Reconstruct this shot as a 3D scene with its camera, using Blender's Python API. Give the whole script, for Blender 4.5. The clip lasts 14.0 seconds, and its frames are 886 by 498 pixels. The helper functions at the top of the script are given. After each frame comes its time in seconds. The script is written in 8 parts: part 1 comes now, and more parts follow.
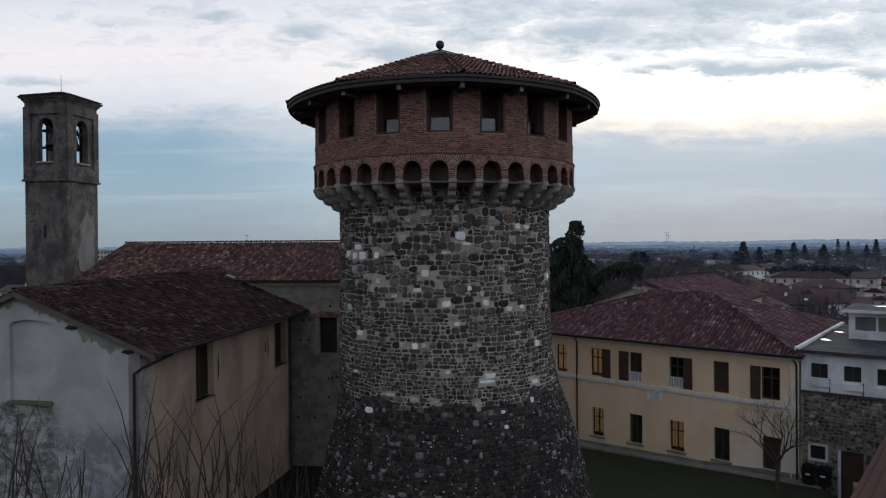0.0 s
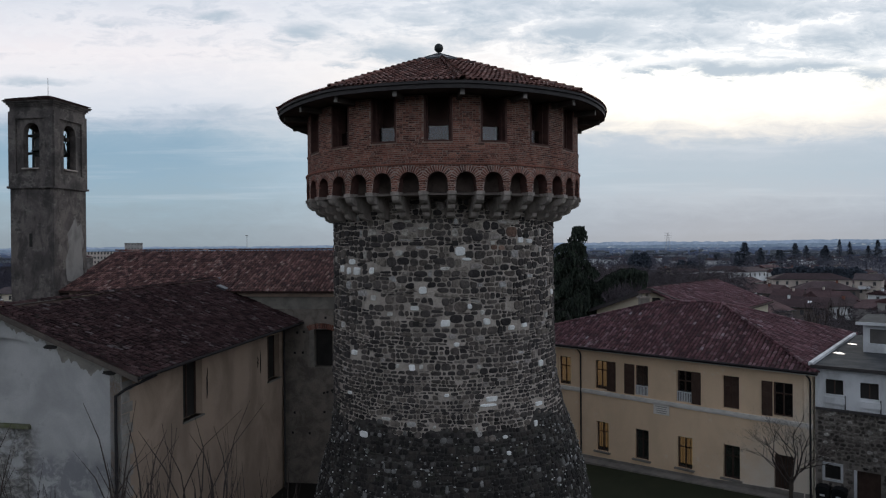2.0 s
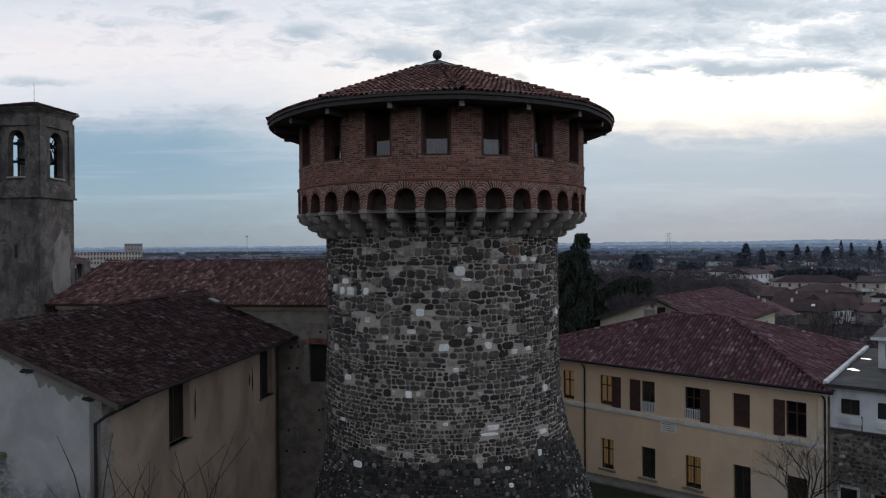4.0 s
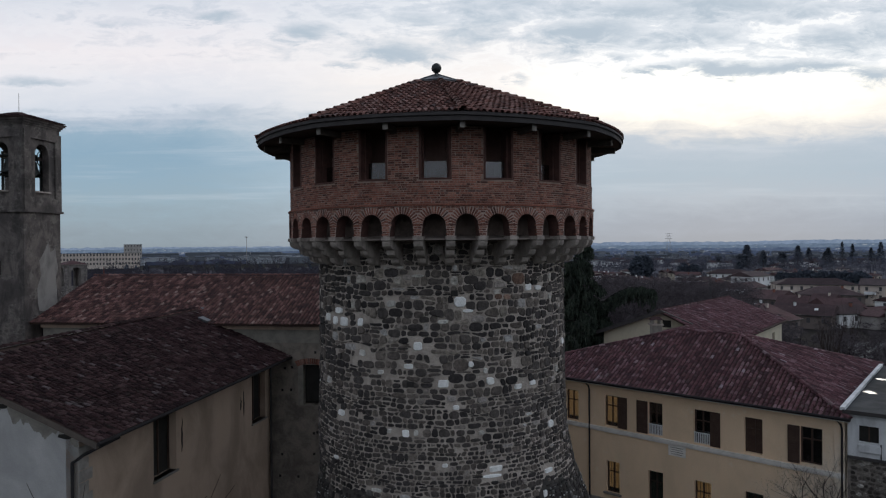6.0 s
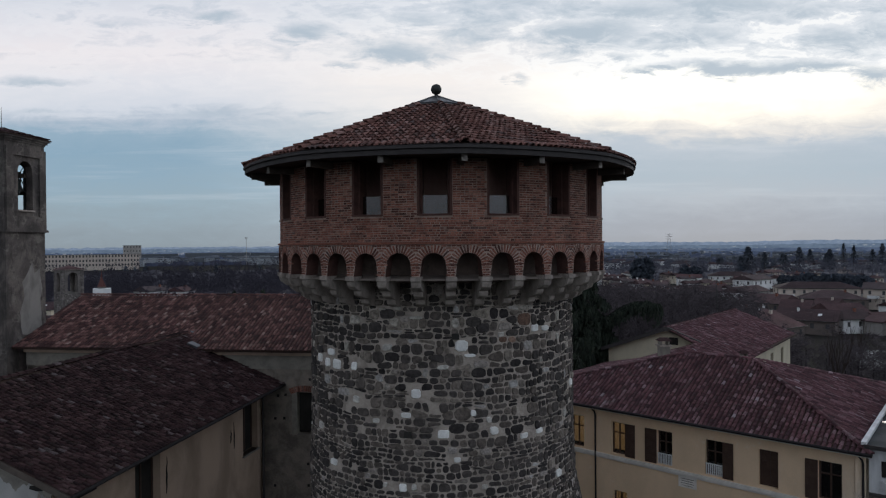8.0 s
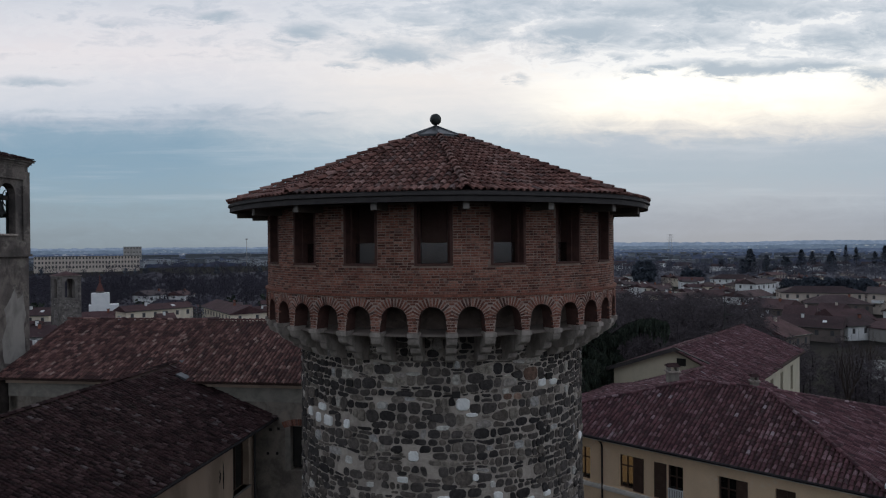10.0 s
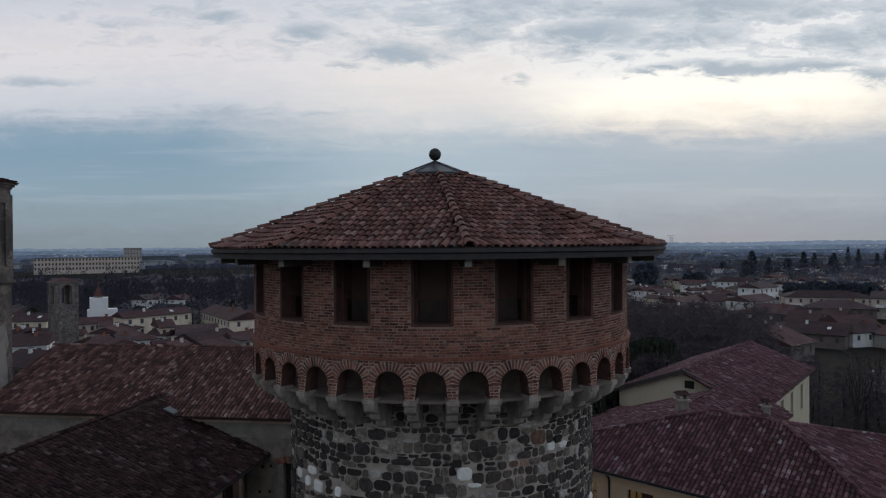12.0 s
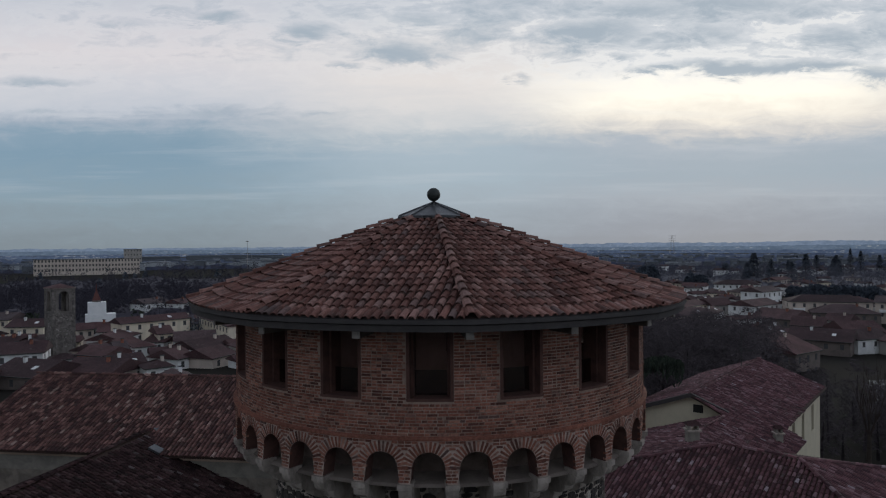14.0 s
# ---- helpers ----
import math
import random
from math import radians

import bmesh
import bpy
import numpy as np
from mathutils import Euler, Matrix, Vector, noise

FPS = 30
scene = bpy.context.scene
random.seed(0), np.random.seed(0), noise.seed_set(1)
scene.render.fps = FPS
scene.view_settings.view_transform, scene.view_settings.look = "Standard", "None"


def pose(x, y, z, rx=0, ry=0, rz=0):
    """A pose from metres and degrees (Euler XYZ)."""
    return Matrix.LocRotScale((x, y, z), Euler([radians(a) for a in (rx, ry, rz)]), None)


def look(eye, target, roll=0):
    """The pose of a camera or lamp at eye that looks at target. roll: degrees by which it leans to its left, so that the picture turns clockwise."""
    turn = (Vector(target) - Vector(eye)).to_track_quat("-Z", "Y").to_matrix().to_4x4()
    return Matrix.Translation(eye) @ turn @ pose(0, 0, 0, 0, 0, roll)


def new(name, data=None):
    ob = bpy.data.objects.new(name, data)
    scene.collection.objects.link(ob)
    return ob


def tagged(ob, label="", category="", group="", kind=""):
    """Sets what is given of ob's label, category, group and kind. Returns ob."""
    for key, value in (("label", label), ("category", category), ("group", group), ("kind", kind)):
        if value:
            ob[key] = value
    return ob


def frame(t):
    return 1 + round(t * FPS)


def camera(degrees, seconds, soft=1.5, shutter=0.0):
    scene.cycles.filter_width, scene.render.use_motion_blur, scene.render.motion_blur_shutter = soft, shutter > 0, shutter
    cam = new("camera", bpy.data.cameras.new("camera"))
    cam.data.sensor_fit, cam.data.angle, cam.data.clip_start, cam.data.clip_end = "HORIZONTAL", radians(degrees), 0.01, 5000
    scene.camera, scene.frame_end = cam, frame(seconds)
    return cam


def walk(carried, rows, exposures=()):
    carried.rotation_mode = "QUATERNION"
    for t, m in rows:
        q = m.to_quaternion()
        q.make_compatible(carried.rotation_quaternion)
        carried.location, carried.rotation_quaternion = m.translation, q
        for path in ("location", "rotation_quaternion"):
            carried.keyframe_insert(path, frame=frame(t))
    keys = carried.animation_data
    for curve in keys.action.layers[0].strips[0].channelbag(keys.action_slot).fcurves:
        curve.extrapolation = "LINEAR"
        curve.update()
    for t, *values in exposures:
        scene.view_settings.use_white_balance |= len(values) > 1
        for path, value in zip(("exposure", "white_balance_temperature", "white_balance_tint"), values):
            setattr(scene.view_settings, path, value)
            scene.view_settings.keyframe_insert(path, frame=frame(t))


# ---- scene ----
cam = camera(66.3, 14.0, soft=1.2)
# seconds, place, yaw, pitch, lean to the left
PATH = [
    (0.0, 0.412, -32.968, 14.901, 0.493, -0.394, -0.420),
    (0.5, 0.429, -32.599, 15.011, 0.500, -0.396, -0.421),
    (1.0, 0.446, -32.214, 15.162, 0.506, -0.397, -0.421),
    (1.5, 0.451, -31.807, 15.333, 0.514, -0.397, -0.422),
    (2.0, 0.469, -31.398, 15.517, 0.523, -0.396, -0.424),
    (2.5, 0.491, -31.001, 15.695, 0.531, -0.395, -0.425),
    (5.0, 0.548, -29.075, 16.700, 0.569, -0.392, -0.433),
    (5.5, 0.551, -28.667, 16.967, 0.563, -0.396, -0.432),
    (6.0, 0.547, -28.244, 17.264, 0.558, -0.399, -0.432),
    (6.5, 0.543, -27.807, 17.571, 0.553, -0.402, -0.432),
    (7.0, 0.532, -27.366, 17.871, 0.553, -0.404, -0.432),
    (7.5, 0.534, -26.922, 18.181, 0.556, -0.405, -0.432),
    (8.0, 0.535, -26.483, 18.546, 0.562, -0.404, -0.432),
    (10.5, 0.565, -24.283, 20.411, 0.647, -0.398, -0.432),
    (11.0, 0.561, -23.857, 20.788, 0.661, -0.399, -0.433),
    (11.5, 0.567, -23.429, 21.162, 0.675, -0.399, -0.434),
    (12.0, 0.579, -22.988, 21.536, 0.691, -0.399, -0.435),
    (12.5, 0.583, -22.532, 21.919, 0.706, -0.400, -0.437),
    (13.0, 0.591, -22.076, 22.294, 0.720, -0.402, -0.437),
    (13.5, 0.595, -21.610, 22.665, 0.733, -0.403, -0.438),
    (14.0, 0.610, -21.144, 23.032, 0.747, -0.406, -0.438),
]
walk(cam, [(t, pose(x, y, z, 90 + pitch, 0, yaw) @ pose(0, 0, 0, 0, 0, lean)) for t, x, y, z, yaw, pitch, lean in PATH],
     exposures=[(0.0, 0.22), (5.0, 0.19), (8.0, 0.12), (11.0, -0.02), (14.0, -0.14)])

# ---------- world, sun ----------
SUN_AZ, SUN_EL = radians(22.5), radians(11.5)      # clockwise from +y, above the horizon
sun_dir = Vector((math.sin(SUN_AZ) * math.cos(SUN_EL), math.cos(SUN_AZ) * math.cos(SUN_EL), math.sin(SUN_EL)))


class Nodes:
    """Short hand for building node trees."""
    def __init__(self, tree):
        self.tree = tree
        tree.nodes.clear()

    def add(self, kind, **inputs):
        n = self.tree.nodes.new(kind)
        for k, v in inputs.items():
            self.put(n.inputs[k.replace("_", " ")], v)
        return n

    def put(self, socket, v):
        if isinstance(v, bpy.types.NodeSocket):
            self.tree.links.new(v, socket)
        else:
            socket.default_value = v

    def math(self, op, a, b=0.0, c=0.0, clamp=False):
        n = self.tree.nodes.new("ShaderNodeMath")
        n.operation, n.use_clamp = op, clamp
        for s, v in zip(n.inputs, (a, b, c)):
            self.put(s, v)
        return n.outputs[0]

    def vmath(self, op, a, b=(0, 0, 0), scale=1.0):
        n = self.tree.nodes.new("ShaderNodeVectorMath")
        n.operation = op
        self.put(n.inputs[0], a)
        self.put(n.inputs[1], b)
        self.put(n.inputs[3], scale)
        return n.outputs["Value"] if op in ("DOT_PRODUCT", "LENGTH") else n.outputs[0]

    def noise(self, vec, scale, detail=4.0, rough=0.5, dist=0.0):
        n = self.add("ShaderNodeTexNoise", Vector=vec, Scale=scale, Detail=detail, Roughness=rough, Distortion=dist)
        return n.outputs["Fac"]

    def ramp(self, fac, stops, interp="LINEAR"):
        n = self.tree.nodes.new("ShaderNodeValToRGB")
        n.color_ramp.interpolation = interp
        self.put(n.inputs[0], fac)
        e = n.color_ramp.elements
        while len(e) < len(stops):
            e.new(1.0)
        for el, (p, c) in zip(e, stops):
            el.position = p
            el.color = (*c, 1) if not isinstance(c, (int, float)) else (c, c, c, 1)
        return n.outputs[0]

    def mix(self, fac, a, b, mode="MIX"):
        n = self.tree.nodes.new("ShaderNodeMix")
        n.data_type, n.blend_type = "RGBA", mode
        self.put(n.inputs[0], fac)
        self.put(n.inputs[6], a if isinstance(a, bpy.types.NodeSocket) else (*a, 1))
        self.put(n.inputs[7], b if isinstance(b, bpy.types.NodeSocket) else (*b, 1))
        return n.outputs[2]

    def step(self, v, lo, hi, a=0.0, b=1.0):
        n = self.tree.nodes.new("ShaderNodeMapRange")
        n.interpolation_type = "SMOOTHSTEP"
        for s, x in zip(n.inputs, (v, lo, hi, a, b)):
            self.put(s, x)
        return n.outputs[0]


world = bpy.data.worlds.new("evening_sky")
scene.world = world
world.use_nodes = True
w = Nodes(world.node_tree)
gen = w.vmath("NORMALIZE", w.add("ShaderNodeTexCoord").outputs["Generated"])
xyz = w.add("ShaderNodeSeparateXYZ", Vector=gen).outputs
up = w.math("MAXIMUM", xyz[2], 0.0)
ahead = w.math("MAXIMUM", xyz[1], 0.12)
# places on the flat of the sky to the north: sideways and above the horizon
px, py = w.math("DIVIDE", xyz[0], ahead), w.math("DIVIDE", up, ahead)


def sky_noise(sx, sy, seed, detail, rough, dist=0.0):
    v = w.add("ShaderNodeCombineXYZ", X=w.math("MULTIPLY", px, sx), Y=w.math("MULTIPLY", py, sy), Z=seed).outputs[0]
    return w.noise(v, 1.0, detail, rough, dist)


def sway(n, by):
    return w.math("MULTIPLY", w.math("SUBTRACT", n, 0.5), by)


big = sky_noise(2.2, 7.0, 3.3, 4.0, 0.5)
mid = sky_noise(7.0, 22.0, 11.7, 7.0, 0.58, 0.2)
puffs = sky_noise(15.0, 42.0, 2.2, 9.0, 0.68, 0.5)
thin = sky_noise(2.6, 46.0, 5.1, 6.0, 0.55)
qx = w.math("ADD", px, w.math("ADD", sway(mid, 0.13), sway(puffs, 0.06)))
qy = w.math("ADD", py, w.math("ADD", sway(mid, 0.042), sway(puffs, 0.034)))
band = w.math("ADD", py, w.math("ADD", w.math("ADD", sway(big, 0.035), sway(puffs, 0.055)), sway(thin, 0.035)))
# the cloud deck in three columns: dull blue stratus to the west, pale in the middle, lit from behind to the east
west = w.ramp(band, [(0.0, (0.245, 0.295, 0.335)), (0.027, (0.268, 0.328, 0.376)), (0.068, (0.288, 0.382, 0.450)), (0.105, (0.265, 0.38, 0.475)), (0.14, (0.245, 0.368, 0.475)), (0.17, (0.28, 0.395, 0.50)), (0.19, (0.42, 0.49, 0.58)),
                     (0.206, (0.60, 0.64, 0.71)), (0.24, (0.70, 0.71, 0.76)), (0.28, (0.77, 0.74, 0.77)), (0.32, (0.71, 0.71, 0.76)), (0.36, (0.62, 0.65, 0.72)), (0.5, (0.46, 0.50, 0.58))])
middle = w.ramp(band, [(0.0, (0.32, 0.36, 0.41)), (0.027, (0.35, 0.405, 0.46)), (0.068, (0.40, 0.475, 0.54)), (0.10, (0.42, 0.515, 0.59)), (0.135, (0.44, 0.535, 0.615)), (0.155, (0.51, 0.58, 0.64)), (0.175, (0.69, 0.71, 0.73)),
                       (0.20, (0.78, 0.77, 0.77)), (0.24, (0.86, 0.82, 0.80)), (0.29, (0.82, 0.81, 0.82)), (0.33, (0.70, 0.73, 0.78)), (0.36, (0.62, 0.66, 0.73)), (0.5, (0.48, 0.52, 0.60))])
east = w.ramp(band, [(0.0, (0.305, 0.345, 0.40)), (0.027, (0.33, 0.375, 0.44)), (0.068, (0.41, 0.465, 0.53)), (0.10, (0.39, 0.47, 0.545)), (0.125, (0.41, 0.485, 0.56)), (0.147, (0.47, 0.53, 0.60)), (0.163, (0.70, 0.69, 0.68)),
                     (0.185, (1.0, 0.94, 0.84)), (0.21, (1.2, 1.14, 1.0)), (0.24, (1.10, 1.07, 1.0)), (0.262, (0.84, 0.86, 0.88)), (0.30, (0.76, 0.79, 0.83)), (0.36, (0.66, 0.70, 0.76)), (0.5, (0.50, 0.54, 0.62))])
deck = w.mix(w.step(qx, -0.42, -0.02), west, w.mix(w.step(qx, 0.02, 0.30), middle, east))
deck = w.mix(w.math("MULTIPLY", w.step(qx, 0.52, 0.78), w.math("MULTIPLY", w.step(py, 0.15, 0.18, 0.0, 0.7), w.step(py, 0.27, 0.23))), deck, (0.60, 0.60, 0.62))
deck = w.mix(w.math("MULTIPLY", w.step(thin, 0.52, 0.70, 0.0, 0.22), w.step(py, 0.03, 0.08)), deck, (0.62, 0.66, 0.71))


def ovals(rows):
    """The strength of the heaviest of some soft oval clouds: sideways, height, half width, half height, strength."""
    total = 0.0
    for x, y, wide, tall, much in rows:
        a, b = w.math("DIVIDE", w.math("SUBTRACT", qx, x), wide), w.math("DIVIDE", w.math("SUBTRACT", qy, y), tall)
        near = w.math("EXPONENT", w.math("MULTIPLY", w.math("ADD", w.math("MULTIPLY", a, a), w.math("MULTIPLY", b, b)), -0.7))
        total = w.math("MAXIMUM", total, w.math("MULTIPLY", near, much))
    return total


CLOUDS_WEST = [(-0.601, 0.246, 0.062, 0.010, 0.75), (-0.493, 0.332, 0.058, 0.007, 0.45), (-0.343, 0.337, 0.032, 0.009, 0.80), (-0.414, 0.348, 0.042, 0.007, 0.50), (-0.210, 0.313, 0.046, 0.014, 0.75), (-0.064, 0.284, 0.067, 0.018, 0.85), (-0.047, 0.331, 0.058, 0.015, 0.60), (-0.164, 0.263, 0.028, 0.006, 0.70), (-0.347, 0.198, 0.058, 0.005, 0.50), (-0.197, 0.193, 0.042, 0.005, 0.50), (-0.197, 0.173, 0.058, 0.010, 0.45), (0.044, 0.347, 0.046, 0.017, 0.65), (-0.605, 0.202, 0.042, 0.005, 0.50)]
CLOUDS_EAST = [(0.40, 0.345, 0.12, 0.020, 0.80), (0.28, 0.335, 0.09, 0.018, 0.80), (0.57, 0.292, 0.09, 0.018, 0.75), (0.33, 0.288, 0.06, 0.010, 0.65), (0.194, 0.302, 0.079, 0.025, 0.95), (0.244, 0.272, 0.037, 0.007, 0.65), (0.294, 0.251, 0.032, 0.007, 0.90), (0.411, 0.255, 0.100, 0.010, 1.00), (0.528, 0.256, 0.092, 0.010, 0.95), (0.636, 0.248, 0.050, 0.012, 0.90), (0.369, 0.307, 0.062, 0.021, 0.65), (0.445, 0.323, 0.054, 0.013, 0.60), (0.536, 0.339, 0.071, 0.012, 0.65), (0.624, 0.305, 0.042, 0.025, 0.75), (0.111, 0.245, 0.025, 0.007, 0.65), (0.240, 0.162, 0.025, 0.006, 0.60), (0.386, 0.214, 0.032, 0.007, 0.35), (0.419, 0.147, 0.083, 0.008, 0.55), (0.620, 0.149, 0.046, 0.008, 0.50), (0.144, 0.141, 0.108, 0.010, 0.50)]
heavy = w.math("MAXIMUM", ovals(CLOUDS_WEST), ovals(CLOUDS_EAST))
# smaller cloud between and above them, more of it to the east and overhead
loose = w.math("MULTIPLY", w.step(mid, 0.40, 0.60, 0.0, 0.6), w.math("MULTIPLY", w.step(py, 0.25, 0.30), w.step(qx, -0.5, 0.3, 0.45, 1.0)))
dens = w.math("ADD", w.math("MAXIMUM", heavy, loose), w.math("ADD", sway(puffs, 1.25), sway(sky_noise(40.0, 95.0, 8.4, 6.0, 0.65), 0.45)))
deck = w.mix(w.step(dens, 0.12, 0.95, 0.0, 0.92), deck, (0.40, 0.48, 0.56))
rim_light = w.math("MULTIPLY", w.math("MULTIPLY", w.step(dens, -0.05, 0.14), w.step(dens, 0.32, 0.18)), w.math("MULTIPLY", w.step(py, 0.22, 0.26), w.step(qx, -0.2, 0.3, 0.1, 0.6)))
deck = w.mix(rim_light, deck, (0.95, 0.95, 0.94))
# overhead and to the south the overcast goes on, plain and a little bluer
round_noise = w.noise(gen, 3.0, 5.0, 0.55)
rest = w.ramp(w.math("ADD", up, sway(round_noise, 0.12)), [(0.0, (0.33, 0.37, 0.43)), (0.12, (0.42, 0.475, 0.56)), (0.35, (0.50, 0.55, 0.64)), (0.65, (0.38, 0.42, 0.51)), (1.0, (0.27, 0.30, 0.38))])
glow = w.step(xyz[0], -1.0, 1.0, 0.86, 1.24)
rest = w.mix(1.0, rest, w.add("ShaderNodeCombineXYZ", X=glow, Y=glow, Z=w.math("MULTIPLY", glow, 0.97)).outputs[0], "MULTIPLY")
view = w.math("MULTIPLY", w.step(xyz[1], 0.25, 0.55), w.step(up, 0.62, 0.36))
warm = w.mix(view, rest, deck)
sky = w.tree.nodes.new("ShaderNodeTexSky")
sky.sky_type, sky.sun_disc = "NISHITA", False
sky.sun_elevation, sky.sun_rotation = SUN_EL, SUN_AZ
clear = w.mix(1.0, sky.outputs[0], (0.05, 0.05, 0.05), "MULTIPLY")
final = w.mix(0.985, clear, w.mix(1.0, warm, (1.0, 1.0, 1.0), "MULTIPLY"))
bg = w.add("ShaderNodeBackground", Color=final, Strength=1.0)
w.tree.links.new(bg.outputs[0], w.add("ShaderNodeOutputWorld").inputs[0])

sun = new("sun", bpy.data.lights.new("sun", "SUN"))
sun.data.energy, sun.data.angle, sun.data.color = 0.5, radians(25), (1.0, 0.93, 0.84)
sun.matrix_world = look(tuple(sun_dir * 100), (0, 0, 0))


# ---------- materials ----------
def material(name):
    m = bpy.data.materials.new(name)
    m.use_nodes = True
    return m, Nodes(m.node_tree)


def finish(n, color, rough=0.9, bump=None, depth=0.02, metal=0.0, spec=0.3):
    b = n.add("ShaderNodeBsdfPrincipled", Base_Color=color if isinstance(color, bpy.types.NodeSocket) else (*color, 1), Roughness=rough, Metallic=metal)
    b.inputs["Specular IOR Level"].default_value = spec
    if bump is not None:
        bm = n.add("ShaderNodeBump", Height=bump, Strength=0.7, Distance=depth)
        n.tree.links.new(bm.outputs[0], b.inputs["Normal"])
    n.tree.links.new(b.outputs[0], n.add("ShaderNodeOutputMaterial").inputs[0])


def where(n):
    return n.add("ShaderNodeNewGeometry").outputs["Position"]


def chance(n, single):
    """A random number for each object, or for each loose piece of a mesh."""
    if single:
        return n.add("ShaderNodeObjectInfo").outputs["Random"]
    return n.add("ShaderNodeNewGeometry").outputs["Random Per Island"]


def pieces_mat(name, stops, single, scale=9.0, dirt=0.35, rough=0.9, lichen=None, depth=0.015, spec=0.3):
    """Surface of many pieces, whose colours vary from piece to piece, with grain and stains."""
    m, n = material(name)
    p = where(n)
    base = n.ramp(chance(n, single), stops)
    grain = n.noise(p, scale, 8.0, 0.70)
    stain = n.noise(p, 0.7, 4.0, 0.6)
    k = n.math("MULTIPLY", n.step(grain, 0.25, 0.75, 1.0 - dirt, 1.0 + dirt), n.step(stain, 0.3, 0.7, 1.0 - dirt * 0.6, 1.0 + dirt * 0.3))
    col = n.mix(1.0, base, n.add("ShaderNodeCombineXYZ", X=k, Y=k, Z=k).outputs[0], "MULTIPLY")
    if lichen:
        patch = n.math("MULTIPLY", n.step(n.noise(p, 2.3, 5.0, 0.65), 0.54, 0.68), n.step(grain, 0.4, 0.6, 0.2, 0.8))
        col = n.mix(patch, col, lichen)
    finish(n, col, rough, grain, depth, 0.0, spec)
    return m


STONE = [(0, (0.0334, 0.0294, 0.0298)), (0.35, (0.0581, 0.0507, 0.0493)), (0.65, (0.088, 0.0757, 0.0698)), (0.85, (0.132, 0.1104, 0.0967)), (0.94, (0.1936, 0.1646, 0.1442)), (0.98, (0.2992, 0.267, 0.2465)), (1, (0.484, 0.4717, 0.465))]
BRICK = [(0.0, (0.085, 0.037, 0.030)), (0.35, (0.185, 0.073, 0.053)), (0.7, (0.265, 0.108, 0.077)), (0.9, (0.30, 0.155, 0.12)), (1.0, (0.10, 0.06, 0.054))]
TILE = [(0.0, (0.09, 0.040, 0.034)), (0.35, (0.155, 0.070, 0.058)), (0.65, (0.21, 0.100, 0.083)), (0.88, (0.28, 0.165, 0.145)), (1.0, (0.10, 0.066, 0.064))]
OLD_TILE = [(0, (0.0206, 0.0126, 0.0139)), (0.4, (0.0395, 0.0221, 0.0234)), (0.75, (0.0601, 0.0332, 0.0339)), (0.95, (0.083, 0.0522, 0.0531)), (1, (0.1344, 0.1107, 0.1131))]
HOUSE_TILE = [(0, (0.054, 0.0248, 0.0308)), (0.4, (0.0994, 0.0443, 0.0518)), (0.75, (0.1426, 0.0648, 0.0739)), (0.93, (0.1944, 0.1134, 0.128)), (0.985, (0.2268, 0.1404, 0.1539)), (1, (0.324, 0.27, 0.2955))]
stone_one, stone_many = pieces_mat("rubble_stone", STONE, True, dirt=0.55, depth=0.04), pieces_mat("rubble_stones", STONE, False, dirt=0.55, depth=0.04)
DARK_STONE = [(p, tuple(0.35 * v for v in c)) for p, c in STONE[:4]] + [(0.95, (0.11, 0.105, 0.10)), (1.0, (0.26, 0.255, 0.25))]
cobble_many = pieces_mat("footing_cobbles", DARK_STONE, False, dirt=0.4, lichen=(0.045, 0.05, 0.035))
pale_stone = pieces_mat("pale_limestone", [(0.0, (0.78, 0.77, 0.75)), (1.0, (0.90, 0.90, 0.89))], True, 7.0, dirt=0.15, depth=0.06)
worn_pale = pieces_mat("worn_limestone", [(0.0, (0.36, 0.335, 0.30)), (1.0, (0.58, 0.56, 0.53))], True, 7.0, dirt=0.4, depth=0.06)
worn_many = pieces_mat("worn_limestones", [(0.0, (0.17, 0.145, 0.125)), (0.6, (0.28, 0.245, 0.21)), (1.0, (0.46, 0.43, 0.39))], False, 7.0, dirt=0.6, depth=0.06)
rust_many = pieces_mat("rusty_stones", [(0.0, (0.10, 0.062, 0.048)), (0.6, (0.17, 0.105, 0.080)), (1.0, (0.27, 0.18, 0.14))], False, 7.0, dirt=0.5, depth=0.05)
brick_one, brick_many = pieces_mat("brick_single", BRICK, True, 14.0, 0.5), pieces_mat("brick_work", BRICK, False, 14.0, 0.5)
tile_one, tile_many = pieces_mat("roof_tile", TILE, True, 11.0, lichen=(0.085, 0.07, 0.062)), pieces_mat("roof_tiles", TILE, False, 11.0, lichen=(0.085, 0.07, 0.062))
CHURCH_TILE = [(0.0, (0.046, 0.022, 0.022)), (0.35, (0.090, 0.042, 0.040)), (0.7, (0.148, 0.070, 0.063)), (0.93, (0.225, 0.122, 0.108)), (1.0, (0.33, 0.23, 0.205))]
house_tiles = pieces_mat("house_roof_tiles", HOUSE_TILE, False, 8.0, rough=0.82, spec=0.25, lichen=(0.095, 0.085, 0.08))
church_tiles = pieces_mat("church_roof_tiles", CHURCH_TILE, False, 8.0, rough=0.82, spec=0.25, lichen=(0.05, 0.042, 0.036))
old_tiles = pieces_mat("weathered_roof_tiles", OLD_TILE, False, 8.0, rough=0.9, spec=0.1, lichen=(0.045, 0.039, 0.034))


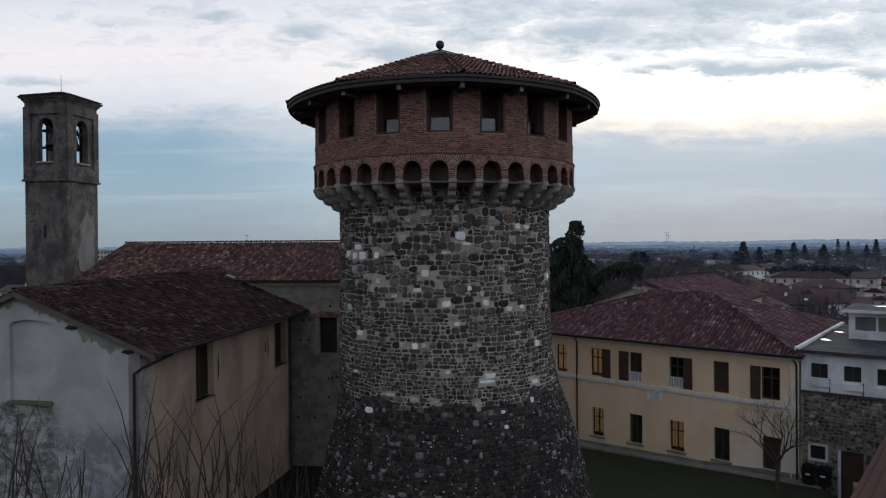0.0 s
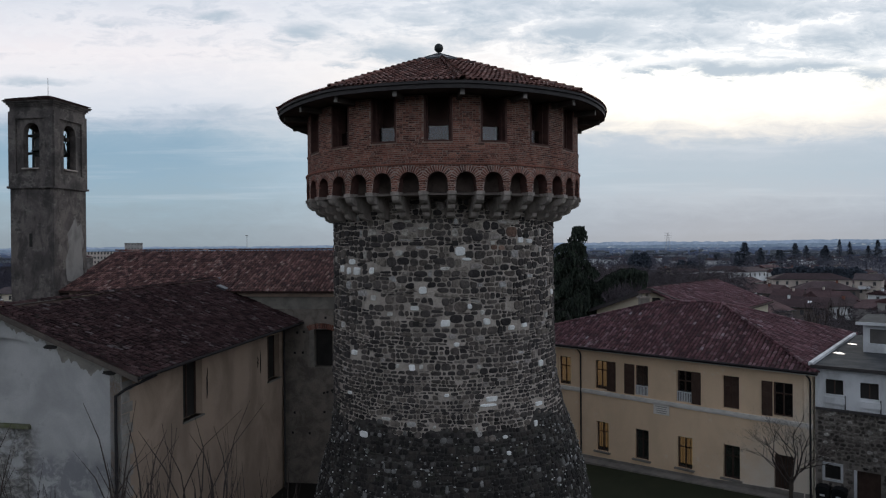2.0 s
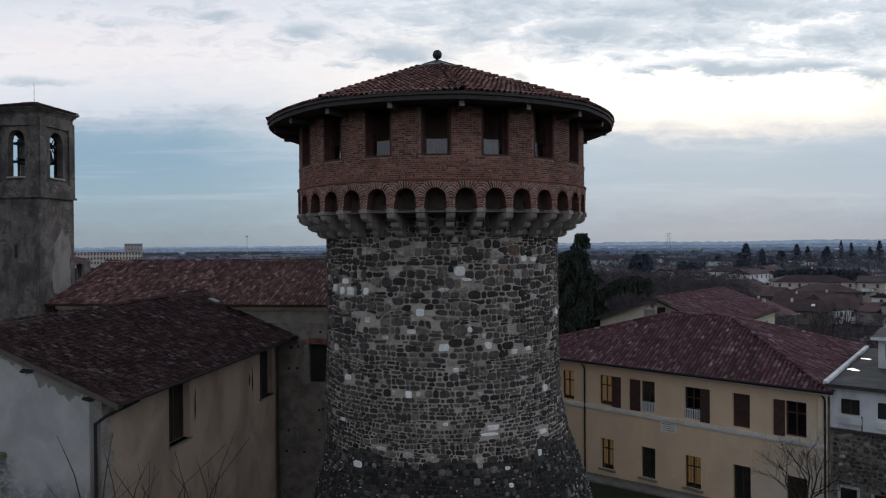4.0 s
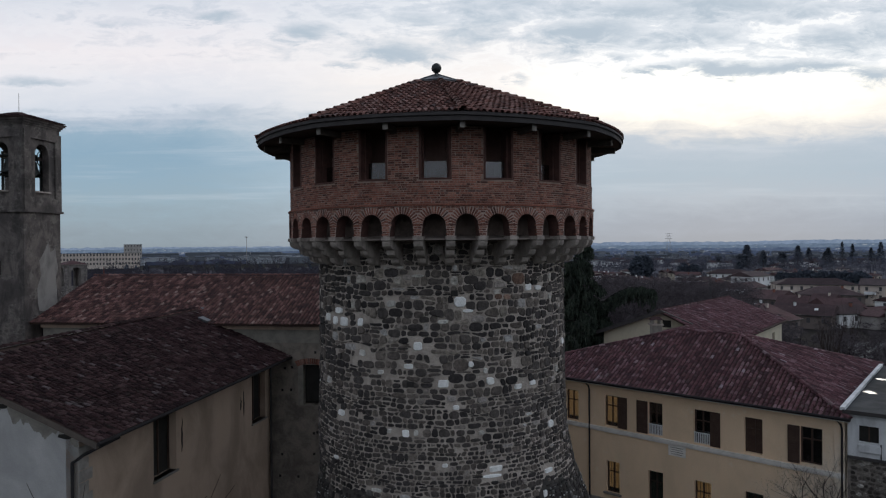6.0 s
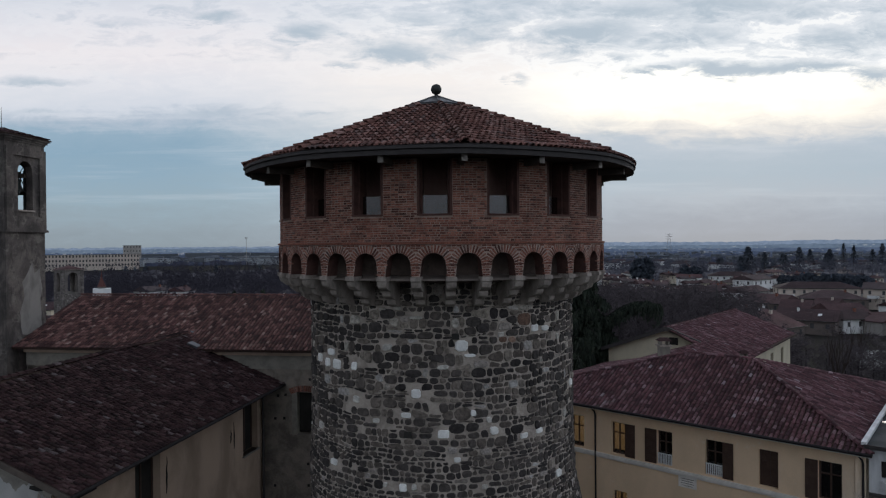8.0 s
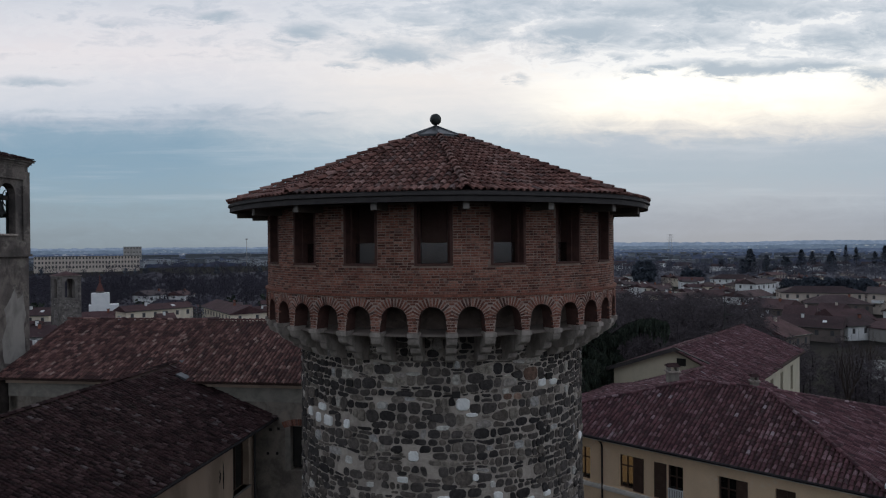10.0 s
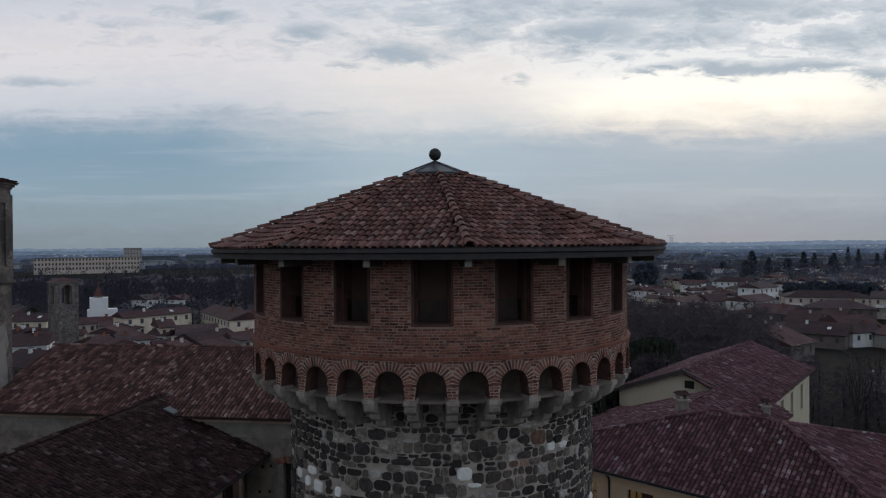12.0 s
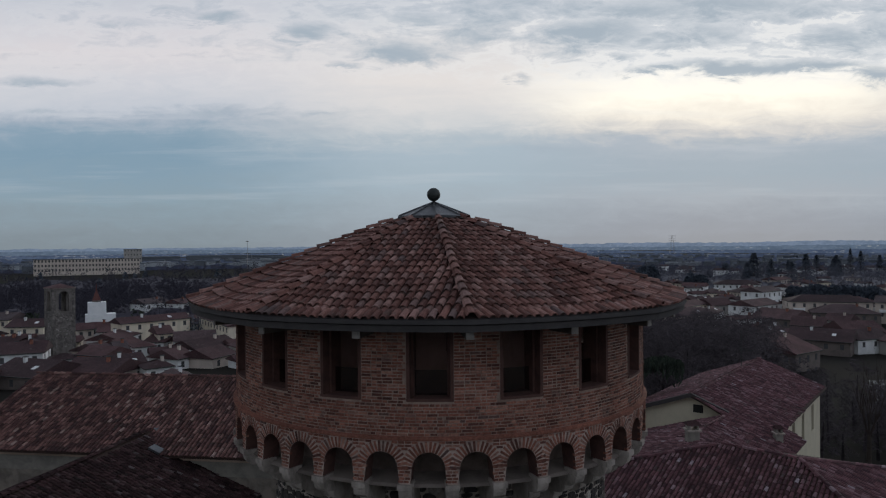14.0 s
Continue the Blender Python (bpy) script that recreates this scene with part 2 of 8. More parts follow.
def plain_mat(name, col, col2, scale=1.2, rough=0.9, streak=0.0, depth=0.01, fine=22.0, spec=0.3, metal=0.0):
    """One coat of paint, plaster, wood or metal with stains at two scales."""
    m, n = material(name)
    p = where(n)
    big = n.noise(n.vmath("MULTIPLY", p, (1, 1, 1.0 - streak)), scale, 6.0, 0.62, 0.5)
    small = n.noise(p, fine, 5.0, 0.6)
    f = n.math("ADD", n.math("MULTIPLY", n.step(big, 0.36, 0.68), 0.8), n.math("MULTIPLY", n.math("SUBTRACT", small, 0.5), 0.7), clamp=True)
    finish(n, n.mix(f, col, col2), rough, small, depth, metal, spec)
    return m


mortar = plain_mat("lime_mortar", (0.45, 0.392, 0.345), (0.225, 0.195, 0.172), 1.4, fine=9, depth=0.09)
dark_mortar = plain_mat("damp_dark_mortar", (0.055, 0.05, 0.046), (0.03, 0.028, 0.026), 2.0, fine=30)
brick_mortar = plain_mat("brick_mortar", (0.33, 0.245, 0.205), (0.165, 0.11, 0.09), 2.0, fine=30)
corbel_stone = plain_mat("corbel_stone", (0.38, 0.33, 0.296), (0.175, 0.152, 0.136), 3.2, streak=0.4)
render_grey = plain_mat("grey_render", (0.21, 0.175, 0.155), (0.11, 0.092, 0.082), 1.0, streak=0.5)
dark_wood = plain_mat("dark_wood", (0.085, 0.07, 0.062), (0.13, 0.105, 0.088), 2.0, 0.8)
gutter_metal = plain_mat("dark_gutter_metal", (0.048, 0.044, 0.045), (0.07, 0.063, 0.063), 1.5, 0.8, spec=0.2)
black_gutter = plain_mat("black_gutter_metal", (0.024, 0.022, 0.024), (0.038, 0.034, 0.036), 1.5, 0.85, spec=0.15)
beam_end = plain_mat("grey_beam_end", (0.34, 0.31, 0.29), (0.2, 0.18, 0.17), 3.0)
lead = plain_mat("lead_sheet", (0.10, 0.105, 0.115), (0.17, 0.175, 0.185), 2.5, 0.45, metal=0.7, spec=0.5)
iron = plain_mat("dark_iron", (0.04, 0.045, 0.045), (0.07, 0.075, 0.07), 4.0, 0.55, metal=0.5)
tile_bed = plain_mat("tile_bed", (0.055, 0.032, 0.026), (0.03, 0.02, 0.018), 3.0)
bare_plaster = plain_mat("bare_brown_plaster", (0.47, 0.355, 0.275), (0.27, 0.205, 0.162), 0.45, streak=0.4)
rough_wall = plain_mat("rough_rubble_render", (0.25, 0.215, 0.185), (0.11, 0.095, 0.083), 1.3, depth=0.05, fine=9)


def weathered_wall(name):
    """Old render that has run dark, worn through to stone here and there."""
    m, n = material(name)
    p = where(n)
    tall = n.vmath("MULTIPLY", p, (1.0, 1.0, 0.5))
    runs = n.noise(tall, 1.5, 7.0, 0.66, 0.4)
    blotch = n.noise(p, 0.55, 6.0, 0.65, 0.6)
    stones = n.add("ShaderNodeTexVoronoi", Vector=n.vmath("MULTIPLY", p, (1.0, 1.0, 1.6)), Scale=2.6)
    small = n.noise(p, 11.0, 6.0, 0.65)
    col = n.mix(n.step(blotch, 0.38, 0.62), (0.175, 0.150, 0.138), (0.082, 0.071, 0.068))
    worn = n.step(n.noise(p, 0.9, 6.0, 0.7), 0.52, 0.60, 0.0, 0.85)
    grey = n.ramp(stones.outputs["Distance"], [(0.0, (0.10, 0.085, 0.075)), (0.3, (0.085, 0.075, 0.068)), (0.5, (0.20, 0.18, 0.165))])
    col = n.mix(worn, col, grey)
    col = n.mix(n.step(runs, 0.46, 0.64, 0.0, 0.72), col, (0.042, 0.037, 0.037))
    col = n.mix(n.step(small, 0.35, 0.7, 0.0, 0.35), col, (0.07, 0.066, 0.063))
    finish(n, col, 0.92, n.math("ADD", small, n.math("MULTIPLY", worn, -0.7)), 0.05)
    return m


bell_wall = weathered_wall("weathered_tower_render")
pale_render = plain_mat("pale_render_patch", (0.26, 0.245, 0.232), (0.15, 0.14, 0.132), 1.2, streak=0.4)


def faded_paint(name, col, col2, pale, corner, along):
    """Facade paint that has bleached and flaked towards one end and the ground."""
    m, n = material(name)
    p = where(n)
    blot = n.noise(n.vmath("MULTIPLY", p, (1, 1, 0.5)), 0.5, 6.0, 0.62, 0.5)
    small = n.noise(p, 22.0, 5.0, 0.6)
    flakes = n.noise(p, 1.3, 7.0, 0.68)
    s = n.vmath("DOT_PRODUCT", n.vmath("SUBTRACT", p, corner), along)
    z = n.add("ShaderNodeSeparateXYZ", Vector=p).outputs[2]
    reach = n.math("ADD", n.math("ADD", s, n.math("MULTIPLY", z, 0.75)), n.math("MULTIPLY", n.math("SUBTRACT", flakes, 0.5), 6.0))
    c = n.mix(n.step(blot, 0.36, 0.68), col, col2)
    c = n.mix(n.step(reach, 8.0, 2.2, 0.0, 0.85), c, pale)
    c = n.mix(n.step(flakes, 0.60, 0.68, 0.0, 0.35), c, pale)
    finish(n, n.mix(n.step(small, 0.3, 0.7, 0.0, 0.14), c, (0.25, 0.21, 0.16)), 0.9, small, 0.004)
    return m


yellow_paint = faded_paint("yellow_facade_paint", (0.79, 0.585, 0.40), (0.70, 0.52, 0.355), (0.80, 0.72, 0.63), (20.87, 6.92, 0), (-0.743, 0.669, 0))
cream_paint = plain_mat("cream_facade_paint", (0.58, 0.52, 0.40), (0.48, 0.43, 0.33), 0.6, streak=0.4, depth=0.004)
grey_plinth = plain_mat("grey_plinth", (0.24, 0.22, 0.20), (0.14, 0.13, 0.12), 1.2)
white_paint = plain_mat("white_paint", (0.70, 0.71, 0.735), (0.42, 0.425, 0.435), 0.7, streak=0.5, depth=0.004)
trim_paint = plain_mat("pale_trim", (0.72, 0.68, 0.64), (0.56, 0.53, 0.50), 1.5, depth=0.004)
shutter_paint = plain_mat("brown_shutter_paint", (0.055, 0.032, 0.025), (0.08, 0.05, 0.038), 3.0, 0.6)
loft_wall = plain_mat("loft_brick_wall", (0.36, 0.23, 0.195), (0.25, 0.16, 0.135), 1.2)
# Near-black colour stands in for shade inside rooms, windows, holes and cracks.
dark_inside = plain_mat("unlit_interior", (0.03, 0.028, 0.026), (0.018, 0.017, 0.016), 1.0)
flat_roof = plain_mat("bitumen_roof", (0.05, 0.054, 0.058), (0.085, 0.09, 0.094), 0.8, 0.85, spec=0.05)
grass_mat = plain_mat("dark_lawn", (0.018, 0.024, 0.010), (0.030, 0.033, 0.016), 0.8, fine=14, depth=0.04)
bark = plain_mat("grey_bark", (0.075, 0.06, 0.05), (0.045, 0.036, 0.03), 6.0, depth=0.02)
twig_mat = plain_mat("thin_twigs", (0.06, 0.045, 0.04), (0.035, 0.027, 0.025), 4.0)
bin_plastic = plain_mat("black_bin_plastic", (0.011, 0.012, 0.013), (0.017, 0.018, 0.019), 2.0, 0.7, spec=0.08)
sheet_white = plain_mat("white_sheeting", (0.80, 0.81, 0.83), (0.70, 0.72, 0.75), 0.5)
red_roof = plain_mat("brown_metal_roof", (0.10, 0.042, 0.036), (0.07, 0.031, 0.027), 0.8, 0.6)

glass_dark, n = material("window_glass")
mixn = n.add("ShaderNodeMixShader", Fac=0.2)
tr = n.add("ShaderNodeBsdfTransparent", Color=(0.50, 0.51, 0.52, 1))
gl = n.add("ShaderNodeBsdfGlossy", Color=(0.6, 0.62, 0.65, 1), Roughness=0.08)
n.tree.links.new(tr.outputs[0], mixn.inputs[1])
n.tree.links.new(gl.outputs[0], mixn.inputs[2])
n.tree.links.new(mixn.outputs[0], n.add("ShaderNodeOutputMaterial").inputs[0])

guard_glass, n = material("guard_glass")
mixn = n.add("ShaderNodeMixShader", Fac=0.10)
tr = n.add("ShaderNodeBsdfTransparent", Color=(0.72, 0.69, 0.68, 1))
gl = n.add("ShaderNodeBsdfGlossy", Color=(0.6, 0.62, 0.65, 1), Roughness=0.15)
n.tree.links.new(tr.outputs[0], mixn.inputs[1])
n.tree.links.new(gl.outputs[0], mixn.inputs[2])
n.tree.links.new(mixn.outputs[0], n.add("ShaderNodeOutputMaterial").inputs[0])

lamp_glow, n = material("lit_room")
em = n.add("ShaderNodeEmission", Color=(1.0, 0.58, 0.24, 1), Strength=0.36)
n.tree.links.new(em.outputs[0], n.add("ShaderNodeOutputMaterial").inputs[0])


# ---------- building tools ----------
class Geo:
    """Collects corners and faces of one mesh."""
    def __init__(self):
        self.v, self.f = [], []

    def add(self, verts, faces):
        o = len(self.v)
        self.v += [tuple(p) for p in verts]
        self.f += [tuple(i + o for i in f) for f in faces]
        return self

    def box(self, m, sx, sy, sz):
        """A box of that size, centred on m's origin."""
        c = [m @ Vector((x * sx / 2, y * sy / 2, z * sz / 2)) for z in (-1, 1) for x, y in ((-1, -1), (1, -1), (1, 1), (-1, 1))]
        return self.add(c, [(3, 2, 1, 0), (4, 5, 6, 7), (0, 1, 5, 4), (1, 2, 6, 5), (2, 3, 7, 6), (3, 0, 4, 7)])

    def slab(self, pts, down):
        """A flat plate under the given corners, with a thickness."""
        k = len(pts)
        low = [(p[0], p[1], p[2] - down) for p in pts]
        return self.add(list(pts) + low, [tuple(range(k)), tuple(range(2 * k - 1, k - 1, -1))] + [(i, i + k, (i + 1) % k + k, (i + 1) % k) for i in range(k)])

    def lathe(self, profile, n, a0=0.0, a1=2 * math.pi):
        o, closed = [], abs(a1 - a0 - 2 * math.pi) < 1e-6
        k = n if closed else n + 1
        for i in range(k):
            a = a0 + (a1 - a0) * i / n
            o += [(r * math.sin(a), -r * math.cos(a), z) for r, z in profile]
        p = len(profile)
        fs = [(i * p + j, (i + 1) % k * p + j, (i + 1) % k * p + j + 1, i * p + j + 1) for i in range(n) for j in range(p - 1)]
        return self.add(o, fs)

    def tube(self, pts, radii, n=6):
        rings = []
        for i, p in enumerate(pts):
            q = pts[min(i + 1, len(pts) - 1)] - pts[max(i - 1, 0)]
            z = q.normalized() if q.length > 1e-6 else Vector((0, 0, 1))
            x = z.orthogonal().normalized()
            y = z.cross(x)
            rings += [p + radii[i] * (math.cos(2 * math.pi * j / n) * x + math.sin(2 * math.pi * j / n) * y) for j in range(n)]
        fs = [(i * n + j, i * n + (j + 1) % n, (i + 1) * n + (j + 1) % n, (i + 1) * n + j) for i in range(len(pts) - 1) for j in range(n)]
        fs += [tuple(range(n - 1, -1, -1)), tuple(range((len(pts) - 1) * n, len(pts) * n))]
        return self.add(rings, fs)

    def weld(self):
        """Joins corners that lie on one another."""
        seen, where2, out = {}, [], []
        for p in self.v:
            k = tuple(round(c, 4) for c in p)
            if k not in seen:
                seen[k] = len(out)
                out.append(p)
            where2.append(seen[k])
        self.v, self.f = out, [tuple(where2[i] for i in f) for f in self.f]
        return self

    def mesh(self, name, mat, smooth=False):
        me = bpy.data.meshes.new(name)
        me.from_pydata(self.v, [], self.f)
        if mat:
            me.materials.append(mat)
        if smooth:
            me.polygons.foreach_set("use_smooth", [True] * len(me.polygons))
        me.update()
        return me


def part(name, geo, mat, parent=None, label="", smooth=False, kind=""):
    ob = new(name, geo if isinstance(geo, bpy.types.Mesh) else geo.mesh(name, mat, smooth))
    if parent:
        ob.parent = parent
    return tagged(ob, label, kind=kind)


def thing(name, at, label, category, group="", kind=""):
    ob = new(name)
    ob.location = at
    return tagged(ob, label, category, group, kind)


def hold(ob, parent):
    """Parents ob, built in world places, under an Empty that stands elsewhere."""
    ob.parent = parent
    ob.matrix_parent_inverse = Matrix.Translation(-Vector(parent.location))
    return ob


def piece(name, geo, mat, parent, label="", smooth=False, kind=""):
    """A part built in world places."""
    return hold(part(name, geo, mat, None, label, smooth, kind), parent)


def polar(a, r, z):
    return Vector((r * math.sin(a), -r * math.cos(a), z))


def at_ring(a, r, z):
    """A frame on the ring: x along it, y outwards, z up."""
    return Matrix.Translation(polar(a, r, z)) @ Matrix(((math.cos(a), math.sin(a), 0, 0), (math.sin(a), -math.cos(a), 0, 0), (0, 0, 1, 0), (0, 0, 0, 1)))


def wall_frame(p, d):
    """A frame at the foot of a wall that runs along d: x along it, y outwards to its right, z up."""
    d = Vector((d[0], d[1], 0)).normalized()
    return Matrix(((d.x, d.y, 0, p[0]), (d.y, -d.x, 0, p[1]), (0, 0, 1, p[2]), (0, 0, 0, 1)))


def pierced(geo, m, length, z0, z1, thick, holes):
    """A straight wall in frame m with its outer face at y = 0 and openings (s0, s1, za, zb) right through it."""
    xs = sorted({0.0, length, *[h[0] for h in holes], *[h[1] for h in holes]})
    zs = sorted({z0, z1, *[h[2] for h in holes], *[h[3] for h in holes]})
    index = {}

    def corner(i, k, back):
        if (i, k, back) not in index:
            index[(i, k, back)] = len(geo.v)
            geo.v.append(tuple(m @ Vector((xs[i], -thick if back else 0.0, zs[k]))))
        return index[(i, k, back)]

    def solid(i, k):
        if not (0 <= i < len(xs) - 1 and 0 <= k < len(zs) - 1):
            return False
        x, z = (xs[i] + xs[i + 1]) / 2, (zs[k] + zs[k + 1]) / 2
        return not any(h[0] < x < h[1] and h[2] < z < h[3] for h in holes)

    for i in range(len(xs) - 1):
        for k in range(len(zs) - 1):
            if not solid(i, k):
                continue
            quad = [(i, k), (i + 1, k), (i + 1, k + 1), (i, k + 1)]
            geo.f.append(tuple(corner(a, b, False) for a, b in quad))
            geo.f.append(tuple(corner(a, b, True) for a, b in reversed(quad)))
            for (a, b), (da, db) in zip(((0, 1), (1, 2), (2, 3), (3, 0)), ((0, -1), (1, 0), (0, 1), (-1, 0))):
                if not solid(i + da, k + db):
                    p, q = quad[a], quad[b]
                    geo.f.append((corner(*q, False), corner(*p, False), corner(*p, True), corner(*q, True)))
    return geo


def inside(p, poly):
    hit = False
    for (x0, y0), (x1, y1) in zip(poly, poly[1:] + poly[:1]):
        if (y0 > p[1]) != (y1 > p[1]) and p[0] < (x1 - x0) * (p[1] - y0) / (y1 - y0) + x0:
            hit = not hit
    return hit


HALF = [(math.cos(a), math.sin(a)) for a in (0.0, 0.9, math.pi / 2, math.pi - 0.9, math.pi)]


def cover_tile(length, r0, r1, lift):
    """One half-round cover tile, its low end at the origin, running up along y."""
    v = [(c * r0, 0, s * r0 * 0.85 + lift) for c, s in HALF] + [(c * r1, length, s * r1 * 0.85) for c, s in HALF]
    v += [(c * r0 * 0.8, 0, s * r0 * 0.66 + lift) for c, s in HALF]
    return v, [(i, i + 1, i + 6, i + 5) for i in range(4)] + [(i + 10, i + 11, i + 1, i) for i in range(4)]


def slope_frame(a, b, c):
    """A frame on a roof slope: origin a, x along the eave a-b, y up the slope, z its normal."""
    a, b, c = Vector(a), Vector(b), Vector(c)
    x = (b - a).normalized()
    nrm = x.cross(c - a).normalized()
    y = nrm.cross(x)
    return Matrix(((x.x, y.x, nrm.x, a.x), (x.y, y.y, nrm.y, a.y), (x.z, y.z, nrm.z, a.z), (0, 0, 0, 1)))


def tile_places(poly, pitch, row, rng, uneven=1.0, chance_missing=0.0):
    """Places of the cover tiles of a slope; poly starts with the eave's two ends."""
    m = slope_frame(poly[0], poly[1], poly[2])
    inv = m.inverted()
    flat2 = [tuple((inv @ Vector(p))[:2]) for p in poly]
    x0, x1 = min(p[0] for p in flat2), max(p[0] for p in flat2)
    y1 = max(p[1] for p in flat2)
    out = []
    i = 0
    cols = int((x1 - x0) / pitch)
    for c in range(cols):
        x = x0 + (c + 0.5) * pitch
        off = rng.uniform(-0.03, 0.03) * uneven
        for r in range(int(y1 / row) + 1):
            y = r * row - 0.06 + (0.0 if r == 0 else off)
            if inside((x, max(y, 0.0) + row * 0.45), flat2):
                out.append(m @ Matrix.Translation((x + rng.uniform(-0.012, 0.012) * uneven, y, 0.0)) @ Matrix.Rotation(rng.uniform(-0.05, 0.05) * uneven, 4, "Z"))
    return out


def tiled(name, poly, mat, parent, pitch=0.22, row=0.34, seed=1, uneven=1.0, thick=0.12, label="", bed_label="", pieces=()):
    """A tiled slope: a bed plate and its cover tiles joined in one mesh."""
    rng = random.Random(seed)
    piece("roof_bed", Geo().slab([tuple(p) for p in poly], thick), tile_bed, parent, bed_label)
    g = Geo()
    tv, tf = cover_tile(row * 1.18, pitch * 0.40, pitch * 0.33, 0.03)
    for m in tile_places(poly, pitch, row, rng, uneven):
        g.add([m @ Vector(p) for p in tv], tf)
    return piece(name, g, mat, parent, label, smooth=False, kind="stuff")


def tiled_patch(name, e0, e1, r1, r0, mat, parent, pitch, row, seed, uneven, label=""):
    """A tiled slope between an eave e0-e1 and a ridge r0-r1 that need not lie in one plane."""
    rng = random.Random(seed)
    n2 = 10
    low, top = [e0.lerp(e1, i / n2) for i in range(n2 + 1)], [r0.lerp(r1, i / n2) for i in range(n2 + 1)]
    down = Vector((0, 0, 0.12))
    bed = Geo().add(low + top, [(i, i + 1, n2 + 2 + i, n2 + 1 + i) for i in range(n2)])
    bed.add([p - down for p in low + top], [(i, n2 + 1 + i, n2 + 2 + i, i + 1) for i in range(n2)])
    bed.add(low + [p - down for p in low], [(i + 1, i, n2 + 1 + i, n2 + 2 + i) for i in range(n2)])
    piece("roof_bed", bed, tile_bed, parent)
    g = Geo()
    tv, tf = cover_tile(row * 1.18, pitch * 0.40, pitch * 0.33, 0.03)
    cols = int((e1 - e0).length / pitch)
    for c in range(cols):
        u = (c + 0.5) / cols
        a, b = e0.lerp(e1, u), r0.lerp(r1, u)
        y = (b - a).normalized()
        x = (e1 - e0).normalized()
        z = x.cross(y).normalized()
        x = y.cross(z)
        off, sag = rng.uniform(-0.03, 0.03) * uneven, rng.uniform(-0.01, 0.01)
        for r in range(int((b - a).length / row)):
            m = Matrix(((x.x, y.x, z.x, 0), (x.y, y.y, z.y, 0), (x.z, y.z, z.z, 0), (0, 0, 0, 1)))
            q = r * row - 0.06 + (0.0 if r == 0 else off)
            m.translation = a + y * q + x * rng.uniform(-0.012, 0.012) * uneven + z * (sag + 0.03 * noise.noise((c * 0.09, r * 0.12, seed)))
            m = m @ Matrix.Rotation(rng.uniform(-0.05, 0.05) * uneven, 4, "Z")
            g.add([m @ Vector(p) for p in tv], tf)
    return piece(name, g, mat, parent, label, kind="stuff")


def ridge_tiles(parent, a, b, mat, r=0.13, step=0.40, seed=3):
    """Half-round tiles along a ridge or hip, from a up to b."""
    a, b = Vector(a), Vector(b)
    y = (b - a).normalized()
    x = y.cross(Vector((0, 0, 1))).normalized()
    z = x.cross(y)
    g = Geo()
    rng = random.Random(seed)
    tv, tf = cover_tile(step * 1.15, r, r * 0.85, 0.035)
    for i in range(int((b - a).length / step)):
        m = Matrix(((x.x, y.x, z.x, 0), (x.y, y.y, z.y, 0), (x.z, y.z, z.z, 0), (0, 0, 0, 1)))
        m.translation = a + y * (i * step) + z * 0.05 + x * rng.uniform(-0.015, 0.015)
        g.add([m @ Vector(p) for p in tv], tf)
    return piece("ridge_tiles", g, mat, parent, "row of half-round ridge tiles")
# ---------- ground ----------
def ground_z(x, y):
    """The hill falls away to the plain round about."""
    return -6.0 * min(max((math.hypot(x, y) - 60) / 120, 0), 1)


def ground_sheet():
    g = Geo()
    xs = [-4500, -1500, -600, -300, -200, -150, -110, -80, -60, -40, -15, 10, 40, 60, 80, 110, 150, 200, 300, 600, 1500, 4500]
    ys = [-4500, -800, -200, -60, -20, 5, 30, 45, 60, 80, 100, 125, 150, 180, 220, 300, 500, 900, 1800, 4600]
    k = len(xs)
    for y in ys:
        for x in xs:
            g.v.append((x, y, ground_z(x, y)))
    g.f = [(j * k + i, j * k + i + 1, (j + 1) * k + i + 1, (j + 1) * k + i) for j in range(len(ys) - 1) for i in range(k - 1)]
    m, n = material("winter_ground")
    p = where(n)
    a = n.noise(p, 0.012, 5.0, 0.6)
    b = n.noise(p, 0.35, 5.0, 0.65)
    c = n.ramp(a, [(0.3, (0.018, 0.017, 0.017)), (0.45, (0.024, 0.022, 0.02)), (0.55, (0.02, 0.023, 0.017)), (0.7, (0.034, 0.031, 0.029))])
    finish(n, n.mix(n.step(b, 0.4, 0.65, 0.0, 0.6), c, (0.022, 0.021, 0.017)), 0.95, b, 0.05, spec=0.03)
    ob = part("ground", g, m, None, "winter ground with fields and bare earth", kind="structure")
    return tagged(ob, category="ground")


ground_sheet()

# ---------- the round tower ----------
HIP, BAY, WIN = radians(6.2), radians(10), radians(20)
WIN0, CAP0 = radians(-1.1), radians(3.5)
PROFILE = [(0.0, 7.4), (3.5, 6.5), (4.2, 6.36), (5.5, 6.08), (6.8, 5.70), (8.1, 5.37), (9.4, 5.24), (11.6, 5.14), (18.5, 5.10)]


def lean_x(z):
    """The footing is set a little to the east of the shaft."""
    return 0.36 * min(max((9.8 - z) / 3.0, 0.0), 1.0)


def shaft_r(z):
    return float(np.interp(z, [p[0] for p in PROFILE], [p[1] for p in PROFILE]))


tower = thing("round_tower", (0.206, 0.584, 0), "round rubble-stone tower with a brick crown and tiled roof", "tower")
core = Geo().lathe([(shaft_r(z) - 0.045, z) for z in np.linspace(6.4, 18.5, 44)], 96)
core.v = [(x + lean_x(z), y, z) for x, y, z in core.v]
shaft = part("shaft", core, mortar, tower, "rubble stone shaft with pale lime mortar", smooth=True)
skirt = Geo().lathe([(shaft_r(z) - 0.03, z) for z in np.linspace(-0.5, 8.1, 24)] + [(shaft_r(8.15) - 0.06, 8.15)], 192)


